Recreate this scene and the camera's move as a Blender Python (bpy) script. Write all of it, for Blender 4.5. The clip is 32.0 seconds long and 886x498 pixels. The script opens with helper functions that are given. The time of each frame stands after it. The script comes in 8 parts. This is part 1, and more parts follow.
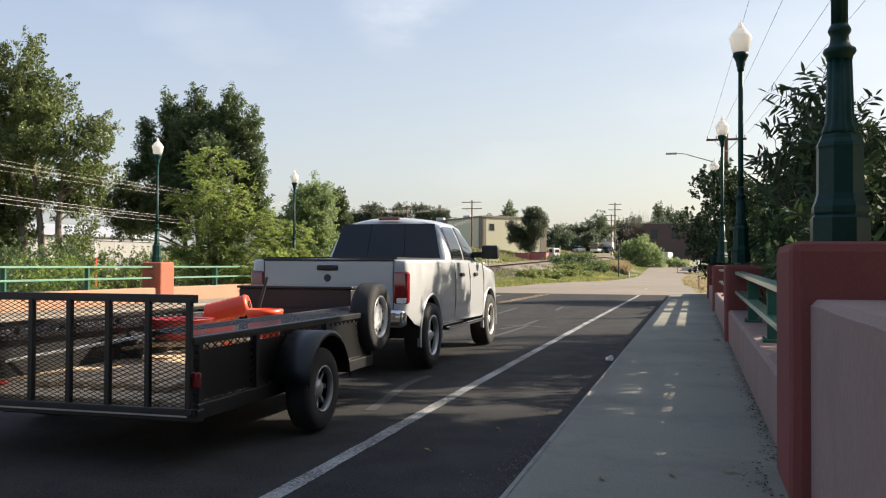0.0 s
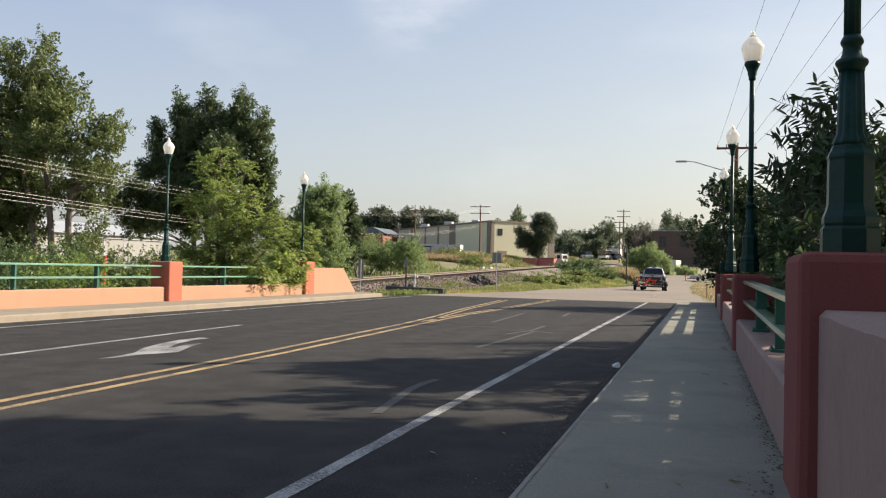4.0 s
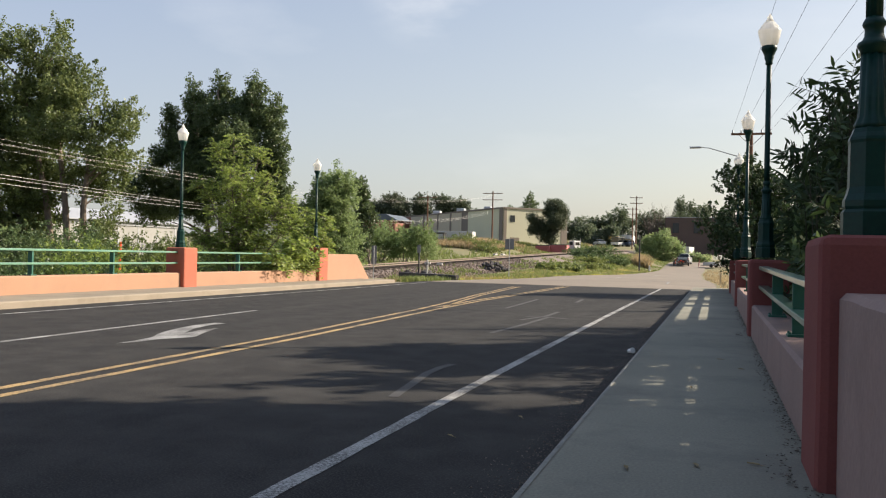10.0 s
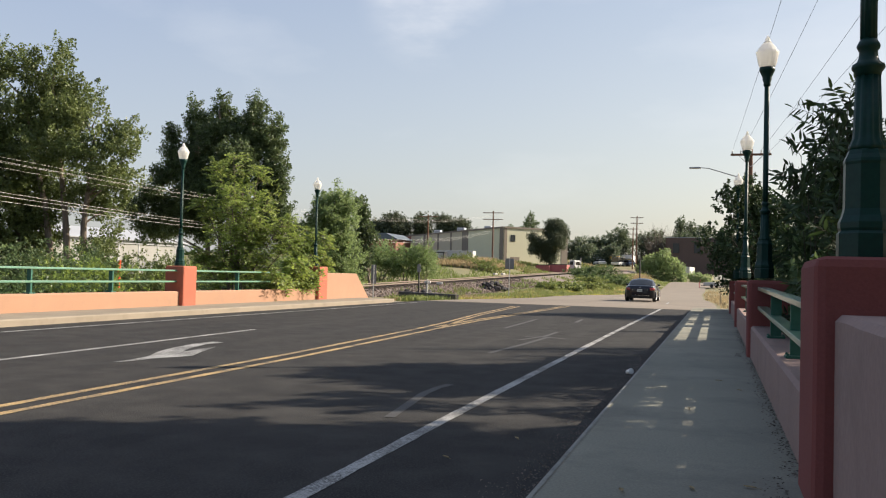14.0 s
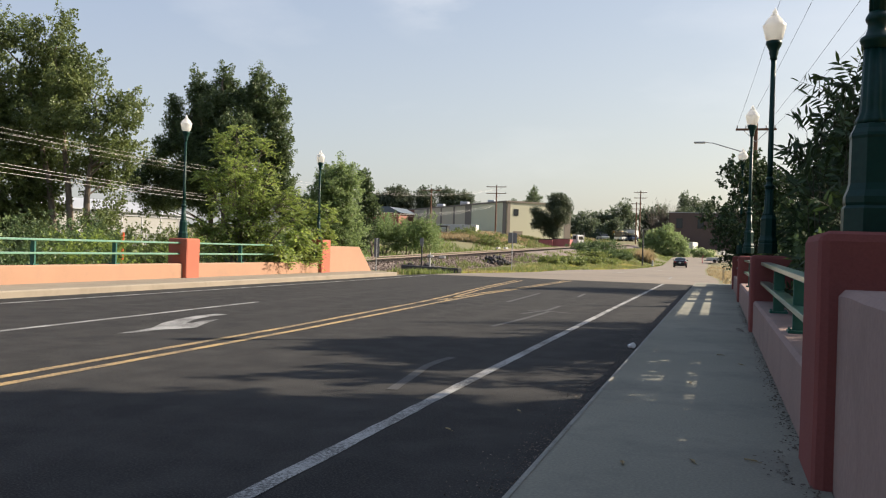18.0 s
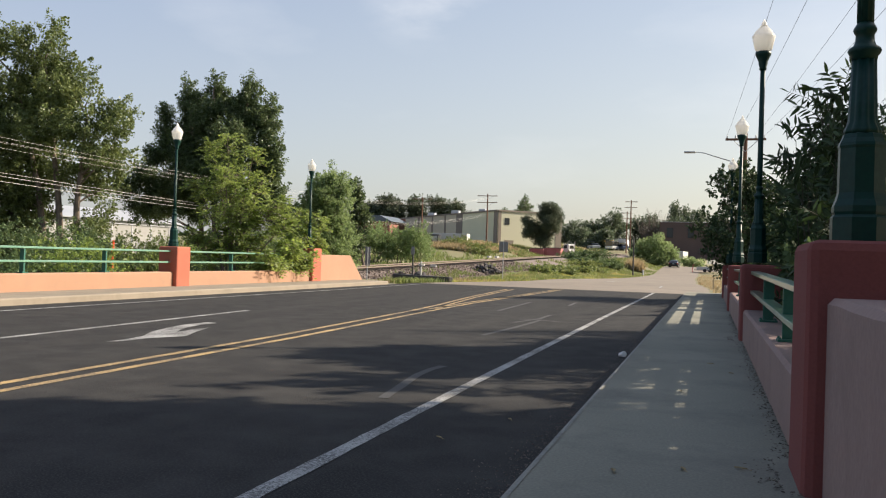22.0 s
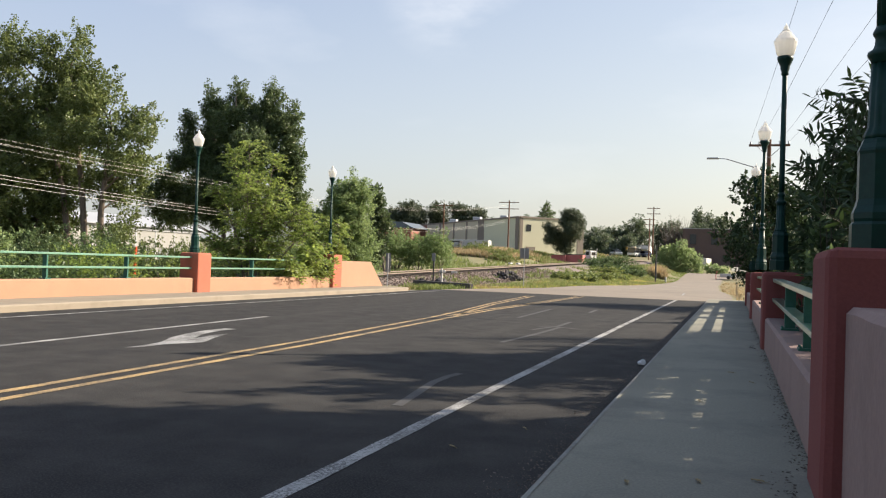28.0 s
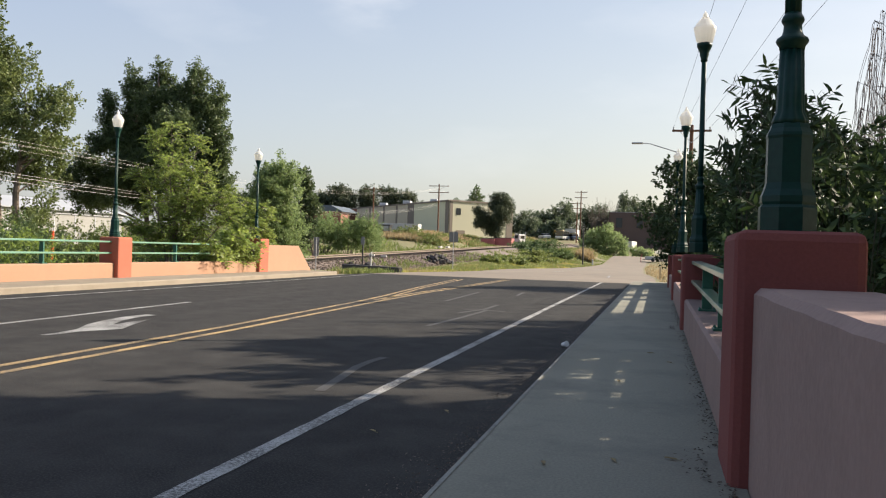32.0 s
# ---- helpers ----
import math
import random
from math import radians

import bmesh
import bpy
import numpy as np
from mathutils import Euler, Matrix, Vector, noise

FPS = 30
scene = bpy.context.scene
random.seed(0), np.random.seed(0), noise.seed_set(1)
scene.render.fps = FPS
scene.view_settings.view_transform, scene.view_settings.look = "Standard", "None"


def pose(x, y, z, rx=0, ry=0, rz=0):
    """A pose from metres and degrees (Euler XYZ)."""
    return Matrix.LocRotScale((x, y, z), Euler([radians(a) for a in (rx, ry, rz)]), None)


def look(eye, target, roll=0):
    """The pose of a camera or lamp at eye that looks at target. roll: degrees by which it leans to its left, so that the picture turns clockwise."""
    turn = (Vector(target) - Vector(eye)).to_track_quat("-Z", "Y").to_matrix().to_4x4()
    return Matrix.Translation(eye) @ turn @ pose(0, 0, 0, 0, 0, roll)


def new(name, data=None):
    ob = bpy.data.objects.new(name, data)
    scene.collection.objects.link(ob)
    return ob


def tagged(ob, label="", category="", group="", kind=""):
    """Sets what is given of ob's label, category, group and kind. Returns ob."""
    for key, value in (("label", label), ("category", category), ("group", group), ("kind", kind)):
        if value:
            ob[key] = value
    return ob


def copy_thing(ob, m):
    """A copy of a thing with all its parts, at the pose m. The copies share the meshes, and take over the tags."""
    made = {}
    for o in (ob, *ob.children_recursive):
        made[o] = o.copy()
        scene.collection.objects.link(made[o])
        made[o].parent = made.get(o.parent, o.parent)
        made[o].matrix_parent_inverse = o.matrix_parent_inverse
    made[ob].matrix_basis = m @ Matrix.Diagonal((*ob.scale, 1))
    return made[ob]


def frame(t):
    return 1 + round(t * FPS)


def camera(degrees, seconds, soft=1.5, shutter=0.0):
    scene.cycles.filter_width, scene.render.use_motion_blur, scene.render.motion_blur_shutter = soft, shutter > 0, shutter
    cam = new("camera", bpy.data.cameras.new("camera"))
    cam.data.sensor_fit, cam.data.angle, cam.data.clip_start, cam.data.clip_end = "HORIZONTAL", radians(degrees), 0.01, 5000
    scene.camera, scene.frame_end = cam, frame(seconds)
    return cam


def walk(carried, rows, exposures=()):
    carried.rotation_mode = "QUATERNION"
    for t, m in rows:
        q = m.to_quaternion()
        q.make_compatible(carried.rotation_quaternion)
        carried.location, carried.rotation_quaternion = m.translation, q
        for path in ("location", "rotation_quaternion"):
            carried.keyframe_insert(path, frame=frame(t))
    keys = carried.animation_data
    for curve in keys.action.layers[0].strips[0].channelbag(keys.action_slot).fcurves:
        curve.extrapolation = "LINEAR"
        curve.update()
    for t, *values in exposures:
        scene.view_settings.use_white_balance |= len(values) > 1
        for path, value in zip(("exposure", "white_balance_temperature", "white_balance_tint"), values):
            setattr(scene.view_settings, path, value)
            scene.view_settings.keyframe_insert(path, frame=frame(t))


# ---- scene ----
cam = camera(53.8, 32.0, soft=1.15)
PATH = [
    (0, (-0.134, 0.344, 1.277), (-0.687, 2.266, 1.313), 0.3),
    (0.5, (-0.128, 0.353, 1.28), (-0.679, 2.275, 1.328), 0.5),
    (1, (-0.128, 0.35, 1.28), (-0.671, 2.274, 1.328), 0.7),
    (1.5, (-0.133, 0.333, 1.283), (-0.67, 2.259, 1.331), 0.8),
    (2, (-0.136, 0.329, 1.282), (-0.682, 2.252, 1.329), 1.0),
    (2.5, (-0.138, 0.331, 1.281), (-0.69, 2.252, 1.333), 1.1),
    (3, (-0.134, 0.325, 1.281), (-0.696, 2.244, 1.339), 1.2),
    (3.5, (-0.138, 0.317, 1.277), (-0.709, 2.233, 1.329), 1.3),
    (5.5, (-0.138, 0.335, 1.28), (-0.702, 2.253, 1.314), 1.3),
    (6, (-0.143, 0.324, 1.276), (-0.721, 2.239, 1.312), 1.5),
    (6.5, (-0.152, 0.31, 1.275), (-0.732, 2.224, 1.31), 1.8),
    (7, (-0.16, 0.304, 1.28), (-0.73, 2.221, 1.312), 1.5),
    (7.5, (-0.176, 0.289, 1.278), (-0.74, 2.208, 1.313), 0.9),
    (8, (-0.181, 0.271, 1.268), (-0.75, 2.188, 1.316), 0.5),
    (8.5, (-0.177, 0.262, 1.265), (-0.759, 2.175, 1.318), 1.0),
    (9, (-0.171, 0.272, 1.26), (-0.77, 2.18, 1.306), 1.4),
    (9.5, (-0.167, 0.288, 1.259), (-0.765, 2.196, 1.287), 1.5),
    (10, (-0.17, 0.289, 1.258), (-0.766, 2.198, 1.272), 1.3),
    (10.5, (-0.164, 0.294, 1.259), (-0.759, 2.203, 1.286), 1.3),
    (11, (-0.157, 0.296, 1.263), (-0.761, 2.202, 1.31), 1.4),
    (11.5, (-0.151, 0.294, 1.262), (-0.75, 2.202, 1.318), 1.5),
    (12, (-0.151, 0.291, 1.264), (-0.739, 2.202, 1.318), 1.5),
    (12.5, (-0.146, 0.297, 1.265), (-0.738, 2.207, 1.319), 1.4),
    (13, (-0.144, 0.292, 1.271), (-0.736, 2.202, 1.332), 1.3),
    (13.5, (-0.141, 0.309, 1.261), (-0.736, 2.218, 1.324), 1.3),
    (14, (-0.144, 0.309, 1.264), (-0.742, 2.217, 1.322), 1.5),
    (14.5, (-0.146, 0.3, 1.262), (-0.745, 2.208, 1.316), 1.7),
    (15, (-0.15, 0.298, 1.258), (-0.761, 2.203, 1.289), 1.8),
    (15.5, (-0.154, 0.295, 1.252), (-0.769, 2.198, 1.257), 1.8),
    (17.5, (-0.151, 0.3, 1.254), (-0.758, 2.206, 1.256), 1.7),
    (18, (-0.147, 0.318, 1.258), (-0.75, 2.225, 1.256), 1.8),
    (18.5, (-0.155, 0.287, 1.254), (-0.76, 2.193, 1.257), 1.9),
    (19, (-0.153, 0.307, 1.256), (-0.766, 2.21, 1.257), 2.1),
    (19.5, (-0.156, 0.286, 1.254), (-0.771, 2.189, 1.249), 2.0),
    (20, (-0.153, 0.278, 1.255), (-0.763, 2.183, 1.252), 2.0),
    (20.5, (-0.156, 0.285, 1.255), (-0.758, 2.193, 1.255), 2.0),
    (21, (-0.149, 0.304, 1.256), (-0.744, 2.213, 1.271), 1.9),
    (21.5, (-0.148, 0.284, 1.257), (-0.736, 2.196, 1.282), 1.9),
    (22, (-0.147, 0.304, 1.254), (-0.731, 2.217, 1.273), 1.9),
    (22.5, (-0.145, 0.314, 1.253), (-0.722, 2.229, 1.265), 2.0),
    (23, (-0.154, 0.309, 1.256), (-0.723, 2.226, 1.26), 2.1),
    (23.5, (-0.167, 0.297, 1.25), (-0.722, 2.219, 1.244), 2.2),
    (24, (-0.177, 0.316, 1.251), (-0.717, 2.242, 1.246), 1.9),
    (24.5, (-0.19, 0.295, 1.249), (-0.715, 2.225, 1.24), 1.8),
    (26.5, (-0.228, 0.254, 1.254), (-0.737, 2.188, 1.24), 1.4),
    (27, (-0.19, 0.29, 1.254), (-0.743, 2.212, 1.247), 1.7),
    (27.5, (-0.147, 0.346, 1.255), (-0.741, 2.256, 1.27), 1.9),
    (28, (-0.106, 0.371, 1.26), (-0.738, 2.269, 1.292), 2.0),
    (28.5, (-0.073, 0.376, 1.259), (-0.716, 2.269, 1.284), 1.9),
    (29, (-0.062, 0.437, 1.255), (-0.625, 2.356, 1.263), 1.0),
    (29.5, (-0.057, 0.448, 1.255), (-0.552, 2.386, 1.281), 0.3),
    (30, (-0.046, 0.447, 1.262), (-0.521, 2.389, 1.305), 0.2),
    (30.5, (-0.043, 0.444, 1.26), (-0.508, 2.389, 1.288), 0.4),
    (31, (-0.041, 0.437, 1.261), (-0.501, 2.383, 1.286), 0.6),
    (31.5, (-0.042, 0.441, 1.258), (-0.511, 2.385, 1.292), 1.1),
    (32, (-0.052, 0.428, 1.26), (-0.53, 2.371, 1.26), 1.8),
]
walk(cam, [(t, look(e, g, r)) for t, e, g, r in PATH], [(0, 1.22), (0.7, 1.15), (1.5, 1.10), (6, 1.07), (13, 1.05), (19, 1.05), (24, 1.07), (28, 1.22), (32, 1.15)])

# ---- world, sun, exposure ----
SUN_AZ = math.atan2(1.0, 0.63)      # from +y towards +x
SUN_EL = radians(30)
world = bpy.data.worlds.new("world")
scene.world = world
world.use_nodes = True
wn = world.node_tree.nodes
wl = world.node_tree.links
sky = wn.new("ShaderNodeTexSky")
sky.sky_type = "NISHITA"
sky.sun_disc = False
sky.sun_elevation = SUN_EL
sky.sun_rotation = SUN_AZ
sky.air_density = 1.0
sky.dust_density = 3.0
sky.ozone_density = 1.0
# thin summer haze: paler towards the horizon, with faint high cloud
geo = wn.new("ShaderNodeTexCoord")
sep = wn.new("ShaderNodeSeparateXYZ")
wl.new(geo.outputs["Generated"], sep.inputs[0])
up = wn.new("ShaderNodeMapRange")
up.inputs[1].default_value, up.inputs[2].default_value = 0.0, 0.42
wl.new(sep.outputs[2], up.inputs[0])
tone = wn.new("ShaderNodeMix")
tone.data_type = "RGBA"
tone.inputs[6].default_value = (9.0, 8.6, 7.3, 1)
tone.inputs[7].default_value = (4.6, 5.6, 7.45, 1)
wl.new(up.outputs[0], tone.inputs[0])
# clearer and bluer away from the sun
sunward = wn.new("ShaderNodeVectorMath")
sunward.operation = "DOT_PRODUCT"
sunward.inputs[1].default_value = (math.sin(SUN_AZ) * math.cos(SUN_EL), math.cos(SUN_AZ) * math.cos(SUN_EL), math.sin(SUN_EL))
wl.new(geo.outputs["Generated"], sunward.inputs[0])
away = wn.new("ShaderNodeMapRange")
away.inputs[1].default_value, away.inputs[2].default_value = 0.50, 0.0
wl.new(sunward.outputs["Value"], away.inputs[0])
clear = wn.new("ShaderNodeMix")
clear.data_type = "RGBA"
clear.inputs[6].default_value = (8.0, 8.05, 7.8, 1)
clear.inputs[7].default_value = (4.25, 5.25, 7.9, 1)
wl.new(up.outputs[0], clear.inputs[0])
air = wn.new("ShaderNodeMix")
air.data_type = "RGBA"
wl.new(away.outputs[0], air.inputs[0])
wl.new(tone.outputs[2], air.inputs[6])
wl.new(clear.outputs[2], air.inputs[7])
stretch = wn.new("ShaderNodeMapping")
stretch.inputs["Scale"].default_value = (1.6, 2.6, 5.0)
wl.new(geo.outputs["Generated"], stretch.inputs[0])
wisp = wn.new("ShaderNodeTexNoise")
wisp.inputs["Scale"].default_value = 1.7
wisp.inputs["Detail"].default_value = 6
wisp.inputs["Roughness"].default_value = 0.55
wl.new(stretch.outputs[0], wisp.inputs["Vector"])
thin = wn.new("ShaderNodeMapRange")
thin.inputs[1].default_value, thin.inputs[2].default_value = 0.52, 0.80
thin.inputs[4].default_value = 0.5
wl.new(wisp.outputs[0], thin.inputs[0])
haze = wn.new("ShaderNodeMix")
haze.data_type = "RGBA"
haze.inputs[0].default_value = 0.4
wl.new(sky.outputs[0], haze.inputs[6])
wl.new(air.outputs[2], haze.inputs[7])
cloud = wn.new("ShaderNodeMix")
cloud.data_type = "RGBA"
cloud.inputs[7].default_value = (9.0, 8.8, 8.7, 1)
near = wn.new("ShaderNodeVectorMath")
near.operation = "DISTANCE"
near.inputs[1].default_value = (-0.305, 0.903, 0.302)
wl.new(geo.outputs["Generated"], near.inputs[0])
patch = wn.new("ShaderNodeMapRange")
patch.inputs[1].default_value, patch.inputs[2].default_value = 0.085, 0.01
patch.inputs[3].default_value, patch.inputs[4].default_value = 0.0, 0.9
wl.new(near.outputs["Value"], patch.inputs[0])
curl = wn.new("ShaderNodeMapRange")
curl.inputs[1].default_value, curl.inputs[2].default_value = 0.44, 0.70
wl.new(wisp.outputs[0], curl.inputs[0])
wispy = wn.new("ShaderNodeMath")
wispy.operation = "MULTIPLY"
wl.new(patch.outputs[0], wispy.inputs[0])
wl.new(curl.outputs[0], wispy.inputs[1])
both = wn.new("ShaderNodeMath")
both.operation = "MULTIPLY_ADD"
both.inputs[1].default_value = 0.35
both.use_clamp = True
wl.new(thin.outputs[0], both.inputs[0])
wl.new(wispy.outputs[0], both.inputs[2])
wl.new(both.outputs[0], cloud.inputs[0])
wl.new(haze.outputs[2], cloud.inputs[6])
wl.new(cloud.outputs[2], wn["Background"].inputs[0])
wn["Background"].inputs[1].default_value = 0.0645
sun_data = bpy.data.lights.new("sun", "SUN")
sun_data.energy = 5.0
sun_data.angle = radians(0.6)
sun_data.color = (1.0, 0.87, 0.71)
sun_ob = new("sun", sun_data)
sun_dir = Vector((math.sin(SUN_AZ) * math.cos(SUN_EL), math.cos(SUN_AZ) * math.cos(SUN_EL), math.sin(SUN_EL)))
sun_ob.matrix_basis = look(sun_dir * 80, (0, 0, 0))


# ---- materials ----
def mat(name, col, col2=None, rough=0.8, metal=0.0, fine=40.0, coarse=1.2, bump=0.2, spec=0.5, coat=0.0, vary=0.0, dirt=None, dirt_amount=0.5, stretch=(1, 1, 1)):
    m = bpy.data.materials.new(name)
    m.use_nodes = True
    n, l = m.node_tree.nodes, m.node_tree.links
    b = n["Principled BSDF"]
    col2 = col2 or tuple(c * 0.8 for c in col)
    tc = n.new("ShaderNodeTexCoord")
    mp = n.new("ShaderNodeMapping")
    mp.inputs["Scale"].default_value = stretch
    l.new(tc.outputs["Object"], mp.inputs["Vector"])
    a = n.new("ShaderNodeTexNoise")
    a.inputs["Scale"].default_value = fine
    a.inputs["Detail"].default_value = 4
    c = n.new("ShaderNodeTexNoise")
    c.inputs["Scale"].default_value = coarse
    c.inputs["Detail"].default_value = 5
    l.new(mp.outputs[0], a.inputs["Vector"])
    l.new(mp.outputs[0], c.inputs["Vector"])
    mix = n.new("ShaderNodeMix")
    mix.data_type = "RGBA"
    mix.inputs[6].default_value = (*col, 1)
    mix.inputs[7].default_value = (*col2, 1)
    add = n.new("ShaderNodeMath")
    add.operation = "ADD"
    l.new(a.outputs[0], add.inputs[0])
    l.new(c.outputs[0], add.inputs[1])
    rng = n.new("ShaderNodeMapRange")
    rng.inputs[1].default_value, rng.inputs[2].default_value = 0.7, 1.3
    l.new(add.outputs[0], rng.inputs[0])
    l.new(rng.outputs[0], mix.inputs[0])
    out = mix.outputs[2]
    if dirt:
        d = n.new("ShaderNodeTexNoise")
        d.inputs["Scale"].default_value = coarse * 2.3
        d.inputs["Detail"].default_value = 8
        d.inputs["Roughness"].default_value = 0.7
        l.new(mp.outputs[0], d.inputs["Vector"])
        dr = n.new("ShaderNodeMapRange")
        dr.inputs[1].default_value, dr.inputs[2].default_value = 0.5, 0.72
        dr.inputs[4].default_value = dirt_amount
        l.new(d.outputs[0], dr.inputs[0])
        mx = n.new("ShaderNodeMix")
        mx.data_type = "RGBA"
        mx.inputs[7].default_value = (*dirt, 1)
        l.new(dr.outputs[0], mx.inputs[0])
        l.new(out, mx.inputs[6])
        out = mx.outputs[2]
    if vary:
        oi = n.new("ShaderNodeNewGeometry")
        hs = n.new("ShaderNodeHueSaturation")
        vr = n.new("ShaderNodeMapRange")
        vr.inputs[3].default_value, vr.inputs[4].default_value = 1 - vary, 1 + vary
        l.new(oi.outputs["Random Per Island"], vr.inputs[0])
        l.new(vr.outputs[0], hs.inputs["Value"])
        l.new(out, hs.inputs["Color"])
        out = hs.outputs[0]
    l.new(out, b.inputs["Base Color"])
    b.inputs["Roughness"].default_value = rough
    b.inputs["Metallic"].default_value = metal
    b.inputs["Specular IOR Level"].default_value = spec
    b.inputs["Coat Weight"].default_value = coat
    b.inputs["Coat Roughness"].default_value = 0.05
    if bump:
        bp = n.new("ShaderNodeBump")
        bp.inputs["Strength"].default_value = bump
        bp.inputs["Distance"].default_value = 0.01
        l.new(a.outputs[0], bp.inputs["Height"])
        l.new(bp.outputs[0], b.inputs["Normal"])
    return m


def leaf_mat(name, col, col2, through_amount=0.35, rough=0.5):
    m = mat(name, col, col2, rough=rough, fine=3.0, coarse=0.5, bump=0, vary=0.35, spec=0.35)
    n, l = m.node_tree.nodes, m.node_tree.links
    b = n["Principled BSDF"]
    tr = n.new("ShaderNodeBsdfTranslucent")
    src = b.inputs["Base Color"].links[0].from_socket
    hs = n.new("ShaderNodeHueSaturation")
    hs.inputs["Hue"].default_value = 0.48
    hs.inputs["Value"].default_value = 1.5
    l.new(src, hs.inputs["Color"])
    l.new(hs.outputs[0], tr.inputs["Color"])
    ms = n.new("ShaderNodeMixShader")
    ms.inputs[0].default_value = through_amount
    l.new(b.outputs[0], ms.inputs[1])
    l.new(tr.outputs[0], ms.inputs[2])
    l.new(ms.outputs[0], n["Material Output"].inputs["Surface"])
    return m


def asphalt_mat(name, dark, pale, worn):
    """Aggregate speckle, mottling and long streaks along the lanes."""
    m = bpy.data.materials.new(name)
    m.use_nodes = True
    n, l = m.node_tree.nodes, m.node_tree.links
    b = n["Principled BSDF"]
    tc = n.new("ShaderNodeTexCoord")

    def layer(scale, stretch, detail, lo, hi):
        mp = n.new("ShaderNodeMapping")
        mp.inputs["Scale"].default_value = stretch
        l.new(tc.outputs["Object"], mp.inputs["Vector"])
        t = n.new("ShaderNodeTexNoise")
        t.inputs["Scale"].default_value = scale
        t.inputs["Detail"].default_value = detail
        l.new(mp.outputs[0], t.inputs["Vector"])
        r = n.new("ShaderNodeMapRange")
        r.inputs[1].default_value, r.inputs[2].default_value = lo, hi
        l.new(t.outputs[0], r.inputs[0])
        return t, r

    def mix(fac, a, col):
        x = n.new("ShaderNodeMix")
        x.data_type = "RGBA"
        l.new(fac, x.inputs[0])
        if isinstance(a, tuple):
            x.inputs[6].default_value = (*a, 1)
        else:
            l.new(a, x.inputs[6])
        x.inputs[7].default_value = (*col, 1)
        return x.outputs[2]

    grit, grit_r = layer(72, (1, 1, 1), 4, 0.48, 0.66)
    _, mottle = layer(2.2, (1, 1, 1), 6, 0.42, 0.75)
    _, streak = layer(1.6, (1, 0.05, 1), 5, 0.45, 0.72)
    c = mix(mottle.outputs[0], dark, tuple(0.5 * (p + q) for p, q in zip(dark, pale)))
    mul = n.new("ShaderNodeMath")
    mul.operation = "MULTIPLY"
    mul.inputs[1].default_value = 0.55
    l.new(streak.outputs[0], mul.inputs[0])
    c = mix(mul.outputs[0], c, worn)
    mul2 = n.new("ShaderNodeMath")
    mul2.operation = "MULTIPLY"
    mul2.inputs[1].default_value = 0.75
    l.new(grit_r.outputs[0], mul2.inputs[0])
    c = mix(mul2.outputs[0], c, pale)
    l.new(c, b.inputs["Base Color"])
    b.inputs["Roughness"].default_value = 0.9
    b.inputs["Specular IOR Level"].default_value = 0.12
    bp = n.new("ShaderNodeBump")
    bp.inputs["Strength"].default_value = 0.6
    bp.inputs["Distance"].default_value = 0.01
    l.new(grit.outputs[0], bp.inputs["Height"])
    l.new(bp.outputs[0], b.inputs["Normal"])
    return m


def line_mat(name, paint, paint2, under):
    """Road paint rubbed down to the stones: coarse patches and fine specks of bare asphalt."""
    m = mat(name, paint, paint2, rough=0.75, fine=90, coarse=3, bump=0.4)
    n, l = m.node_tree.nodes, m.node_tree.links
    b = n["Principled BSDF"]
    src = b.inputs["Base Color"].links[0].from_socket
    tc = n.new("ShaderNodeTexCoord")
    speck = n.new("ShaderNodeTexNoise")
    speck.inputs["Scale"].default_value = 55
    speck.inputs["Detail"].default_value = 4
    speck.inputs["Roughness"].default_value = 0.7
    patch = n.new("ShaderNodeTexNoise")
    patch.inputs["Scale"].default_value = 1.6
    patch.inputs["Detail"].default_value = 5
    for t in (speck, patch):
        l.new(tc.outputs["Object"], t.inputs["Vector"])
    add = n.new("ShaderNodeMath")
    add.operation = "MULTIPLY_ADD"
    add.inputs[1].default_value = 0.55
    l.new(patch.outputs[0], add.inputs[0])
    l.new(speck.outputs[0], add.inputs[2])
    cut = n.new("ShaderNodeMapRange")
    cut.inputs[1].default_value, cut.inputs[2].default_value = 0.70, 0.86
    cut.inputs[4].default_value = 0.9
    l.new(add.outputs[0], cut.inputs[0])
    mx = n.new("ShaderNodeMix")
    mx.data_type = "RGBA"
    mx.inputs[7].default_value = (*under, 1)
    l.new(cut.outputs[0], mx.inputs[0])
    l.new(src, mx.inputs[6])
    l.new(mx.outputs[2], b.inputs["Base Color"])
    return m


def glass_mat(name, col=(0.02, 0.025, 0.03), rough=0.03):
    m = bpy.data.materials.new(name)
    m.use_nodes = True
    b = m.node_tree.nodes["Principled BSDF"]
    b.inputs["Base Color"].default_value = (*col, 1)
    b.inputs["Roughness"].default_value = rough
    b.inputs["Specular IOR Level"].default_value = 0.4
    return m


def side_glass():
    """Lightly tinted window glass that one sees through."""
    m = bpy.data.materials.new("side_glass")
    m.use_nodes = True
    n, l = m.node_tree.nodes, m.node_tree.links
    g = n.new("ShaderNodeBsdfGlossy")
    g.inputs["Roughness"].default_value = 0.02
    t = n.new("ShaderNodeBsdfTransparent")
    t.inputs["Color"].default_value = (0.86, 0.90, 0.92, 1)
    f = n.new("ShaderNodeFresnel")
    f.inputs[0].default_value = 4.4
    ms = n.new("ShaderNodeMixShader")
    l.new(f.outputs[0], ms.inputs[0])
    l.new(t.outputs[0], ms.inputs[1])
    l.new(g.outputs[0], ms.inputs[2])
    l.new(ms.outputs[0], n["Material Output"].inputs["Surface"])
    return m


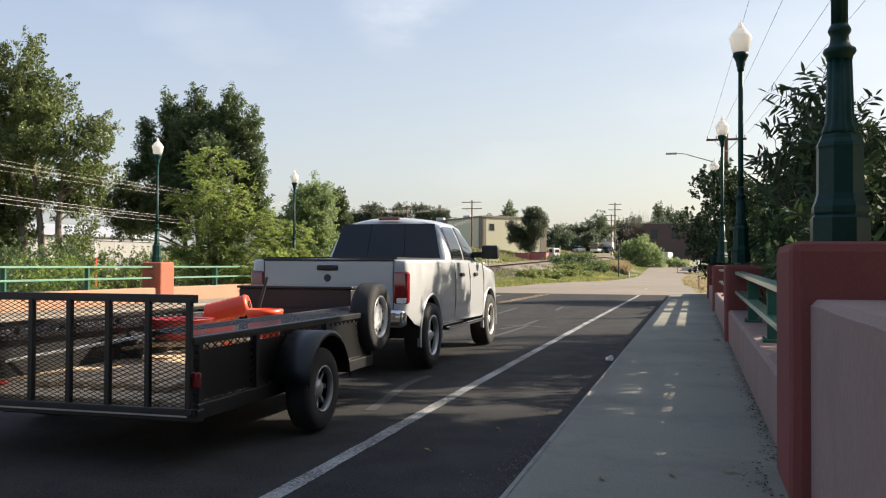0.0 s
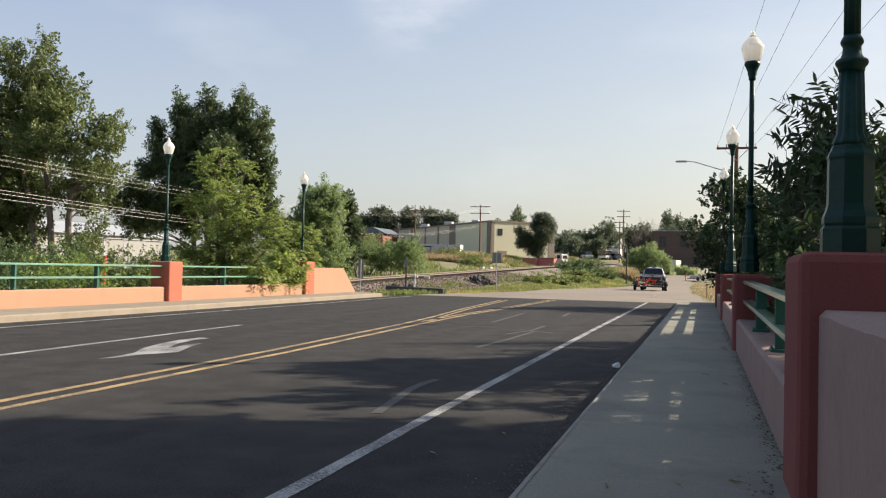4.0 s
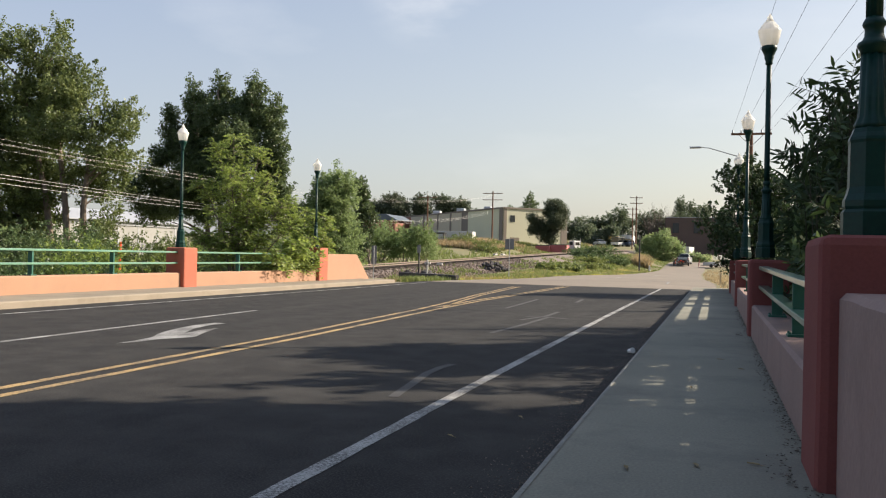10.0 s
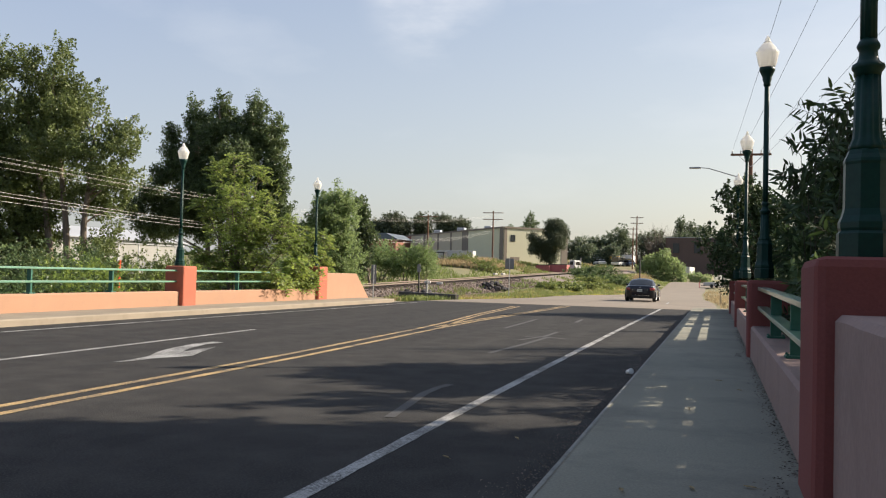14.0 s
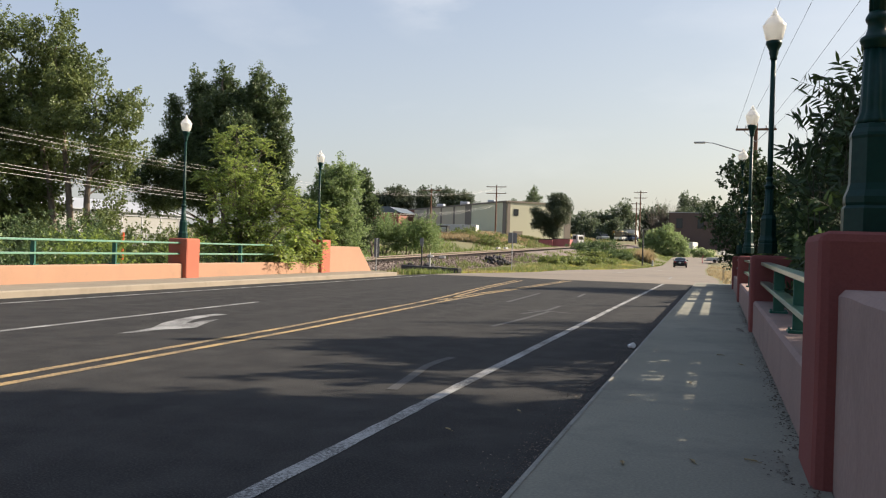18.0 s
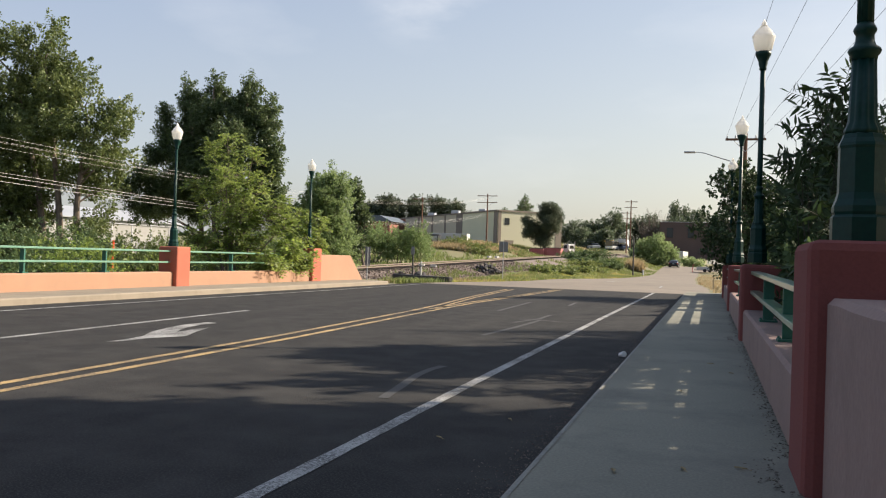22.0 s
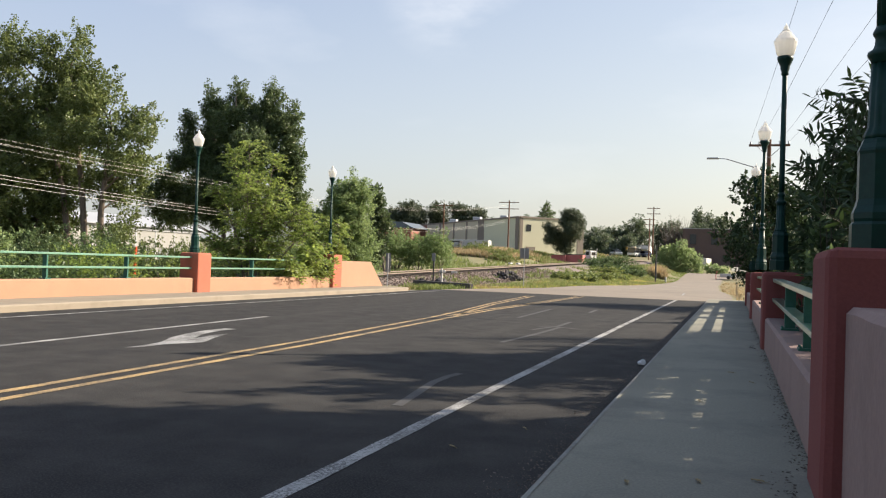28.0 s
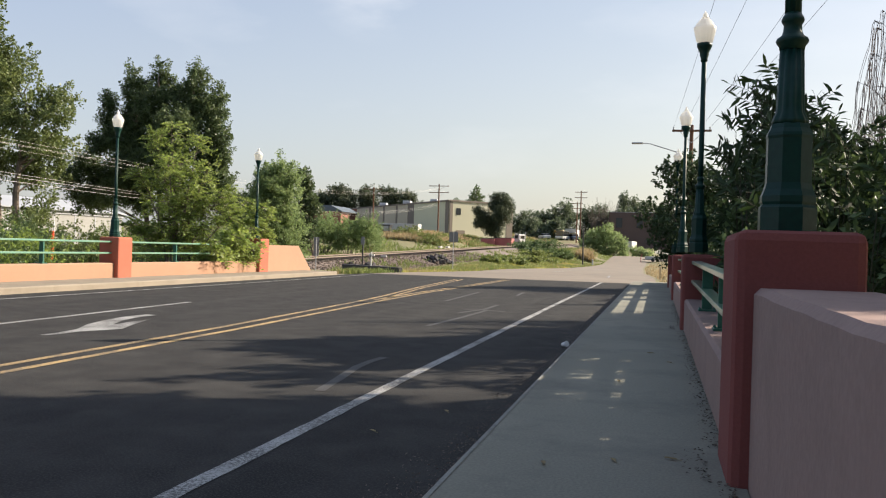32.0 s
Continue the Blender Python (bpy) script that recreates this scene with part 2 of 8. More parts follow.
M = {}
M["asphalt"] = asphalt_mat("asphalt", (0.0200, 0.0200, 0.0204), (0.066, 0.064, 0.060), (0.045, 0.044, 0.0415))
M["asphalt_old"] = mat("asphalt_old", (0.162, 0.134, 0.104), (0.205, 0.170, 0.132), rough=0.9, fine=60, coarse=0.15, bump=0.3, dirt=(0.100, 0.088, 0.071), dirt_amount=0.6)
M["asphalt_scuff"] = line_mat("asphalt_scuff", (0.052, 0.051, 0.049), (0.038, 0.037, 0.036), (0.030, 0.0295, 0.029))
M["concrete"] = mat("concrete", (0.256, 0.250, 0.202), (0.172, 0.169, 0.138), rough=0.9, spec=0.15, fine=60, coarse=0.38, bump=0.35, dirt=(0.130, 0.128, 0.112), dirt_amount=0.8)
# left pavement: the sun's warm tone is put into the concrete colour
M["concrete_sunlit"] = mat("concrete_sunlit", (0.265, 0.228, 0.178), (0.207, 0.178, 0.141), rough=0.9, spec=0.15, fine=60, coarse=0.7, bump=0.35, dirt=(0.149, 0.124, 0.095), dirt_amount=0.5)
M["white_line"] = line_mat("white_line", (0.40, 0.40, 0.385), (0.29, 0.29, 0.28), (0.040, 0.039, 0.037))
M["yellow_line"] = line_mat("yellow_line", (0.47, 0.325, 0.135), (0.39, 0.265, 0.11), (0.05, 0.047, 0.044))
M["stucco"] = mat("stucco", (0.335, 0.195, 0.125), (0.296, 0.171, 0.109), rough=0.95, fine=70, coarse=0.9, bump=0.3, dirt=(0.251, 0.157, 0.111), dirt_amount=0.4)
# pinker right-hand stucco; the cool tone of its shade is in the colour too
M["stucco_pink_shaded"] = mat("stucco_pink_shaded", (0.300, 0.214, 0.190), (0.250, 0.178, 0.158), rough=0.95, spec=0.2, fine=28, coarse=0.9, bump=0.2, dirt=(0.205, 0.150, 0.134), dirt_amount=0.6)
# one red pillar paint in two copies: shade and sunlight are in the colours
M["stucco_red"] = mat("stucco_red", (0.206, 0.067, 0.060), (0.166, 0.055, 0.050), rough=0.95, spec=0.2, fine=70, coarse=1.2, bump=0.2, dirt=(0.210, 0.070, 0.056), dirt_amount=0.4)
M["stucco_red_sunlit"] = mat("stucco_red_sunlit", (0.385, 0.122, 0.078), (0.335, 0.104, 0.068), rough=0.95, spec=0.2, fine=70, coarse=1.2, bump=0.2, dirt=(0.30, 0.125, 0.088), dirt_amount=0.4)
M["rail_green"] = mat("rail_green", (0.129, 0.266, 0.184), (0.097, 0.207, 0.148), rough=0.3, spec=0.6, coat=0.5, fine=30, coarse=2, bump=0.08, dirt=(0.258, 0.236, 0.204), dirt_amount=0.4)
# same paint as the rails, darkened: the posts' shade is in the colour
M["post_green_shaded"] = mat("post_green_shaded", (0.030, 0.115, 0.085), (0.022, 0.09, 0.065), rough=0.5, spec=0.3, fine=30, coarse=2, bump=0.08, dirt=(0.06, 0.13, 0.10), dirt_amount=0.4)
M["lamp_green"] = mat("lamp_green", (0.005, 0.036, 0.028), (0.004, 0.026, 0.021), rough=0.42, spec=0.2, fine=30, coarse=2, bump=0.08, dirt=(0.022, 0.053, 0.038), dirt_amount=0.4)
M["grass"] = mat("grass", (0.17, 0.15, 0.075), (0.12, 0.125, 0.05), rough=0.95, fine=12, coarse=0.1, bump=0.6, dirt=(0.26, 0.20, 0.10), dirt_amount=0.7)
M["gravel"] = mat("gravel", (0.190, 0.148, 0.124), (0.120, 0.095, 0.082), rough=0.95, fine=25, coarse=0.6, bump=0.8)
M["bark_pale"] = mat("bark_pale", (0.18, 0.142, 0.110), (0.10, 0.080, 0.064), rough=0.95, fine=14, coarse=2, bump=0.7, stretch=(1, 1, 0.25))
M["stem_green"] = mat("stem_green", (0.050, 0.048, 0.026), (0.034, 0.032, 0.020), rough=0.85, fine=30, coarse=3, bump=0.2)
M["twig"] = mat("twig", (0.085, 0.058, 0.052), (0.058, 0.042, 0.038), rough=0.9, fine=20, coarse=2, bump=0.1)
M["bark"] = mat("bark", (0.17, 0.14, 0.11), (0.10, 0.08, 0.065), rough=0.95, fine=14, coarse=2, bump=0.7, stretch=(1, 1, 0.25))
M["wood_pole"] = mat("wood_pole", (0.15, 0.075, 0.045), (0.10, 0.05, 0.03), rough=0.9, fine=20, coarse=1, bump=0.4, stretch=(1, 1, 0.1))
M["leaf_cotton"] = leaf_mat("leaf_cotton", (0.068, 0.100, 0.034), (0.138, 0.172, 0.056), rough=0.42)
M["leaf_dark"] = leaf_mat("leaf_dark", (0.050, 0.082, 0.034), (0.096, 0.132, 0.052), rough=0.42)
M["leaf_young"] = leaf_mat("leaf_young", (0.140, 0.208, 0.046), (0.186, 0.250, 0.064), 0.5)
# darkened green: the far trees' shade is put into the leaf colour
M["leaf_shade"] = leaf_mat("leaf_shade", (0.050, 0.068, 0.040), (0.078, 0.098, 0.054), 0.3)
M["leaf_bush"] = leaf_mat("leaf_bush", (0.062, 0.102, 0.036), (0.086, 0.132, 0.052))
# the backlit shade of the near foliage is put into this dark green
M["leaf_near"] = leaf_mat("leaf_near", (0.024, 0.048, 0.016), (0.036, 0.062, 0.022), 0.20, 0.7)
# far leaves are greyed in the colour, as no haze lies in the air
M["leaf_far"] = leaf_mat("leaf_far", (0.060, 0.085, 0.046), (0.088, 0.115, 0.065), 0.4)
M["leaf_light"] = leaf_mat("leaf_light", (0.164, 0.234, 0.092), (0.208, 0.274, 0.125), 0.5)
M["leaf_mid"] = leaf_mat("leaf_mid", (0.132, 0.198, 0.072), (0.176, 0.240, 0.102), 0.5)
M["weed"] = leaf_mat("weed", (0.098, 0.146, 0.038), (0.150, 0.176, 0.058), 0.4)
M["dry_grass"] = leaf_mat("dry_grass", (0.340, 0.276, 0.143), (0.264, 0.214, 0.115), 0.3, 0.8)
M["wire"] = mat("wire", (0.55, 0.52, 0.48), rough=0.5, metal=0.1, bump=0)
M["wire_dark"] = mat("wire_dark", (0.06, 0.06, 0.06), rough=0.6, bump=0)
M["steel"] = mat("steel", (0.42, 0.42, 0.42), (0.33, 0.33, 0.33), rough=0.45, metal=0.7, bump=0.1)
M["rust"] = mat("rust", (0.15, 0.105, 0.08), (0.10, 0.075, 0.06), rough=0.8, bump=0.3)
M["dark_metal"] = mat("dark_metal", (0.03, 0.03, 0.032), (0.02, 0.02, 0.02), rough=0.5, bump=0.1)
M["siding"] = mat("siding", (0.508, 0.489, 0.354), (0.459, 0.443, 0.319), rough=0.7, fine=8, coarse=0.2, bump=0.1)
M["siding_brown"] = mat("siding_brown", (0.20, 0.165, 0.13), (0.17, 0.14, 0.11), rough=0.7, fine=8, coarse=0.2, bump=0.1)
M["dark_brick"] = mat("dark_brick", (0.105, 0.072, 0.064), (0.082, 0.058, 0.052), rough=0.9, fine=12, coarse=0.3, bump=0.3)
M["roof_blue"] = mat("roof_blue", (0.096, 0.120, 0.144), (0.078, 0.099, 0.120), rough=0.6, fine=6, coarse=0.2, bump=0.1)
M["brick"] = mat("brick", (0.28, 0.12, 0.085), (0.22, 0.10, 0.075), rough=0.9, fine=12, coarse=0.3, bump=0.3)
M["white_wall"] = mat("white_wall", (0.478, 0.471, 0.451), (0.424, 0.417, 0.398), rough=0.7, fine=8, coarse=0.3, bump=0.1)
M["shed_white"] = mat("shed_white", (0.265, 0.265, 0.250), (0.211, 0.211, 0.199), rough=0.7, fine=10, coarse=0.4, bump=0.1, dirt=(0.156, 0.148, 0.133), dirt_amount=0.5)
M["roof_grey"] = mat("roof_grey", (0.35, 0.365, 0.385), (0.30, 0.315, 0.335), rough=0.6, fine=6, coarse=0.2, bump=0.1)
M["window_dark"] = glass_mat("window_dark")

M["paint_black"] = mat("paint_black", (0.003, 0.0045, 0.011), (0.003, 0.004, 0.009), rough=0.30, spec=0.10, fine=200, coarse=1, bump=0, coat=0.75)
M["paint_white"] = mat("paint_white", (0.43, 0.445, 0.455), (0.40, 0.415, 0.425), rough=0.3, fine=200, coarse=0.8, bump=0, coat=0.8, dirt=(0.36, 0.34, 0.31), dirt_amount=0.25)
M["car_glass"] = glass_mat("car_glass", (0.012, 0.014, 0.016), 0.02)
M["side_glass"] = side_glass()
M["plastic_black"] = mat("plastic_black", (0.012, 0.012, 0.012), (0.018, 0.018, 0.018), rough=0.55, fine=80, coarse=2, bump=0.1)
M["rubber"] = mat("rubber", (0.014, 0.014, 0.014), (0.026, 0.025, 0.024), rough=0.85, fine=60, coarse=3, bump=0.3)
M["alloy"] = mat("alloy", (0.66, 0.65, 0.62), (0.55, 0.54, 0.52), rough=0.3, metal=0.35, fine=60, coarse=3, bump=0)
M["chrome"] = mat("chrome", (0.75, 0.75, 0.75), (0.7, 0.7, 0.7), rough=0.1, metal=1.0, bump=0)
M["wheel_white"] = mat("wheel_white", (0.62, 0.62, 0.62), (0.5, 0.5, 0.5), rough=0.4, metal=0.2, bump=0.05)
M["tail_red"] = mat("tail_red", (0.22, 0.007, 0.012), (0.17, 0.005, 0.009), rough=0.12, fine=90, coarse=8, bump=0.05, coat=1.0)
M["lamp_clear"] = mat("lamp_clear", (0.75, 0.72, 0.7), (0.6, 0.58, 0.55), rough=0.15, fine=60, coarse=8, bump=0.05)
M["trailer_black"] = mat("trailer_black", (0.006, 0.006, 0.007), (0.009, 0.009, 0.009), rough=0.45, fine=60, coarse=3, bump=0.15, dirt=(0.022, 0.018, 0.014), dirt_amount=0.3)
M["plate"] = mat("plate", (0.46, 0.48, 0.47), rough=0.5, fine=80, bump=0)
M["plate_bar"] = mat("plate_bar", (0.05, 0.11, 0.08), rough=0.5, bump=0)
M["orange_plastic"] = mat("orange_plastic", (0.78, 0.085, 0.03), (0.70, 0.07, 0.025), rough=0.4, fine=40, coarse=3, bump=0.05)
M["red_paint"] = mat("red_paint", (0.30, 0.02, 0.025), (0.24, 0.02, 0.02), rough=0.4, fine=40, coarse=3, bump=0.05)
M["plank"] = mat("plank", (0.562, 0.429, 0.266), (0.425, 0.312, 0.196), rough=0.85, fine=20, coarse=2, bump=0.3, stretch=(1, 0.1, 1))
M["faded_red"] = mat("faded_red", (0.46, 0.13, 0.125), (0.38, 0.10, 0.10), rough=0.6, fine=20, coarse=1, bump=0.1)
M["dark_panel"] = mat("dark_panel", (0.20, 0.205, 0.21), (0.16, 0.165, 0.17), rough=0.5, metal=0.4, fine=30, coarse=2, bump=0.05)
M["dark_rock"] = mat("dark_rock", (0.045, 0.043, 0.045), (0.07, 0.065, 0.065), rough=0.9, fine=14, coarse=2, bump=0.6)
M["paint_blue"] = mat("paint_blue", (0.05, 0.07, 0.12), rough=0.3, coat=0.6, bump=0)
M["paint_yellow"] = mat("paint_yellow", (0.55, 0.33, 0.06), rough=0.4, coat=0.4, bump=0)
M["paper"] = mat("paper", (0.82, 0.82, 0.80), (0.76, 0.76, 0.74), rough=0.8, fine=60, coarse=6, bump=0.1)
M["litter"] = mat("litter", (0.10, 0.08, 0.055), (0.05, 0.042, 0.035), rough=0.9, fine=60, bump=0.2, vary=0.5)


# ---- mesh helpers ----
def part(name, bm, material, parent=None, label="", smooth=False, m=None):
    me = bpy.data.meshes.new(name)
    bm.normal_update()
    bm.to_mesh(me)
    bm.free()
    for k in (material if isinstance(material, (list, tuple)) else [material]):
        me.materials.append(k)
    if smooth:
        me.shade_smooth()
    ob = new(name, me)
    if parent is not None:
        ob.parent = parent
    if m is not None:
        ob.matrix_basis = m
    if label:
        ob["label"] = label
    return ob


def empty(name, m=None, **tags):
    ob = new(name)
    ob.empty_display_size = 0.2
    if m is not None:
        ob.matrix_basis = m
    return tagged(ob, **tags)


def add_box(bm, cx, cy, cz, sx, sy, sz, bevel=0.0, turn=None, seg=2, mi=0):
    r = bmesh.ops.create_cube(bm, size=1.0)
    vs = r["verts"]
    for v in vs:
        v.co = Vector((v.co.x * sx, v.co.y * sy, v.co.z * sz))
    if bevel:
        es = list({e for v in vs for e in v.link_edges})
        g = bmesh.ops.bevel(bm, geom=es, offset=bevel, segments=seg, affect="EDGES", profile=0.5)
        vs = list({v for f in g["faces"] for v in f.verts} | {v for v in vs if v.is_valid})
    if turn is not None:
        for v in vs:
            v.co = turn @ v.co
    for v in vs:
        v.co += Vector((cx, cy, cz))
    if mi:
        for f in {f for v in vs for f in v.link_faces}:
            f.material_index = mi
    return vs


def box(cx, cy, cz, sx, sy, sz, bevel=0.0, turn=None, seg=2):
    bm = bmesh.new()
    add_box(bm, cx, cy, cz, sx, sy, sz, bevel, turn, seg)
    return bm


def add_tube(bm, pts, radii, sides=8, cap=True):
    """A tapered tube along points."""
    pts = [Vector(p) for p in pts]
    if not isinstance(radii, (list, tuple)):
        radii = [radii] * len(pts)
    rings = []
    for i, p in enumerate(pts):
        d = (pts[min(i + 1, len(pts) - 1)] - pts[max(i - 1, 0)]).normalized()
        u = d.cross(Vector((0.31, 0.17, 0.94) if abs(d.z) < 0.9 else (1, 0, 0))).normalized()
        w = d.cross(u)
        rings.append([bm.verts.new(p + radii[i] * (math.cos(a) * u + math.sin(a) * w)) for a in (2 * math.pi * k / sides for k in range(sides))])
    for a, b in zip(rings, rings[1:]):
        for k in range(sides):
            bm.faces.new((a[k], a[(k + 1) % sides], b[(k + 1) % sides], b[k]))
    if cap:
        bm.faces.new(rings[0][::-1])
        bm.faces.new(rings[-1])
    return rings


def tube(pts, radii, sides=8):
    bm = bmesh.new()
    add_tube(bm, pts, radii, sides)
    bmesh.ops.recalc_face_normals(bm, faces=bm.faces)
    return bm


def lathe(profile, sides=24, axis="z", centre=(0, 0, 0), cap=True):
    """Turned solid from (radius, height) pairs."""
    bm = bmesh.new()
    rings = []
    for r, h in profile:
        ring = []
        for k in range(sides):
            a = 2 * math.pi * k / sides
            p = (r * math.cos(a), r * math.sin(a), h)
            if axis == "x":
                p = (h, r * math.cos(a), r * math.sin(a))
            if axis == "y":
                p = (r * math.cos(a), h, r * math.sin(a))
            ring.append(bm.verts.new(Vector(p) + Vector(centre)))
        rings.append(ring)
    for a, b in zip(rings, rings[1:]):
        for k in range(sides):
            bm.faces.new((a[k], a[(k + 1) % sides], b[(k + 1) % sides], b[k]))
    if cap:
        bm.faces.new(rings[0][::-1])
        bm.faces.new(rings[-1])
    bmesh.ops.recalc_face_normals(bm, faces=bm.faces)
    return bm


def prism(outline, axis, a, b, bevel=0.0):
    """An outline of (u, v) pairs extruded along an axis from a to b. x: (y, z); y: (x, z); z: (x, y)."""
    bm = bmesh.new()

    def at(u, v, w):
        return {"x": (w, u, v), "y": (u, w, v), "z": (u, v, w)}[axis]
    r0 = [bm.verts.new(at(u, v, a)) for u, v in outline]
    r1 = [bm.verts.new(at(u, v, b)) for u, v in outline]
    bm.faces.new(r0)
    bm.faces.new(r1[::-1])
    n = len(outline)
    for k in range(n):
        bm.faces.new((r0[k], r1[k], r1[(k + 1) % n], r0[(k + 1) % n]))
    bmesh.ops.recalc_face_normals(bm, faces=bm.faces)
    if bevel:
        bmesh.ops.bevel(bm, geom=list(bm.edges), offset=bevel, segments=2, affect="EDGES", profile=0.5)
    return bm


def sheet(name, verts, faces, material, parent=None, label=""):
    me = bpy.data.meshes.new(name)
    me.from_pydata([tuple(map(float, v)) for v in verts], [], [tuple(map(int, f)) for f in faces])
    for k in (material if isinstance(material, (list, tuple)) else [material]):
        me.materials.append(k)
    me.update()
    ob = new(name, me)
    if parent is not None:
        ob.parent = parent
    if label:
        ob["label"] = label
    return ob


def smooth01(a, b, v):
    t = min(1, max(0, (v - a) / (b - a)))
    return t * t * (3 - 2 * t)


# ---- ground and road ----
END = 37.4            # where the bridge ends


def road_z(y):
    return -0.3 * smooth01(55, 95, y) + 1.25 * smooth01(128, 170, y) + 0.8 * smooth01(180, 230, y)


def road_left(y):
    return -13.3 + 2.8 * smooth01(38, 54, y) + 2.5 * smooth01(54, 116, y)


def road_right(y):
    return -1.0 + 0.9 * smooth01(37, 42, y) - 1.0 * smooth01(45, 70, y) - 0.6 * smooth01(70, 110, y) + 60 * smooth01(146, 170, y)


def ground_z(x, y):
    rz = road_z(y)
    if y < 30:
        return -1.5 + 1.44 * (1 - smooth01(-40, -22, y))
    left = road_left(y)
    z = rz - 0.06
    if x < left:
        d = left - x
        shoulder = 0.45 + 0.0203 * (y - 50) - 0.82
        foot = -16.2 + 3.5 * smooth01(120, 190, y)
        z += (shoulder - z) * smooth01(1.5, max(left - foot, 4.0), d) * smooth01(42, 60, y)
        z += (0.25 + 1.75 * smooth01(100, 140, y) * (1 - 0.45 * smooth01(150, 205, y))) * smooth01(25, 37, -x) * smooth01(60, 80, y)
        z += 1.4 * smooth01(190, 205, y) * smooth01(4, 12, d)
        z -= 1.4 * smooth01(14, 22, d) * (1 - smooth01(40, 58, y))
    right = road_right(y)
    if x > right:
        z += 0.8 * smooth01(0, 30, x - right) * smooth01(60, 150, y) - 1.3 * smooth01(1.5, 6, x - right) * (1 - smooth01(45, 65, y))
    z = -1.5 + (z + 1.5) * smooth01(30, 36.5, y)
    return z + 0.05 * noise.noise(Vector((x * 0.4, y * 0.4, 0)))


def build_ground():
    xs = sorted(set([-3000, -1500, -700, -400, -250, -180] + [v for v in range(-140, 101, 4)] + [v * 0.8 for v in range(-50, 20)] + [150, 250, 500, 1200, 3000]))
    ys = sorted(set([-2000, -800, -300, -120, -60, -30] + [v for v in range(-20, 30, 5)] + [30 + 1.0 * v for v in range(0, 40)] + [70 + 3 * v for v in range(0, 60)] + [260, 300, 400, 600, 1000, 2000, 4000]))
    vs = [(x, y, ground_z(x, y)) for y in ys for x in xs]
    nx = len(xs)
    fs = [(j * nx + i, j * nx + i + 1, (j + 1) * nx + i + 1, (j + 1) * nx + i) for j in range(len(ys) - 1) for i in range(nx - 1)]
    g = sheet("ground", vs, fs, M["grass"])
    g.data.shade_smooth()
    return tagged(g, "dry green and straw coloured verge ground with weeds", "ground", kind="structure")


build_ground()


def ribbon(name, ys, left, right, zf, material, cols=2):
    vs, fs = [], []
    for y in ys:
        for k in range(cols):
            x = left(y) + (right(y) - left(y)) * k / (cols - 1)
            vs.append((x, y, zf(x, y)))
    for j in range(len(ys) - 1):
        for k in range(cols - 1):
            a = j * cols + k
            fs.append((a, a + 1, a + cols + 1, a + cols))
    return sheet(name, vs, fs, material)


LC, RC = -13.45, -1.06      # kerb faces
deck = part("bridge_deck", box((LC + RC) / 2 - 0.3, 8.0, -0.5, 18.0, 58.6, 0.98), M["concrete"])
tagged(deck, "concrete bridge deck below the asphalt road", "bridge", kind="structure")
road = ribbon("road", [-260, -120, -60, -22, 0, 10, 20, 30, END, 39.6], lambda y: LC, lambda y: RC, lambda x, y: 0.0, M["asphalt"])
tagged(road, "dark grey asphalt road over the bridge", "road", kind="structure")
far_ys = [39.6 + 1.5 * k for k in range(40)] + [100 + 3 * k for k in range(27)]
road2 = ribbon("road_far", far_ys, road_left, road_right, lambda x, y: road_z(y) + 0.004, M["asphalt_old"], 6)
tagged(road2, "pale worn asphalt road beyond the bridge", "road", kind="structure")


def strip(name, pts, width, material, z=0.005, parent=None):
    """A painted band on the road along points (x, y)."""
    vs, fs = [], []
    rough = [Vector(p) for p in pts]
    pts = []
    for a, b in zip(rough, rough[1:]):
        n = max(1, min(120, round((b - a).length / 0.22)))
        pts += [a.lerp(b, k / n) for k in range(n)]
    pts.append(rough[-1])
    rg = random.Random(len(pts))
    for i, p in enumerate(pts):
        d = (pts[min(i + 1, len(pts) - 1)] - pts[max(i - 1, 0)]).normalized()
        s = Vector((d.y, -d.x)) * width / 2
        zz = z + road_z(p.y)
        u, v = 1 + rg.uniform(-0.10, 0.06), 1 + rg.uniform(-0.10, 0.06)
        vs += [(p.x - s.x * u, p.y - s.y * u, zz), (p.x + s.x * v, p.y + s.y * v, zz)]
    fs = [(2 * i, 2 * i + 1, 2 * i + 3, 2 * i + 2) for i in range(len(pts) - 1)]
    return sheet(name, vs, fs, material)


lines = [
    ("edge_line", [(-2.345, -15), (-2.345, 4), (-2.385, 9), (-2.42, 20), (-2.42, 39.5)], 0.115, "white_line", "worn white edge line along the lane"),
    ("edge_line", [(-12.54, -15), (-12.54, 28), (-12.7, 38)], 0.11, "white_line", "white edge line along the far kerb"),
    ("lane_line", [(-8.9, -15), (-8.98, 9), (-9.15, 12.5), (-9.39, 16.7)], 0.12, "white_line", "white lane line ending on the bridge"),
    ("centre_line", [(-5.80, -15), (-5.83, 6), (-5.95, 12), (-6.30, 19.6), (-6.42, 24), (-6.36, 28), (-6.28, 38.5)], 0.11, "yellow_line", "yellow centre line"),
    ("centre_line", [(-6.10, -15), (-6.13, 6), (-6.27, 12), (-6.65, 19.2), (-6.92, 22.3), (-7.5, 27.5), (-8.25, 36.3)], 0.11, "yellow_line", "yellow centre line bending away"),
    ("centre_line", [(-6.40, 20.4), (-6.78, 23.0), (-7.3, 27.5), (-8.0, 36.3)], 0.10, "yellow_line", "yellow centre line bending away"),
    ("centre_line", [(-6.55, 20.2), (-6.62, 24), (-6.56, 28), (-6.5, 38.3)], 0.10, "yellow_line", "yellow centre line"),
]
for nm, pts, wd, mt, lb in lines:
    tagged(strip(nm, pts, wd, M[mt]), lb, "road marking", kind="structure")
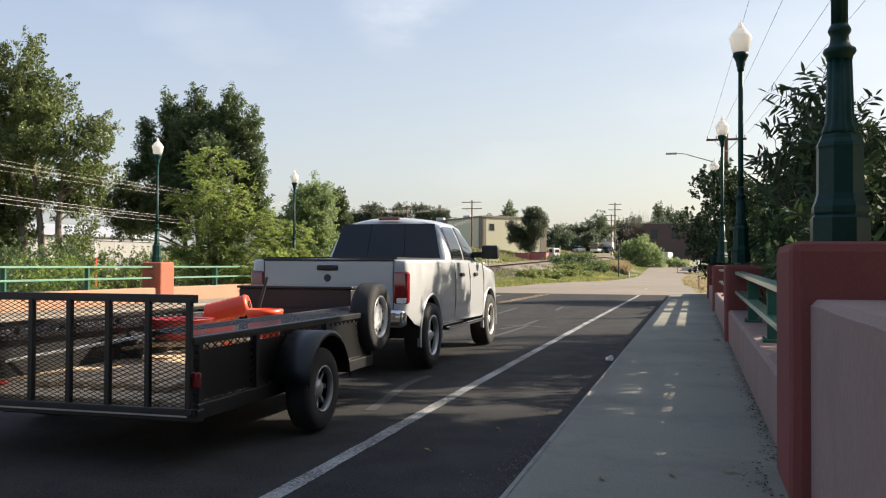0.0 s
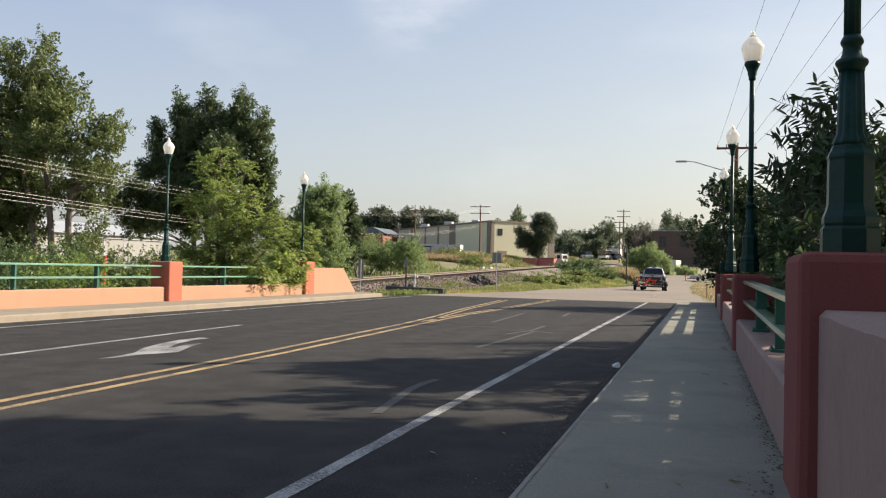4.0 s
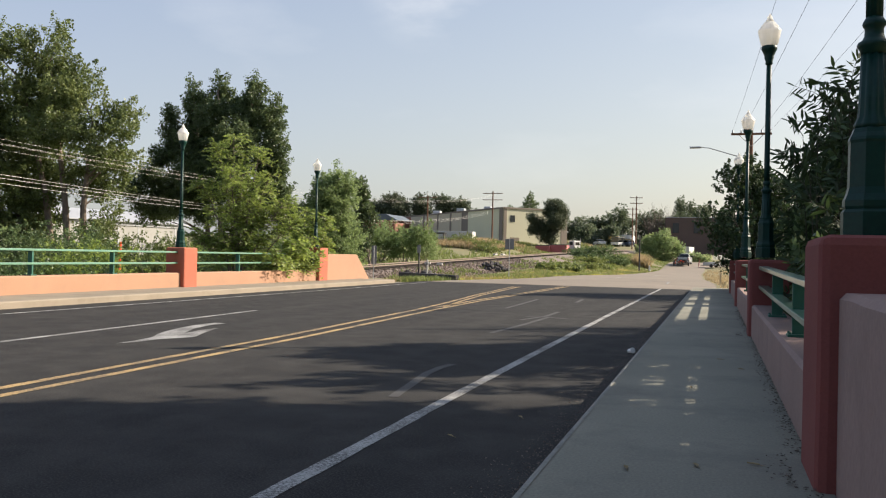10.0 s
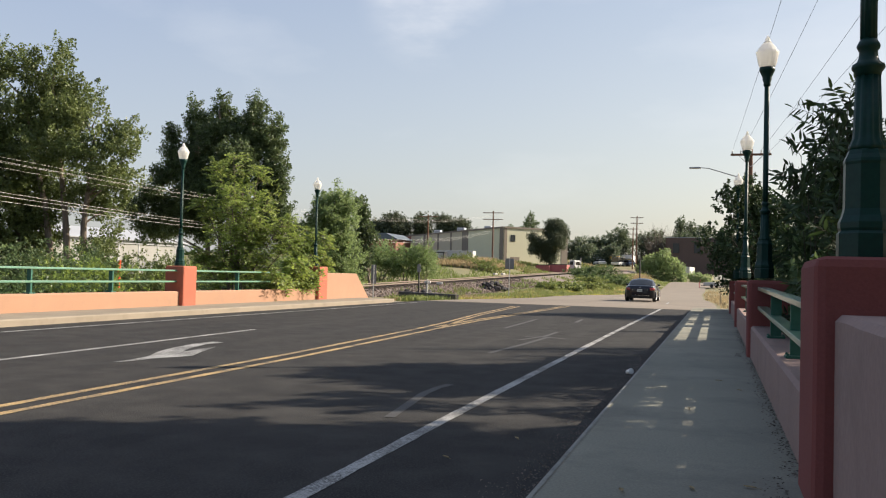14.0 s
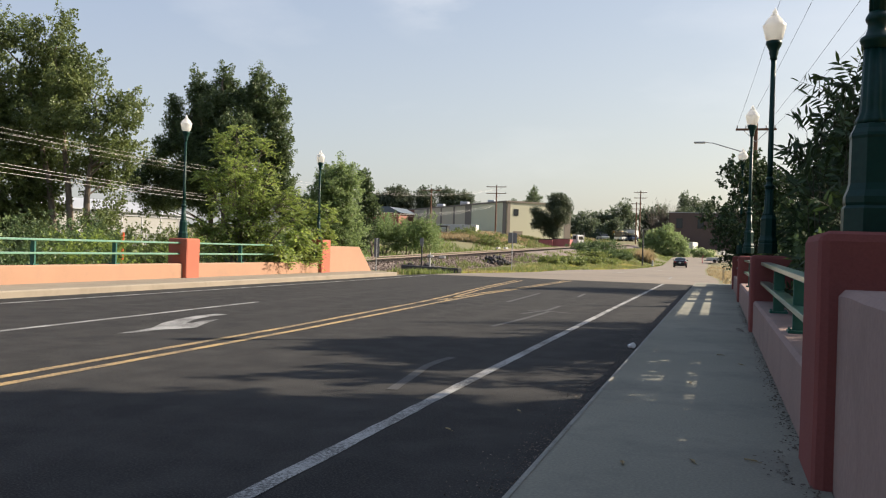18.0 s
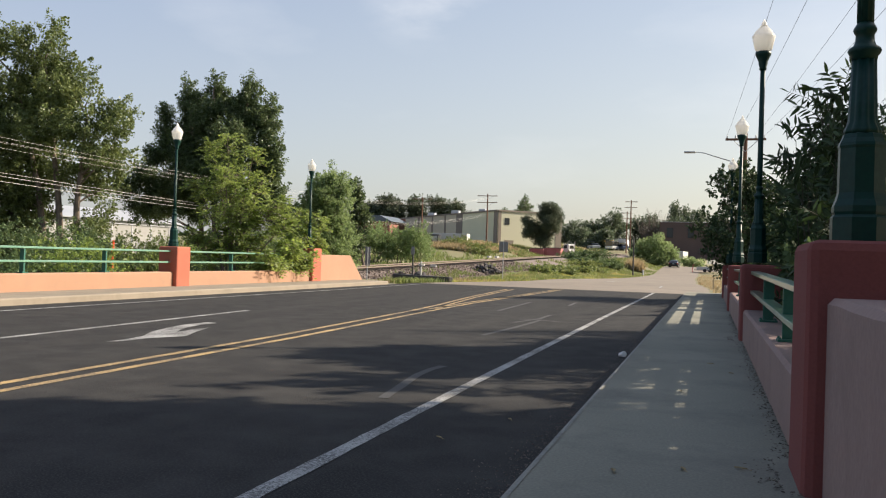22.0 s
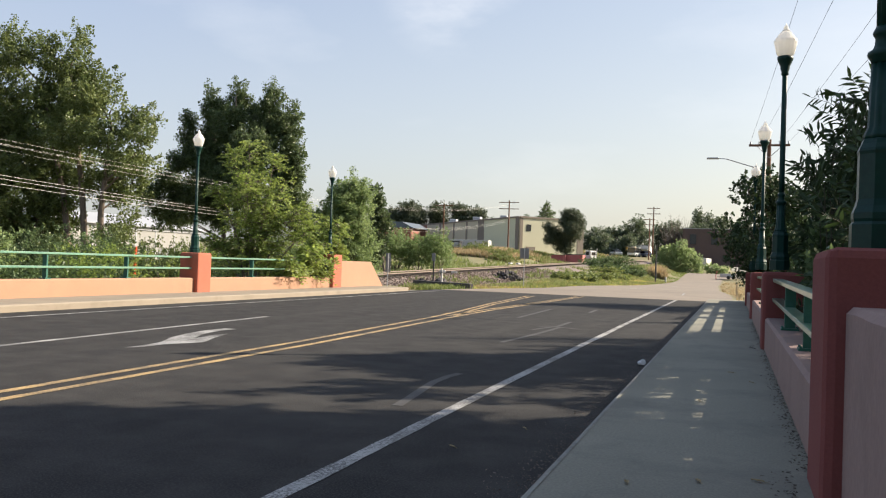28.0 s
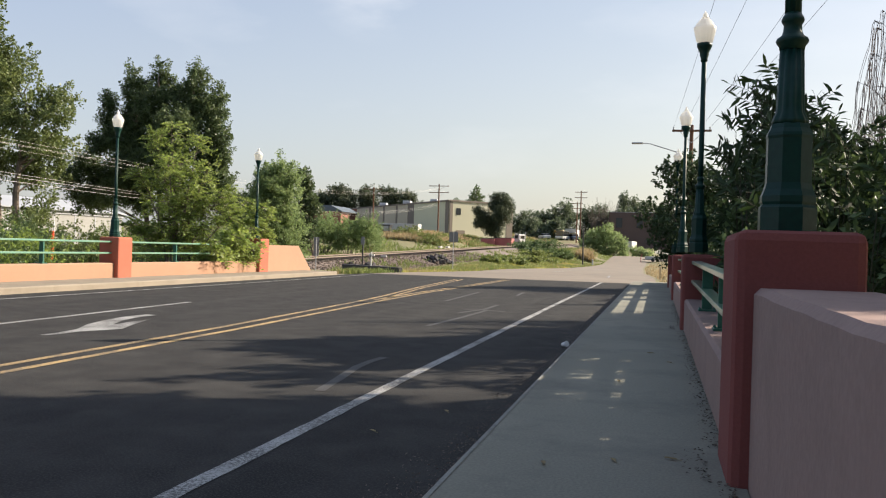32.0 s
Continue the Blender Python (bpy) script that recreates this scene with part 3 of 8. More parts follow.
for pts in ([(-6.6, 57), (-6.2, 66)], [(-5.6, 80), (-5.5, 92)], [(-2.6, 47.5), (-2.7, 52)]):
    tagged(strip("faded_line", pts, 0.12, M["white_line"], 0.01), "faded white dash on the pale road", "road marking", kind="structure")


def arrow():
    v = [(-7.65, 9.96), (-7.53, 10.19), (-7.52, 10.62), (-7.37, 10.96), (-7.28, 11.22), (-7.55, 11.91), (-7.77, 12.61), (-7.82, 12.2), (-7.74, 11.85), (-7.75, 11.67), (-8.03, 12.33), (-8.18, 13.01), (-8.14, 13.46), (-8.37, 13.52), (-8.39, 12.95), (-8.26, 12.17), (-8.02, 11.42), (-7.74, 10.85), (-7.66, 10.36)]
    fs = [tuple(range(len(v)))]
    ob = sheet("turn_arrow", [(x, y, 0.006) for x, y in v], fs, M["white_line"])
    return tagged(ob, "white painted turn arrow on the asphalt", "road marking", kind="structure")


arrow()

# pavements with kerbs
pav_r = part("pavement_right", prism([(RC, -0.3), (RC, 0.12), (RC + 0.03, 0.15), (0.40, 0.15), (0.40, -0.3)], "y", -20, END + 0.8), M["concrete"])
tagged(pav_r, "grey concrete pavement with a kerb beside the road", "pavement", kind="structure")
pav_l = part("pavement_left", prism([(LC, -0.3), (LC, 0.12), (LC - 0.03, 0.15), (-15.15, 0.15), (-15.15, -0.3)], "y", -20, END - 1.5), M["concrete_sunlit"])
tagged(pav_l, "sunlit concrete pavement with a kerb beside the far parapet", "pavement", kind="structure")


M["kerb_pale"] = mat("kerb_pale", (0.245, 0.243, 0.215), (0.165, 0.165, 0.147), rough=0.85, fine=40, coarse=3.5, bump=0.3, dirt=(0.105, 0.103, 0.095), dirt_amount=0.95)
kerb = part("kerb_edge", prism([(RC - 0.004, 0.095), (RC - 0.004, 0.122), (RC + 0.028, 0.154), (RC + 0.05, 0.154), (RC + 0.03, 0.12)], "y", -20, END + 0.6), M["kerb_pale"])
tagged(kerb, "pale worn concrete edge of the kerb", "kerb", kind="structure")

# ---- parapets, pillars, railings ----
PX, PL = 0.36, -15.0         # faces of the parapets towards the road
PIL_R = [5.31, 14.41, 23.51, 32.6]
PIL_L = [4.4, 13.55, 22.70, 31.87]


def parapet(y0, y1, x0, x1, top, name, label, material=None, wobble=0.0028):
    o = [(x0, 0.10), (x0, top - 0.03), (x0 + 0.03 * (1 if x1 > x0 else -1), top), (x1 - 0.03 * (1 if x1 > x0 else -1), top), (x1, top - 0.03), (x1, -1.2), (x0 + 0.2 * (1 if x1 > x0 else -1), -1.2)]
    bm = prism(o, "y", y0, y1)
    # hand-trowelled faces and edges are never quite straight
    long_edges = [q for q in bm.edges if abs(q.verts[0].co.y - q.verts[1].co.y) > 0.5]
    bmesh.ops.subdivide_edges(bm, edges=long_edges, cuts=max(2, int((y1 - y0) / 0.16)), use_grid_fill=True)
    for v in bm.verts:
        if v.co.z > 0.2:
            d = noise.noise_vector(Vector((v.co.x * 3, v.co.y * 2.6, v.co.z * 5 + x0))) * wobble
            v.co += Vector((d.x, 0, d.z))
    ob = part(name, bm, material or M["stucco"], smooth=True)
    ob.data.set_sharp_from_angle(angle=radians(24))
    return tagged(ob, label, "parapet", kind="structure")


def pillar(x, y, zt, long=0.64, wide=0.64, material=None, label="brick red stuccoed pillar between the railings"):
    """A square pillar with trowelled, chamfered edges and slightly uneven faces."""
    bm = bmesh.new()
    add_box(bm, 0, 0, zt / 2 - 0.1, wide, long, zt + 0.2, 0.05, seg=2)
    upright = [q for q in bm.edges if abs(q.verts[0].co.z - q.verts[1].co.z) > 0.5]
    bmesh.ops.subdivide_edges(bm, edges=upright, cuts=9, use_grid_fill=True)
    for v in bm.verts:
        v.co += noise.noise_vector(Vector((v.co.x * 4 + x, v.co.y * 4 + y, v.co.z * 3))) * 0.003
    ob = part("bridge_pillar", bm, material or M["stucco_red"], m=Matrix.Translation((x, y, 0)))
    return tagged(ob, label, "pillar", "bridge pillars")


def railing(x, y0, y1, z_par, z_lo, z_hi, side, dip=0.0):
    """Two flat steel rails on posts that stand on the parapet; dip is the fall towards y0."""
    e = empty("bridge_railing", Matrix.Translation((x, 0, 0)), label="green painted steel railing with two rails on the parapet", category="railing", group="bridge railings")
    for z in (z_lo, z_hi):
        bm = box(side * 0.03, (y0 + y1) / 2, z, 0.14, y1 - y0, 0.05, 0.008)
        for v in bm.verts:
            v.co.z -= dip * (y1 - v.co.y) / (y1 - y0)
        part("rail", bm, M["rail_green"], e)
    for k in (1, 2):
        y = y0 + (y1 - y0) * k / 3
        top = z_hi - dip * (3 - k) / 3
        p = part("post", box(side * 0.045, y, (z_par + top) / 2 - 0.02, 0.12, 0.055, top - z_par - 0.03, 0.006), M["post_green_shaded"], e)
        part("base_plate", box(side * 0.045, y, z_par + 0.012, 0.20, 0.19, 0.024, 0.004), M["post_green_shaded"], p)
        for bx in (-0.08, 0.08):
            for by in (-0.07, 0.07):
                part("bolt", lathe([(0.012, 0), (0.012, 0.016), (0.006, 0.022)], 6, centre=(side * 0.045 + bx, y + by, z_par + 0.022)), M["post_green_shaded"], p)
    return e


ZP = 0.62
for a, b in zip(PIL_R, PIL_R[1:]):
    parapet(a + 0.3, b - 0.3, PX, PX + 0.36, ZP, "parapet_right", "low pinkish stucco parapet beside the pavement", M["stucco_pink_shaded"])
    railing(PX + 0.13, a + 0.3, b - 0.3, ZP, 0.89, 1.175, 1, 0.085 if a < 6 else 0.0)
parapet(-14, PIL_R[0] - 0.4, 0.405, 0.98, 1.12, "end_wall_right", "taller pinkish stucco end wall of the bridge", M["stucco_pink_shaded"], 0.009)
parapet(PIL_R[-1] + 0.3, END, PX, PX + 0.36, ZP + 0.2, "parapet_right", "low pinkish stucco parapet beside the pavement", M["stucco_pink_shaded"])
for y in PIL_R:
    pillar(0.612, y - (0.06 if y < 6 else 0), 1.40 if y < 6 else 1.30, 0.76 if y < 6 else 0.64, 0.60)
left_spans = [(-14, PIL_L[0])] + list(zip(PIL_L, PIL_L[1:]))
for a, b in left_spans:
    parapet(a + 0.3, b - 0.3, PL - 0.08, PL - 0.44, 0.57, "parapet_left", "sunlit peach stucco parapet")
    railing(PL - 0.21, a + 0.3, b - 0.3, 0.57, 0.85, 1.17, -1)
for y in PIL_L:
    pillar(PL - 0.27, y, 1.44 if y > 30 else 1.31, 0.80 if y > 30 else 0.70, 0.64, M["stucco_red_sunlit"], "orange-red stuccoed pillar between the railings, sunlight in its colour")
wing = part("end_wall_left", prism([(PIL_L[-1] + 0.3, -0.6), (PIL_L[-1] + 0.3, 1.20), (PIL_L[-1] + 3.55, 1.20), (PIL_L[-1] + 5.0, 0.12), (PIL_L[-1] + 5.0, -0.6)], "x", PL - 0.05, PL - 0.45, 0.02), M["stucco"])
tagged(wing, "sunlit peach stucco end wall with a sloping end", "wall", kind="structure")


# ---- street lamps ----
def globe_material():
    m = bpy.data.materials.new("lamp_globe")
    m.use_nodes = True
    n, l = m.node_tree.nodes, m.node_tree.links
    b = n["Principled BSDF"]
    b.inputs["Base Color"].default_value = (0.85, 0.84, 0.80, 1)
    b.inputs["Roughness"].default_value = 0.15
    tr = n.new("ShaderNodeBsdfTranslucent")
    tr.inputs["Color"].default_value = (0.88, 0.87, 0.84, 1)
    ms = n.new("ShaderNodeMixShader")
    ms.inputs[0].default_value = 0.55
    l.new(b.outputs[0], ms.inputs[1])
    l.new(tr.outputs[0], ms.inputs[2])
    l.new(ms.outputs[0], n["Material Output"].inputs["Surface"])
    return m


M["globe"] = globe_material()


def ribs(profile, count=12, depth=0.012):
    """A turned solid with flutes."""
    bm = lathe(profile, 48)
    for v in bm.verts:
        r = math.hypot(v.co.x, v.co.y)
        if r > 0.02:
            a = math.atan2(v.co.y, v.co.x)
            f = 1 - depth * (0.5 - 0.5 * math.cos(a * count)) / r
            v.co.x *= f
            v.co.y *= f
    return bm


def street_lamp():
    e = empty("street_lamp", label="dark green cast iron street lamp with a white globe", category="street lamp", group="bridge street lamps")
    part("base", lathe([(0.150, 0), (0.150, 0.14), (0.138, 0.155), (0.143, 0.17), (0.143, 0.20), (0.128, 0.235), (0.119, 0.27), (0.117, 0.50), (0.121, 0.515), (0.118, 0.53), (0.104, 0.555), (0.098, 0.575), (0.094, 0.58)], 8), M["lamp_green"], e)
    part("lower_shaft", ribs([(0.095, 0.58), (0.090, 0.605), (0.074, 0.64), (0.071, 0.68), (0.061, 0.98)], 10, 0.008), M["lamp_green"], e, smooth=True)
    part("collar", lathe([(0.062, 0.97), (0.066, 0.99), (0.078, 1.005), (0.082, 1.017), (0.078, 1.03), (0.056, 1.045), (0.047, 1.07), (0.045, 1.10), (0.054, 1.115), (0.058, 1.127), (0.054, 1.14), (0.040, 1.165)], 24), M["lamp_green"], e, smooth=True)
    part("shaft", ribs([(0.042, 1.15), (0.042, 1.4), (0.036, 2.98)], 10, 0.005), M["lamp_green"], e, smooth=True)
    part("neck", lathe([(0.04, 2.93), (0.055, 2.95), (0.05, 2.98), (0.07, 3.04), (0.065, 3.06), (0.10, 3.14), (0.115, 3.17), (0.115, 3.21), (0.10, 3.22)], 20), M["lamp_green"], e, smooth=True)
    part("globe", ribs([(0.10, 3.215), (0.125, 3.25), (0.165, 3.42), (0.172, 3.46), (0.15, 3.475), (0.13, 3.52), (0.085, 3.575), (0.05, 3.60)], 16, 0.006), M["globe"], e, "frosted white acorn globe", smooth=True)
    part("finial", lathe([(0.055, 3.598), (0.06, 3.61), (0.035, 3.63), (0.04, 3.65), (0.025, 3.68), (0.012, 3.70), (0.004, 3.72)], 16), M["globe"], e, smooth=True)
    return e


lamp = street_lamp()
lamp.matrix_basis = pose(0.60, PIL_R[0], 1.39, 0, 0, 22.5)
for x, y, z in [(0.55, PIL_R[1], 1.33), (0.55, PIL_R[2], 1.37), (0.55, PIL_R[3], 1.38), (PL - 0.33, PIL_L[2], 1.26), (PL - 0.33, PIL_L[3], 1.28), (PL - 0.33, PIL_L[1], 1.26), (PL - 0.33, PIL_L[0], 1.26)]:
    copy_thing(lamp, pose(x, y, z, 0, 0, 22.5))


# ---- trees ----
def leaves(name, blobs, count, size, material, parent, seed, droop=0.3, slim=0.5, shell=0.55, gaps=0.0, clump=14, spread=0.0):
    """One crown of small pointed leaves spread through lumpy blobs ((x, y, z), (rx, ry, rz))."""
    rg = np.random.default_rng(seed)
    vol = np.array([r[0] * r[1] * r[2] for _, r in blobs]) ** 0.75
    sprays = max(1, count // clump)
    pick = rg.choice(len(blobs), sprays, p=vol / vol.sum())
    c = np.array([b[0] for b in blobs])[pick]
    r = np.array([b[1] for b in blobs])[pick]
    d = rg.normal(size=(sprays, 3))
    d /= np.linalg.norm(d, axis=1)[:, None]
    rad = shell + (1.02 - shell) * rg.random(sprays) ** 0.6
    lump = 1 + 0.16 * np.sin(d[:, 0] * 5 + pick) * np.sin(d[:, 2] * 6 + 2 * pick) + 0.10 * np.sin(d[:, 1] * 11 + pick * 3)
    p = c + d * r * (rad * lump)[:, None]
    if gaps:
        k = np.sin(p[:, 0] * 2.1 + seed) + np.sin(p[:, 1] * 2.4) + np.sin(p[:, 2] * 2.9 + 1)
        keep = k > -3 + gaps * 3
        p, d = p[keep], d[keep]
    # each spray is a bunch of leaves round one twig end
    own = np.repeat(np.arange(len(p)), clump)
    d = d[own]
    wide = spread or size * 0.8
    along = rg.random(len(own))
    twig = d + (0, 0, 0.55)
    twig /= np.linalg.norm(twig, axis=1)[:, None]
    off = np.clip(rg.normal(size=(len(own), 3)), -1.5, 1.5)
    p = p[own] + twig * ((along - 0.35) * 3.0 * wide)[:, None] + off * (wide * (0.85 - 0.6 * along))[:, None]
    n = len(p)
    ax = rg.normal(size=(n, 3)) + d * 0.6
    ax[:, 2] -= droop
    ax /= np.linalg.norm(ax, axis=1)[:, None]
    sd = np.cross(ax, rg.normal(size=(n, 3)))
    sd /= np.linalg.norm(sd, axis=1)[:, None]
    ln = size * (0.6 + 0.8 * rg.random(n))[:, None]
    a, t = p - ax * ln / 2, p + ax * ln / 2
    m = p - ax * ln * 0.08
    l, rr = m + sd * ln * slim / 2, m - sd * ln * slim / 2
    vs = np.stack([a, l, t, rr], 1).reshape(-1, 3)
    me = bpy.data.meshes.new(name)
    me.vertices.add(4 * n)
    me.vertices.foreach_set("co", vs.astype(np.float32).ravel())
    me.loops.add(4 * n)
    me.loops.foreach_set("vertex_index", np.arange(4 * n, dtype=np.int32))
    me.polygons.add(n)
    me.polygons.foreach_set("loop_start", np.arange(0, 4 * n, 4, dtype=np.int32))
    me.polygons.foreach_set("loop_total", np.full(n, 4, dtype=np.int32))
    me.materials.append(material)
    me.update(calc_edges=True)
    ob = new(name, me)
    ob.parent = parent
    return ob


def limbs(bm, base, blobs, r0, rg, lean=0.2):
    """A trunk from base and limbs that reach the blobs."""
    base = Vector(base)
    centre = sum((Vector(b[0]) for b in blobs), Vector()) / len(blobs)
    fork = base.lerp(centre, 0.45)
    fork.x += rg.uniform(-lean, lean)
    add_tube(bm, [base - Vector((0, 0, 0.3)), base.lerp(fork, 0.5) + Vector((rg.uniform(-lean, lean), rg.uniform(-lean, lean), 0)), fork, fork.lerp(centre, 0.7)], [r0 * 1.25, r0, r0 * 0.8, r0 * 0.4], 8)
    for c, r in blobs:
        c = Vector(c)
        s = base.lerp(fork, rg.uniform(0.55, 1.0))
        mid = s.lerp(c, 0.5) + Vector((rg.uniform(-0.4, 0.4), rg.uniform(-0.4, 0.4), rg.uniform(-0.3, 0.1)))
        add_tube(bm, [s, mid, c, c + (c - mid) * 0.15], [r0 * 0.45, r0 * 0.28, r0 * 0.14, r0 * 0.05], 6)
        for _ in range(4):
            q = c + Vector((rg.uniform(-1, 1) * r[0], rg.uniform(-1, 1) * r[1], rg.uniform(-0.7, 0.9) * r[2])) * 0.7
            add_tube(bm, [mid.lerp(c, rg.uniform(0.2, 1)), c.lerp(q, 0.55) + Vector((0, 0, 0.1)), q], [r0 * 0.14, r0 * 0.08, r0 * 0.03], 5)


def several_trunks(bm, trunks, blobs, r0, rg):
    """Slender trunks given as (foot, bend, top), with limbs that leave the nearest trunk."""
    tr = [[Vector(p) for p in t] for t in trunks]
    for t in tr:
        add_tube(bm, t, [r0 * 1.2, r0 * 0.85, r0 * 0.35], 9)
    for c, r in blobs:
        c = Vector(c)
        best = None
        for t in tr:
            for k in range(13):
                u = 0.35 + 0.65 * k / 12
                p = t[0].lerp(t[1], u * 2) if u < 0.5 else t[1].lerp(t[2], u * 2 - 1)
                h = math.hypot(p.x - c.x, p.y - c.y)
                s = h + 1.2 * abs(c.z - 0.6 * h - p.z)
                if best is None or s < best[0]:
                    best = (s, p)
        p = best[1]
        m = p.lerp(c, 0.5) + Vector((rg.uniform(-0.3, 0.3), rg.uniform(-0.3, 0.3), rg.uniform(-0.1, 0.25)))
        add_tube(bm, [p, m, c], [r0 * 0.32, r0 * 0.2, r0 * 0.06], 6)


def tree(name, base, blobs, trunk_r, count, size, material, seed, label, category="tree", group="", gaps=0.25, slim=0.6, droop=0.3, shell=0.4, bark=None, trunks=None, clump=14, spread=0.0):
    rg = random.Random(seed)
    e = empty(name, Matrix.Translation(base), label=label, category=category, group=group)
    loc = [((b[0][0] - base[0], b[0][1] - base[1], b[0][2] - base[2]), b[1]) for b in blobs]
    bm = bmesh.new()
    if trunks:
        several_trunks(bm, [[Vector(p) - Vector(base) for p in t] for t in trunks], loc, trunk_r, rg)
    else:
        limbs(bm, (0, 0, 0), loc, trunk_r, rg)
    part("trunk", bm, bark or M["bark"], e)
    leaves("crown", loc, count, size, material, e, seed, droop, slim, shell, gaps, clump, spread)
    return e


def crown_blobs(cx, cy, z0, z1, rx, ry, count, seed, taper=0.5):
    """Lumps spread through a crown between two heights."""
    rg = random.Random(seed)
    out = []
    for k in range(count):
        u = (k + 0.5) / count
        z = z0 + (z1 - z0) * u
        w = (1 - taper * u) * (0.45 + 0.55 * math.sin(math.pi * min(1, u * 0.9 + 0.18)))
        a = rg.uniform(0, 2 * math.pi)
        q = rg.uniform(0.25, 0.75) * w
        s = rg.uniform(0.32, 0.5)
        out.append(((cx + math.cos(a) * rx * q, cy + math.sin(a) * ry * q, z), (rx * s, ry * s, (z1 - z0) * rg.uniform(0.10, 0.17))))
    return out


# far bank behind the left parapet
def blobs_at(y, rows, depth=0.9):
    """Crown lumps from (x, z, rx, rz), spread a little in y."""
    rg = random.Random(len(rows))
    return [((x, y + rg.uniform(-1.2, 1.2) * rx, z), (rx, rx * depth, rz)) for x, z, rx, rz in rows]


tree("cottonwood_tree", (-36.6, 42, -1.5), blobs_at(42, [(-37.3, 13.3, 0.8, 1.2), (-36.4, 13.0, 0.6, 1.0), (-39, 12.9, 1.0, 1.1), (-41.3, 13.0, 1.2, 1.3), (-43.2, 12.8, 1.4, 1.4), (-38, 11.9, 1.3, 1.2), (-36.5, 11.2, 1.2, 1.2), (-43.5, 11.2, 2, 1.8), (-34.0, 10.1, 0.6, 0.6), (-34.8, 9.8, 0.7, 0.6), (-36.0, 9.8, 1.1, 1.1), (-32.6, 8.5, 1.2, 0.9), (-31.3, 7.6, 0.9, 0.7), (-33.8, 7.8, 1.5, 1.1)] + [(-38, 10.3, 2.1, 1.8), (-41, 10, 2.4, 2), (-36, 8, 1.8, 1.5), (-39, 7.6, 2.4, 1.8), (-34, 6.2, 1.7, 1.1), (-32.3, 6.2, 1.1, 0.8), (-36.3, 5.4, 1.8, 1.3), (-40, 5.4, 2.4, 1.8), (-44, 8.3, 2.4, 2.2), (-43, 5, 2.5, 1.8), (-47, 9.5, 2.5, 2.5), (-47, 6, 2.5, 2), (-41, 3.4, 2.2, 1.4), (-40.6, 5.6, 2.0, 1.5)] + [(-39.6, 3.2, 1.6, 1.3), (-41.6, 2.0, 1.8, 1.4), (-39.4, 1.6, 1.2, 1.0), (-44.5, 2.8, 2.4, 1.6), (-38.6, 4.0, 1.5, 1.0), (-34.2, 4.6, 1.1, 0.7), (-42, 7.5, 2.4, 1.8), (-45, 4.4, 2.6, 1.8), (-40.6, 1.6, 1.6, 1.0), (-43.4, 1.2, 1.8, 1.2), (-46.5, 1.6, 2.2, 1.5), (-48, 3.6, 2.2, 1.8), (-33.4, 3.0, 0.9, 0.8), (-32.8, 2.0, 0.8, 0.7)]),
     0.20, 230000, 0.14, M["leaf_cotton"], 11, "tall green cottonwood tree with several pale trunks", gaps=0.16, shell=0.25, slim=0.75, clump=48, spread=0.27, bark=M["bark_pale"],
     trunks=[((-35.6, 42, -1.7), (-36.2, 42, 4), (-37.5, 42, 12)), ((-36.8, 42.3, -1.7), (-37.8, 42.2, 4.5), (-39.5, 42, 11)), ((-35.0, 42.2, -1.7), (-34.9, 42, 3.5), (-34.4, 42, 8.5)), ((-38.0, 42.5, -1.7), (-40, 42.4, 3.5), (-43, 42, 10))])
tree("cottonwood_tree", (-32.0, 52, -1.5), blobs_at(52, [(-34.5, 11.9, 0.42, 0.9), (-34.4, 10.8, 0.7, 0.9), (-34.6, 9.6, 0.9, 1.0), (-36.0, 10.2, 0.5, 0.8), (-36.2, 9.0, 0.7, 0.9), (-32.6, 12.3, 0.45, 0.9), (-32.5, 11.3, 0.75, 1.0), (-32.4, 10.0, 1.0, 1.1), (-29.8, 12.1, 0.45, 0.9), (-29.9, 11.2, 0.8, 1.0), (-30.2, 10.0, 1.1, 1.1), (-28.5, 10.9, 0.5, 0.8), (-28.5, 9.6, 0.8, 1.0), (-28.2, 8.2, 0.9, 1.0), (-31.2, 10.9, 0.4, 0.7), (-33.5, 11.2, 0.4, 0.7), (-36.2, 7.6, 0.9, 0.9)] + [(-34.2, 7.8, 1.2, 1.2), (-32, 8.2, 1.4, 1.3), (-30, 8.2, 1.4, 1.3), (-28.6, 6.9, 1.1, 1.1), (-38.0, 6.3, 0.9, 0.7), (-39.0, 5.3, 0.9, 0.7), (-37.2, 5.2, 1.0, 0.8), (-38.6, 3.9, 0.9, 0.8), (-36.8, 3.8, 0.9, 0.7), (-35.2, 6.0, 1.2, 1.1), (-33.2, 6.0, 1.4, 1.3), (-31, 6.0, 1.6, 1.4), (-29.2, 5.2, 1.3, 1.3), (-35.0, 4.4, 1.0, 0.8), (-33.2, 4.1, 1.1, 0.9), (-31, 4.0, 1.4, 1.1)]),
     0.17, 180000, 0.125, M["leaf_dark"], 12, "tall dark green cottonwood tree with an uneven top", gaps=0.12, shell=0.25, slim=0.75, clump=46, spread=0.26, bark=M["bark_pale"],
     trunks=[((-32.6, 52, -1.7), (-33.2, 52, 4), (-34.4, 52, 11.5)), ((-32.0, 52.3, -1.7), (-32.2, 52, 5), (-32.5, 52, 12)), ((-31.4, 51.8, -1.7), (-30.6, 52, 5), (-29.8, 52, 11.8))])
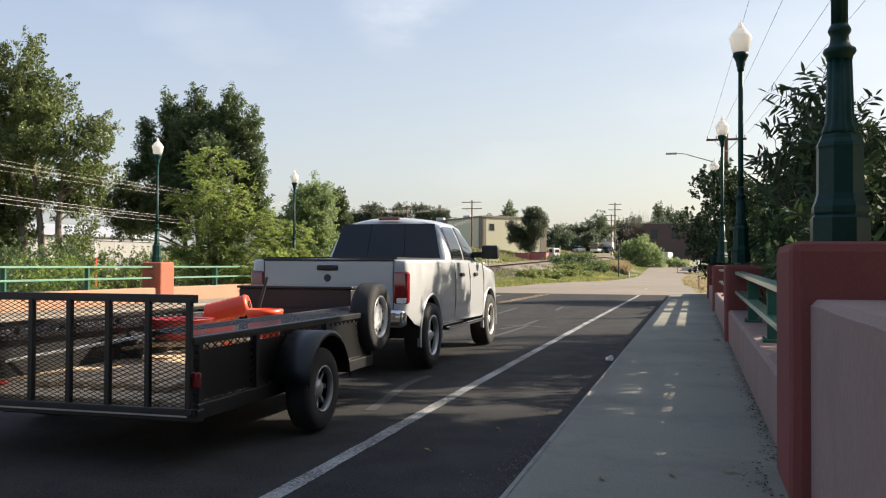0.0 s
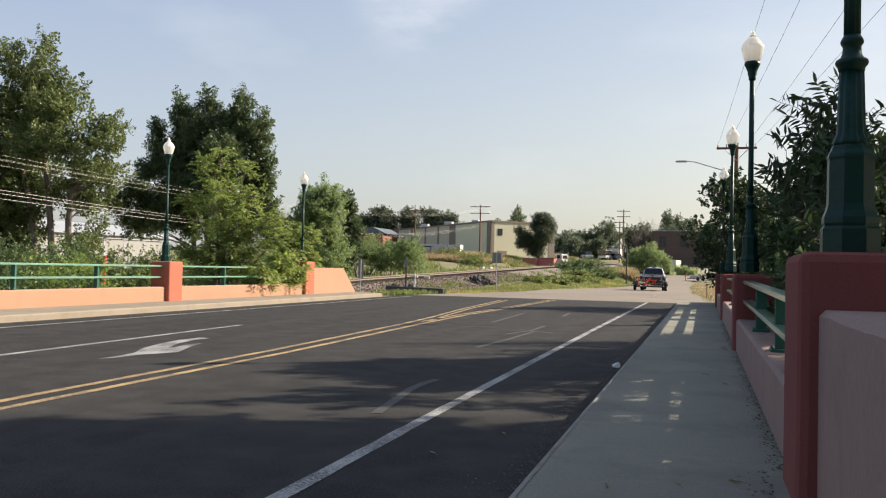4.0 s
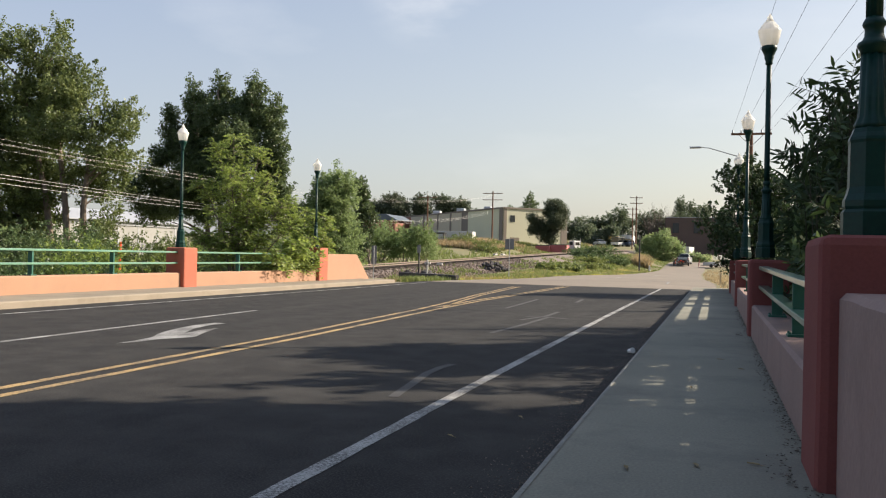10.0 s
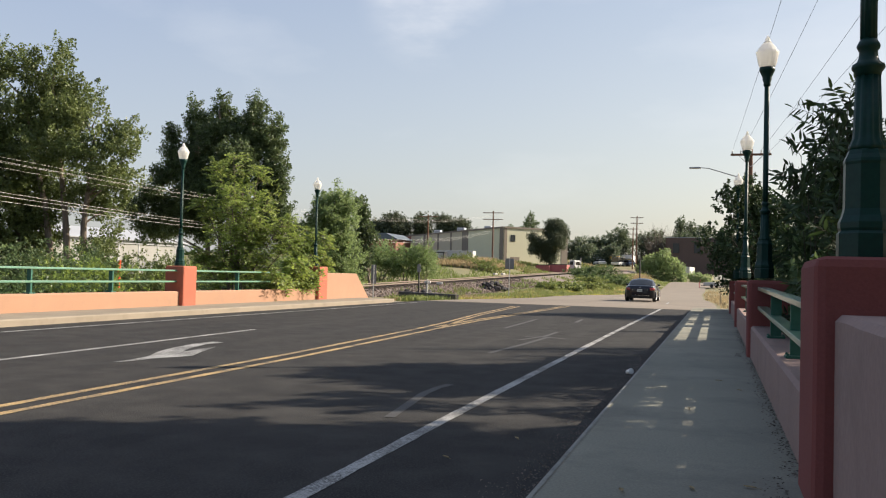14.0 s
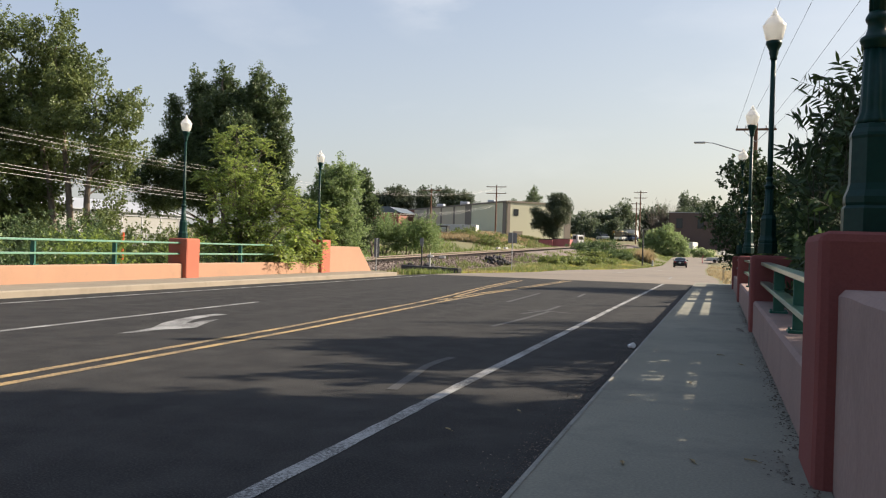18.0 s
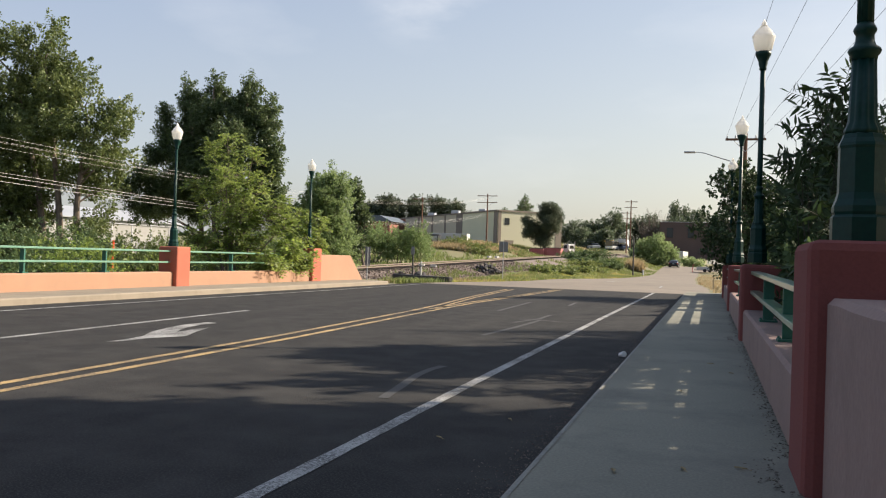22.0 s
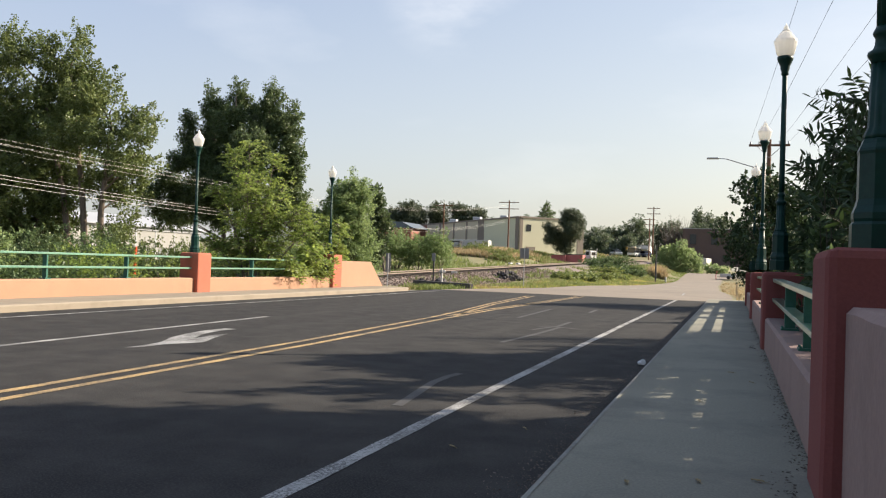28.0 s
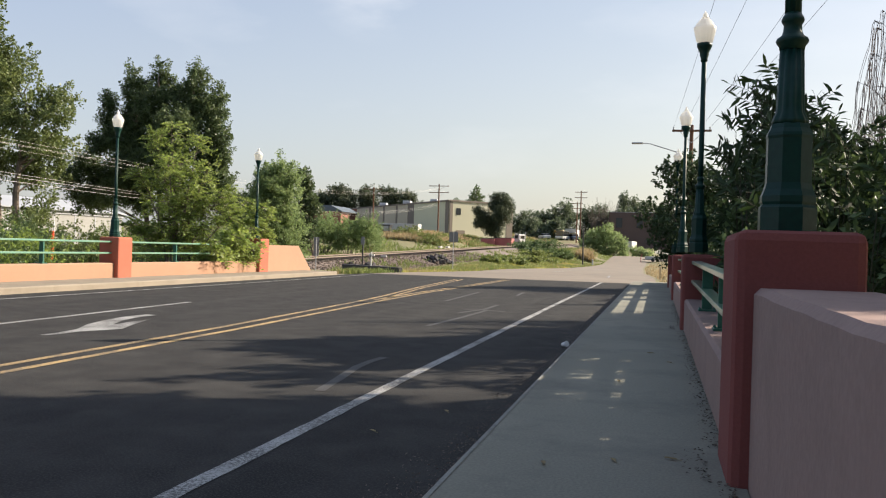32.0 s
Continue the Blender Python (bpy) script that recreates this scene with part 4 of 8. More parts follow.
def spray_tree(name, base, tips, foot, branches, twigs, leaf, material, seed, label, sag=0.25, reach=0.9, low=0.25):
    """Stems fan out from the base to the tips; side branches arch from them and carry twigs with two rows of leaves."""
    e = empty(name, Matrix.Translation(base), label=label, category="tree", group="young trees")
    rg = random.Random(seed)
    b = Vector(base)
    bm = bmesh.new()
    vs, fs = [], []

    def bent(p, q, u, drop):
        return p.lerp(q, u) + Vector((0, 0, drop * math.sin(math.pi * u)))

    for tip in tips:
        q = Vector(tip) - b
        p = Vector((rg.uniform(-0.25, 0.25), rg.uniform(-0.25, 0.25), 0))
        bow = Vector((q.x * 0.35, q.y * 0.35, q.z * 0.58))
        stem = [p, p.lerp(bow, 0.5), bow, bow.lerp(q, 0.55) + Vector((0, 0, 0.12)), q]
        add_tube(bm, stem, [foot, foot * 0.8, foot * 0.6, foot * 0.35, foot * 0.12], 6)
        span = q.length
        for _ in range(branches):
            u = low + (1 - low) * rg.random() ** 0.8
            k = min(3, int(u * 4))
            s0 = stem[k].lerp(stem[k + 1], u * 4 - k)
            a = rg.uniform(0, 6.28)
            d = Vector((math.cos(a), math.sin(a), rg.uniform(-0.1, 0.9)))
            L = reach * rg.uniform(0.45, 1.0) * (1.15 - 0.6 * u)
            s1 = s0 + d.normalized() * L - Vector((0, 0, sag * L))
            add_tube(bm, [s0, bent(s0, s1, 0.5, 0.12 * L), s1], [foot * 0.2, foot * 0.13, foot * 0.05], 4)
            for _ in range(twigs):
                v = rg.uniform(0.25, 1.0)
                t0 = bent(s0, s1, v, 0.12 * L)
                g = (d.normalized() * 0.7 + Vector((rg.uniform(-1, 1), rg.uniform(-1, 1), rg.uniform(-0.5, 0.7)))).normalized()
                T = rg.uniform(0.22, 0.5) * (0.6 + 0.4 * reach)
                t1 = t0 + g * T - Vector((0, 0, sag * T * 1.3))
                add_tube(bm, [t0, bent(t0, t1, 0.5, 0.05), t1], [0.005, 0.004, 0.002], 3, False)
                side = g.cross(Vector((rg.uniform(-0.4, 0.4), rg.uniform(-0.4, 0.4), 1))).normalized()
                n = max(4, int(T / (leaf * 0.42)))
                for j in range(n):
                    c = bent(t0, t1, (j + 1) / n, 0.05)
                    for sg in (1, -1):
                        ax = (side * sg + g * 0.6 + Vector((rg.uniform(-0.35, 0.35), rg.uniform(-0.35, 0.35), rg.uniform(-0.5, 0.2)))).normalized()
                        w = ax.cross(Vector((rg.uniform(-0.6, 0.6), rg.uniform(-0.6, 0.6), 1))).normalized()
                        w = ax.cross(w) if rg.random() < 0.5 else w
                        ln = leaf * rg.uniform(0.6, 1.15)
                        i = len(vs)
                        vs += [c, c + ax * ln * 0.42 + w * ln * 0.2, c + ax * ln, c + ax * ln * 0.42 - w * ln * 0.2]
                        fs.append((i, i + 1, i + 2, i + 3))
    part("trunk", bm, M["bark"], e)
    sheet("crown", vs, fs, material, e)
    return e


spray_tree("young_tree", (-16.9, 28.7, -1.2), [(-18.0, 28.9, 5.1), (-17.2, 28.6, 5.3), (-16.4, 29.2, 5.0), (-15.7, 28.8, 4.1), (-18.4, 28.4, 3.8), (-15.2, 29.0, 3.1), (-18.4, 29.6, 2.6), (-16.8, 27.8, 4.1), (-17.6, 30.0, 4.2), (-15.6, 29.8, 3.2), (-14.9, 29.4, 2.4), (-18.3, 28.0, 1.8), (-16.2, 28.2, 2.8)],
           0.045, 34, 5, 0.12, M["leaf_young"], 13, "olive green young tree with many stems leaning over the railing", 0.2, 0.95, 0.3)
spray_tree("young_tree", (-16.3, 30.8, -1.0), [(-14.8, 28.0, 1.35), (-14.75, 29.0, 1.5), (-14.8, 30.0, 1.55), (-14.8, 30.9, 1.35), (-15.0, 29.4, 1.75), (-14.9, 27.5, 1.2), (-15.3, 31.4, 1.9), (-14.75, 30.4, 1.15)],
           0.03, 17, 5, 0.18, M["leaf_young"], 14, "leafy branches of a young tree hanging over the railing", 0.75, 0.62, 0.55)
spray_tree("young_tree", (-16.6, 33.4, -1.0), [(-16.4, 33.0, 3.0), (-15.7, 33.4, 2.8), (-17.1, 33.0, 2.8), (-15.3, 33.0, 2.2), (-16.9, 34.2, 2.2), (-15.6, 34.0, 1.6)],
           0.03, 24, 5, 0.15, M["leaf_young"], 17, "low leafy young tree behind the parapet", 0.4, 0.7, 0.35)
tree("round_tree", (-22.9, 50, -0.8), crown_blobs(-23.1, 50, 0.4, 5.6, 2.5, 2.4, 32, 9, 0.6) + [((-22.7, 50, 6.0), (0.5, 0.5, 0.6)), ((-23.6, 50, 5.3), (0.7, 0.6, 0.6)), ((-22.0, 50, 5.4), (0.6, 0.6, 0.6))], 0.12, 60000, 0.12, M["leaf_mid"], 15, "mid green round tree behind the railing", gaps=0.2, clump=50, spread=0.24)
tree("round_tree", (-22.9, 57, -0.4), crown_blobs(-23.9, 57, 1, 6.1, 1.2, 1.2, 12, 10, 0.3), 0.10, 14000, 0.14, M["leaf_dark"], 16, "dark green tree behind a lighter one")


def shrub(name, x, y, z, rx, ry, h, count, size, material, seed, label, group="", gaps=0.2):
    e = empty(name, Matrix.Translation((x, y, z)), label=label, category="shrub", group=group)
    rg = random.Random(seed)
    bl = [((rg.uniform(-0.6, 0.6) * rx, rg.uniform(-0.6, 0.6) * ry, h * rg.uniform(0.25, 0.8)), (rx * rg.uniform(0.35, 0.6), ry * rg.uniform(0.35, 0.6), h * rg.uniform(0.22, 0.36))) for _ in range(9)]
    bm = bmesh.new()
    for c, r in bl:
        add_tube(bm, [(c[0] * 0.15, c[1] * 0.15, -0.2), (c[0] * 0.6, c[1] * 0.6, c[2] * 0.6), c], [0.035, 0.022, 0.008], 5)
    part("stem", bm, M["bark"], e)
    leaves("foliage", bl, count, size, material, e, seed, 0.2, 0.5, 0.25, gaps)
    return e


for k, (x, y, r, h) in enumerate([(-17.5, 14, 1.6, 2.6), (-19, 17.5, 2.0, 2.6), (-18.2, 21, 1.7, 2.5), (-20, 24.5, 2.2, 3.0), (-22, 20, 2.5, 3.2), (-24, 28, 2.6, 3.4), (-26, 24, 2.6, 3.2), (-20, 33, 2.0, 3.2), (-19, 37.5, 1.8, 2.9), (-23, 36, 2.4, 3.6), (-28, 34, 3, 3.6), (-20.5, 43, 1.8, 2.6), (-24, 43, 2.2, 3.0), (-18.4, 10, 1.5, 2.2)]):
    shrub("roadside_shrub", x, y, -1.5, r, r, h, 7000, 0.10, M["leaf_bush"] if k % 3 else M["leaf_young"], 30 + k, "green leafy shrub below the parapet", "bank shrubs")
for k, (x, y, r, h) in enumerate([(-39.5, 38, 2.2, 3.0), (-36.2, 38, 1.8, 2.6), (-33.4, 38, 1.9, 3.3), (-31.6, 40, 1.8, 3.4), (-29.6, 41, 1.6, 2.9), (-27.6, 42, 1.8, 3.4), (-25.4, 44, 1.8, 3.4), (-43, 40, 2.6, 3.6), (-37.5, 36, 2.0, 3.8), (-34.6, 36.5, 2.0, 3.6), (-31, 37, 2.0, 3.7), (-28, 39, 2.0, 3.8), (-41, 37, 2.2, 3.9), (-37.0, 40, 2.0, 4.6), (-33.2, 41, 1.9, 4.4), (-39.4, 40.5, 2.0, 4.6)]):
    shrub("bank_shrub", x, y, -1.5, r, r, h, 8000, 0.125, M["leaf_cotton"] if k % 3 else M["leaf_dark"], 230 + k, "tall leafy shrub under the cottonwoods", "bank shrubs")
for k, (x, y, r, h) in enumerate([(-20.3, 18.5, 1.5, 4.2), (-21.6, 20.5, 1.4, 3.9)]):
    shrub("pale_shrub", x, y, -1.5, r, r, h, 8000, 0.11, M["leaf_light"], 250 + k, "tall pale green shrub behind the railing", "pale shrubs")
for k, (x, y, r, h) in enumerate([(-31.9, 81, 2.2, 3.9), (-29.8, 82, 2.0, 3.3), (-34.3, 82, 2.6, 3.5), (-27.7, 82, 1.9, 4.1), (-37, 86, 2.6, 3), (-41, 84, 3, 3.2), (-45, 84, 3, 3)]):
    shrub("track_shrub", x, y, ground_z(x, y), r, r, h, 8000, 0.15, M["leaf_mid"], 50 + k, "dense dark green shrub behind the railway track", "track shrubs")

# beyond the track, on the rise
tree("round_tree", (-29.3, 160, ground_z(-29.3, 160)), blobs_at(160, [(-28.6, 10.7, 1.5, 0.9), (-27.4, 9.4, 1.0, 1.1), (-29.5, 9.4, 1.1, 1.2), (-28.3, 8.0, 1.3, 1.2), (-32.5, 8.3, 0.8, 0.7), (-31.7, 7.2, 1.1, 1.0), (-32.3, 6.1, 0.9, 0.7), (-30.6, 6.4, 1.0, 0.9), (-29.3, 6.3, 1.1, 1.0), (-30.2, 5.0, 1.1, 0.8), (-29.1, 4.5, 0.7, 0.8), (-27.4, 7.2, 0.7, 0.6)]), 0.2, 60000, 0.17, M["leaf_shade"], 61, "broad dark tree in front of the industrial building", clump=30, spread=0.42, gaps=0.12)
tree("conifer_tree", (-42.7, 205, 4), [((-42.7 + 0.25 * (-1) ** k, 205, 5.4 + k * 1.05), ((10.9 - k * 1.0) * 0.62, (10.9 - k * 1.0) * 0.62, 0.55)) for k in range(11)], 0.3, 30000, 0.30, M["leaf_dark"], 62, "dark pointed conifer behind the industrial building", gaps=0.05, clump=14, spread=0.3)
tree("conifer_tree", (-48.6, 210, 4), [((-48.6, 210, 5.0 + k * 1.0), ((9 - k * 1.0) * 0.5, (9 - k * 1.0) * 0.5, 0.55)) for k in range(9)], 0.25, 16000, 0.34, M["leaf_dark"], 63, "small dark conifer behind the industrial building", gaps=0.05, clump=14, spread=0.3)
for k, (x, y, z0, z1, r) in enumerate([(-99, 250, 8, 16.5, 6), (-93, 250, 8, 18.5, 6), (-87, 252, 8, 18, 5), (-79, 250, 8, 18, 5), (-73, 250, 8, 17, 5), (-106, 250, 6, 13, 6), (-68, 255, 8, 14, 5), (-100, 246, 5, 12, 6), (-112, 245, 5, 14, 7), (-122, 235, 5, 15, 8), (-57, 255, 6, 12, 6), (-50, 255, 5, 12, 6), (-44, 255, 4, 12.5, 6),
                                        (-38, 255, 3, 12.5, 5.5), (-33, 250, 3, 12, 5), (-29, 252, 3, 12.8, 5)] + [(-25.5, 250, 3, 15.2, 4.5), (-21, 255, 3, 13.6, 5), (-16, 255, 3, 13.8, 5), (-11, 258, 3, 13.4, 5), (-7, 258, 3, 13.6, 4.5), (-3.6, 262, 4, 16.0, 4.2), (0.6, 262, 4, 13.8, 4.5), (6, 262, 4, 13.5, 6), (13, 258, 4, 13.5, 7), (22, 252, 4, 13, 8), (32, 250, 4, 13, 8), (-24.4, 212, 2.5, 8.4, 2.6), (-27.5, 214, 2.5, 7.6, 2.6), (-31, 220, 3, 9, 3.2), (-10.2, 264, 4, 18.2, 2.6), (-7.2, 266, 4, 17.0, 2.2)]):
    tree("distant_tree", (x, y, ground_z(x, y)), crown_blobs(x, y, min(z0, 5), z1, r * 1.25, r * 1.25, 22, 70 + k, 0.3), 0.12, 26000 if k < 11 else 9000, 0.40, M["leaf_shade"] if k < 11 else M["leaf_far"], 80 + k, "green tree in the distance, its haze put into the leaf colour", group="distant trees", gaps=0.05, shell=0.15, clump=18, spread=0.5)


def bare_tree(x, y, z0, z1, seed):
    e = empty("bare_tree", Matrix.Translation((x, y, z0)), label="leafless tree with fine grey twigs in the distance", category="tree", group="bare trees")
    rg = random.Random(seed)
    bm = bmesh.new()
    h = z1 - z0
    add_tube(bm, [(0, 0, 0), (0.1, 0, h * 0.45)], [0.18, 0.12], 6)
    for _ in range(60):
        a, q = rg.uniform(0, 6.28), rg.uniform(0.1, 0.3) * h
        p = Vector((0.05, 0, h * rg.uniform(0.2, 0.5)))
        t = Vector((q * math.cos(a), q * math.sin(a), h * rg.uniform(0.6, 1.0)))
        add_tube(bm, [p, p.lerp(t, 0.5) + Vector((0, 0, 0.3)), t], [0.05, 0.028, 0.012], 4)
    part("branch", bm, M["bark"], e)


bare_tree(-15.5, 246, 3, 17.0, 1)
bare_tree(-13.2, 247, 3, 16.2, 2)
bare_tree(-17.6, 247, 3, 14.8, 3)
def bush(x, y, z, blobs, count, size, seed, label):
    e = empty("round_bush", Matrix.Translation((x, y, z)), label=label, category="shrub", group="bend bushes")
    bm = bmesh.new()
    for c, r in blobs:
        add_tube(bm, [(c[0] * 0.2, c[1] * 0.2, -0.3), (c[0] * 0.7, c[1] * 0.7, c[2] * 0.6), c], [0.06, 0.04, 0.015], 5)
    part("stem", bm, M["bark"], e)
    leaves("foliage", blobs, count, size, M["leaf_light"], e, seed, 0.2, 0.5, 0.5, 0.1)


bush(-10.4, 174, 0.9, [((-2.6, 0, 1.6), (1.8, 1.6, 1.7)), ((-1.2, -0.6, 3.6), (2.0, 1.8, 1.6)), ((0.6, 0, 4.8), (1.8, 1.6, 1.4)), ((0.8, -0.8, 2.2), (2.2, 1.8, 2.0)), ((2.4, 0, 3.2), (1.6, 1.6, 1.5)), ((3.0, -0.4, 1.2), (1.6, 1.5, 1.4)), ((-0.6, -1.0, 0.9), (2.4, 1.6, 1.2)), ((-3.2, 0, 0.7), (1.2, 1.2, 0.9)), ((4.0, 0, 0.9), (1.1, 1.0, 1.0)), ((-3.6, 0.2, 2.2), (1.3, 1.2, 1.3)), ((-2.4, 0, 3.4), (1.3, 1.2, 1.2)), ((3.4, 0.2, 2.2), (1.3, 1.2, 1.2))], 15000, 0.32, 101, "large light green bush at the bend of the road")
bush(-3.8, 178, 1.0, [((0, 0, 0.9), (1.6, 1.2, 1.0)), ((1.4, 0, 0.7), (1.3, 1.2, 0.8))], 2500, 0.3, 102, "low green bush beside the caravan")
for k, (x, y, r, h) in enumerate([(-14.6, 88, 1.6, 0.45), (-13.5, 94, 1.5, 0.4), (-14.4, 78, 1.5, 0.5), (-12.6, 102, 1.6, 0.5), (-13.6, 84, 1.4, 0.5), (-15, 108, 2.0, 0.6), (-33, 125, 3, 1.6), (-38, 130, 3, 1.8), (-31, 122, 2, 1.0), (-43, 128, 3, 1.8), (-48, 125, 3, 2)]):
    shrub("weed_clump", x, y, ground_z(x, y), r, r, h, 1500, 0.22, M["weed"], 110 + k, "low green weeds on the verge", "verge weeds")

for k, (x, y, r, h) in enumerate([(-18.2, 121, 1.9, 1.6), (-16.6, 120, 2.0, 2.1), (-15.0, 121, 2.0, 2.3), (-13.4, 121, 1.8, 1.9), (-12.3, 123, 1.3, 1.3), (-16.5, 117, 1.8, 1.2), (-14.2, 116, 1.8, 1.1), (-19.6, 127, 2.0, 1.7)]):
    shrub("weed_clump", x, y, ground_z(x, y) - 0.1, r, r, h, 3200, 0.17, M["leaf_bush"], 320 + k, "tall dark green weeds beside the track", "verge weeds")

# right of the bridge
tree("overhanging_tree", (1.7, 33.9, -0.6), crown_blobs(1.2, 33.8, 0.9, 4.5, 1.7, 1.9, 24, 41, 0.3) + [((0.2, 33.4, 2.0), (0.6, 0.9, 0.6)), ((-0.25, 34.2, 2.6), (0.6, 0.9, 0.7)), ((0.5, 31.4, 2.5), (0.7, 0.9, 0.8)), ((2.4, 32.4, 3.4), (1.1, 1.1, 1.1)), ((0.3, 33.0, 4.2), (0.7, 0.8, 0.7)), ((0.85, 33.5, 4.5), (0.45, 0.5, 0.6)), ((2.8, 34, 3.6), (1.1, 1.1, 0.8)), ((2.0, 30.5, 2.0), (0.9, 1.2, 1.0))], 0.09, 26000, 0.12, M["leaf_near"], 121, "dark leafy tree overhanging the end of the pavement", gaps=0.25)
def sapling(x, y, z0, z1, spread, twigs, seed, label, leaf=0.19):
    """Stems with feathered leaves: long narrow leaflets in pairs along each leaf stalk."""
    e = empty("sapling", Matrix.Translation((x, y, z0)), label=label, category="sapling", group="bank saplings")
    rg = random.Random(seed)
    h = z1 - 0.18 - z0
    bm = bmesh.new()
    vs, fs = [], []
    stems = []
    for k in range(7):
        a = rg.uniform(0, 6.28)
        q = spread * rg.uniform(0.2, 1.0)
        hh = h * rg.uniform(0.72, 1.0)
        tip = Vector((q * math.cos(a), q * math.sin(a), hh))
        pts = [Vector((0.1 * math.cos(a), 0.1 * math.sin(a), 0)), Vector((tip.x * 0.45, tip.y * 0.45, hh * 0.5)), tip]
        add_tube(bm, pts, [0.02, 0.012, 0.004], 6)
        stems.append(pts)
    for _ in range(int(twigs * 0.22)):
        st = rg.choice(stems)
        u = rg.uniform(0.3, 1.0) ** 0.55
        p = st[0].lerp(st[1], u * 2) if u < 0.5 else st[1].lerp(st[2], u * 2 - 1)
        a = rg.uniform(0, 6.28)
        d = Vector((math.cos(a), math.sin(a), rg.uniform(-0.2, 1.8))).normalized()
        L = rg.uniform(0.35, 0.65)
        q = p + d * L - Vector((0, 0, 0.08))
        add_tube(bm, [p, p.lerp(q, 0.5) + Vector((0, 0, 0.05)), q], [0.006, 0.004, 0.002], 4)
        s = d.cross(Vector((rg.uniform(-1, 1), rg.uniform(-1, 1), rg.uniform(-0.3, 1)))).normalized()
        n = rg.randint(6, 8)
        for j in range(n):
            c = p.lerp(q, 0.25 + 0.75 * j / (n - 1)) + Vector((0, 0, 0.05 * math.sin(math.pi * j / (n - 1))))
            for side in ((1, -1) if j < n - 1 else (0,)):
                ax = (s * side * 0.9 + d * (0.55 if side else 1.0) + Vector((rg.uniform(-0.3, 0.3), rg.uniform(-0.3, 0.3), rg.uniform(-0.6, 0.35)))).normalized()
                w = ax.cross(Vector((rg.uniform(-1, 1), rg.uniform(-1.4, 0.4), 0.5))).normalized()
                ln = leaf * rg.uniform(0.65, 1.1)
                i = len(vs)
                vs += [c, c + ax * ln * 0.28 + w * ln * 0.12, c + ax * ln * 0.62 + w * ln * 0.10, c + ax * ln + Vector((0, 0, -0.02)), c + ax * ln * 0.62 - w * ln * 0.10, c + ax * ln * 0.28 - w * ln * 0.12]
                fs.append((i, i + 1, i + 2, i + 3, i + 4, i + 5))
    part("stem", bm, M["stem_green"], e)
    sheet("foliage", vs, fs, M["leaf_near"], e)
    return e


for k, (x, y, z1, sp, n) in enumerate([(1.15, 12.8, 3.3, 0.32, 150), (1.25, 14.6, 3.45, 0.4, 190), (1.62, 13.6, 4.2, 0.32, 260), (1.75, 14.9, 3.7, 0.45, 200), (2.2, 13.4, 3.55, 0.5, 210), (2.7, 13.7, 3.5, 0.55, 220), (3.3, 13.9, 3.35, 0.6, 220), (1.1, 11.6, 2.6, 0.3, 130), (2.1, 12.2, 2.9, 0.45, 230), (2.9, 12.6, 2.9, 0.55, 190), (1.3, 16.2, 3.2, 0.35, 150), (4.0, 13.6, 3.1, 0.6, 200), (4.8, 14.2, 3.2, 0.6, 190), (1.2, 10.2, 2.0, 0.3, 110), (2.3, 15.6, 3.2, 0.5, 230)] + [(2.9, 16.6, 3.3, 0.55, 230), (3.4, 17.8, 3.4, 0.6, 240), (3.6, 19.0, 3.3, 0.6, 220), (2.9, 14.9, 3.3, 0.5, 230), (2.2, 17.2, 2.9, 0.5, 200), (2.0, 10.4, 2.1, 0.4, 60), (2.7, 11.2, 2.8, 0.45, 200), (1.75, 15.3, 4.0, 0.4, 330), (2.1, 15.9, 3.95, 0.45, 330), (2.45, 16.6, 3.95, 0.5, 330), (2.9, 17.4, 4.0, 0.5, 330), (3.4, 18.2, 4.0, 0.5, 330), (1.55, 14.2, 4.1, 0.35, 300), (2.6, 15.2, 3.8, 0.5, 330), (3.1, 16.2, 3.8, 0.5, 330)]):
    sapling(x, y, -1.1, z1, sp, n, 400 + k, "dark sapling with long feathered leaves behind the parapet", 0.225)
# bushes round x 3 to 4, y 11 to 12 are added for their shade
for k, (x, y, r, h, n) in enumerate([(2.0, 17.5, 1.0, 2.5, 3500), (2.1, 21, 1.1, 2.5, 3500), (2.2, 24.5, 1.2, 2.5, 3500), (2.3, 28, 1.3, 2.6, 3500), (2.5, 32, 1.4, 3.4, 3500), (1.8, 14.4, 0.8, 2.6, 3000), (2.6, 13.6, 1.0, 2.8, 3500), (3.6, 13.2, 1.2, 3.0, 3500), (4.8, 13.6, 1.4, 3.2, 3000), (1.5, 16.0, 0.7, 2.5, 2500), (1.5, 11.3, 0.75, 3.0, 4000), (2.5, 10.5, 0.8, 3.4, 900)] + [(3.6, 11.4, 0.9, 4.3, 2500), (3.0, 9.2, 0.8, 3.0, 900), (1.5, 13.4, 0.6, 3.6, 8000), (1.9, 14.4, 0.7, 3.7, 8000), (1.6, 15.6, 0.7, 3.6, 8000), (2.2, 13.2, 0.7, 3.7, 8000), (2.1, 16.6, 0.8, 3.7, 8000), (2.0, 18.0, 0.8, 3.7, 8000), (2.8, 13.6, 0.8, 3.6, 3000), (3.1, 15.4, 0.9, 3.6, 3000), (3.0, 11.6, 0.8, 4.0, 6000), (3.9, 11.9, 0.9, 4.4, 6000)]):
    shrub("bank_bush", x, y, -1.1, r, r, h, n, 0.13, M["leaf_bush"], 130 + k, "dark leafy bush behind the parapet", "bank bushes", gaps=0.0)


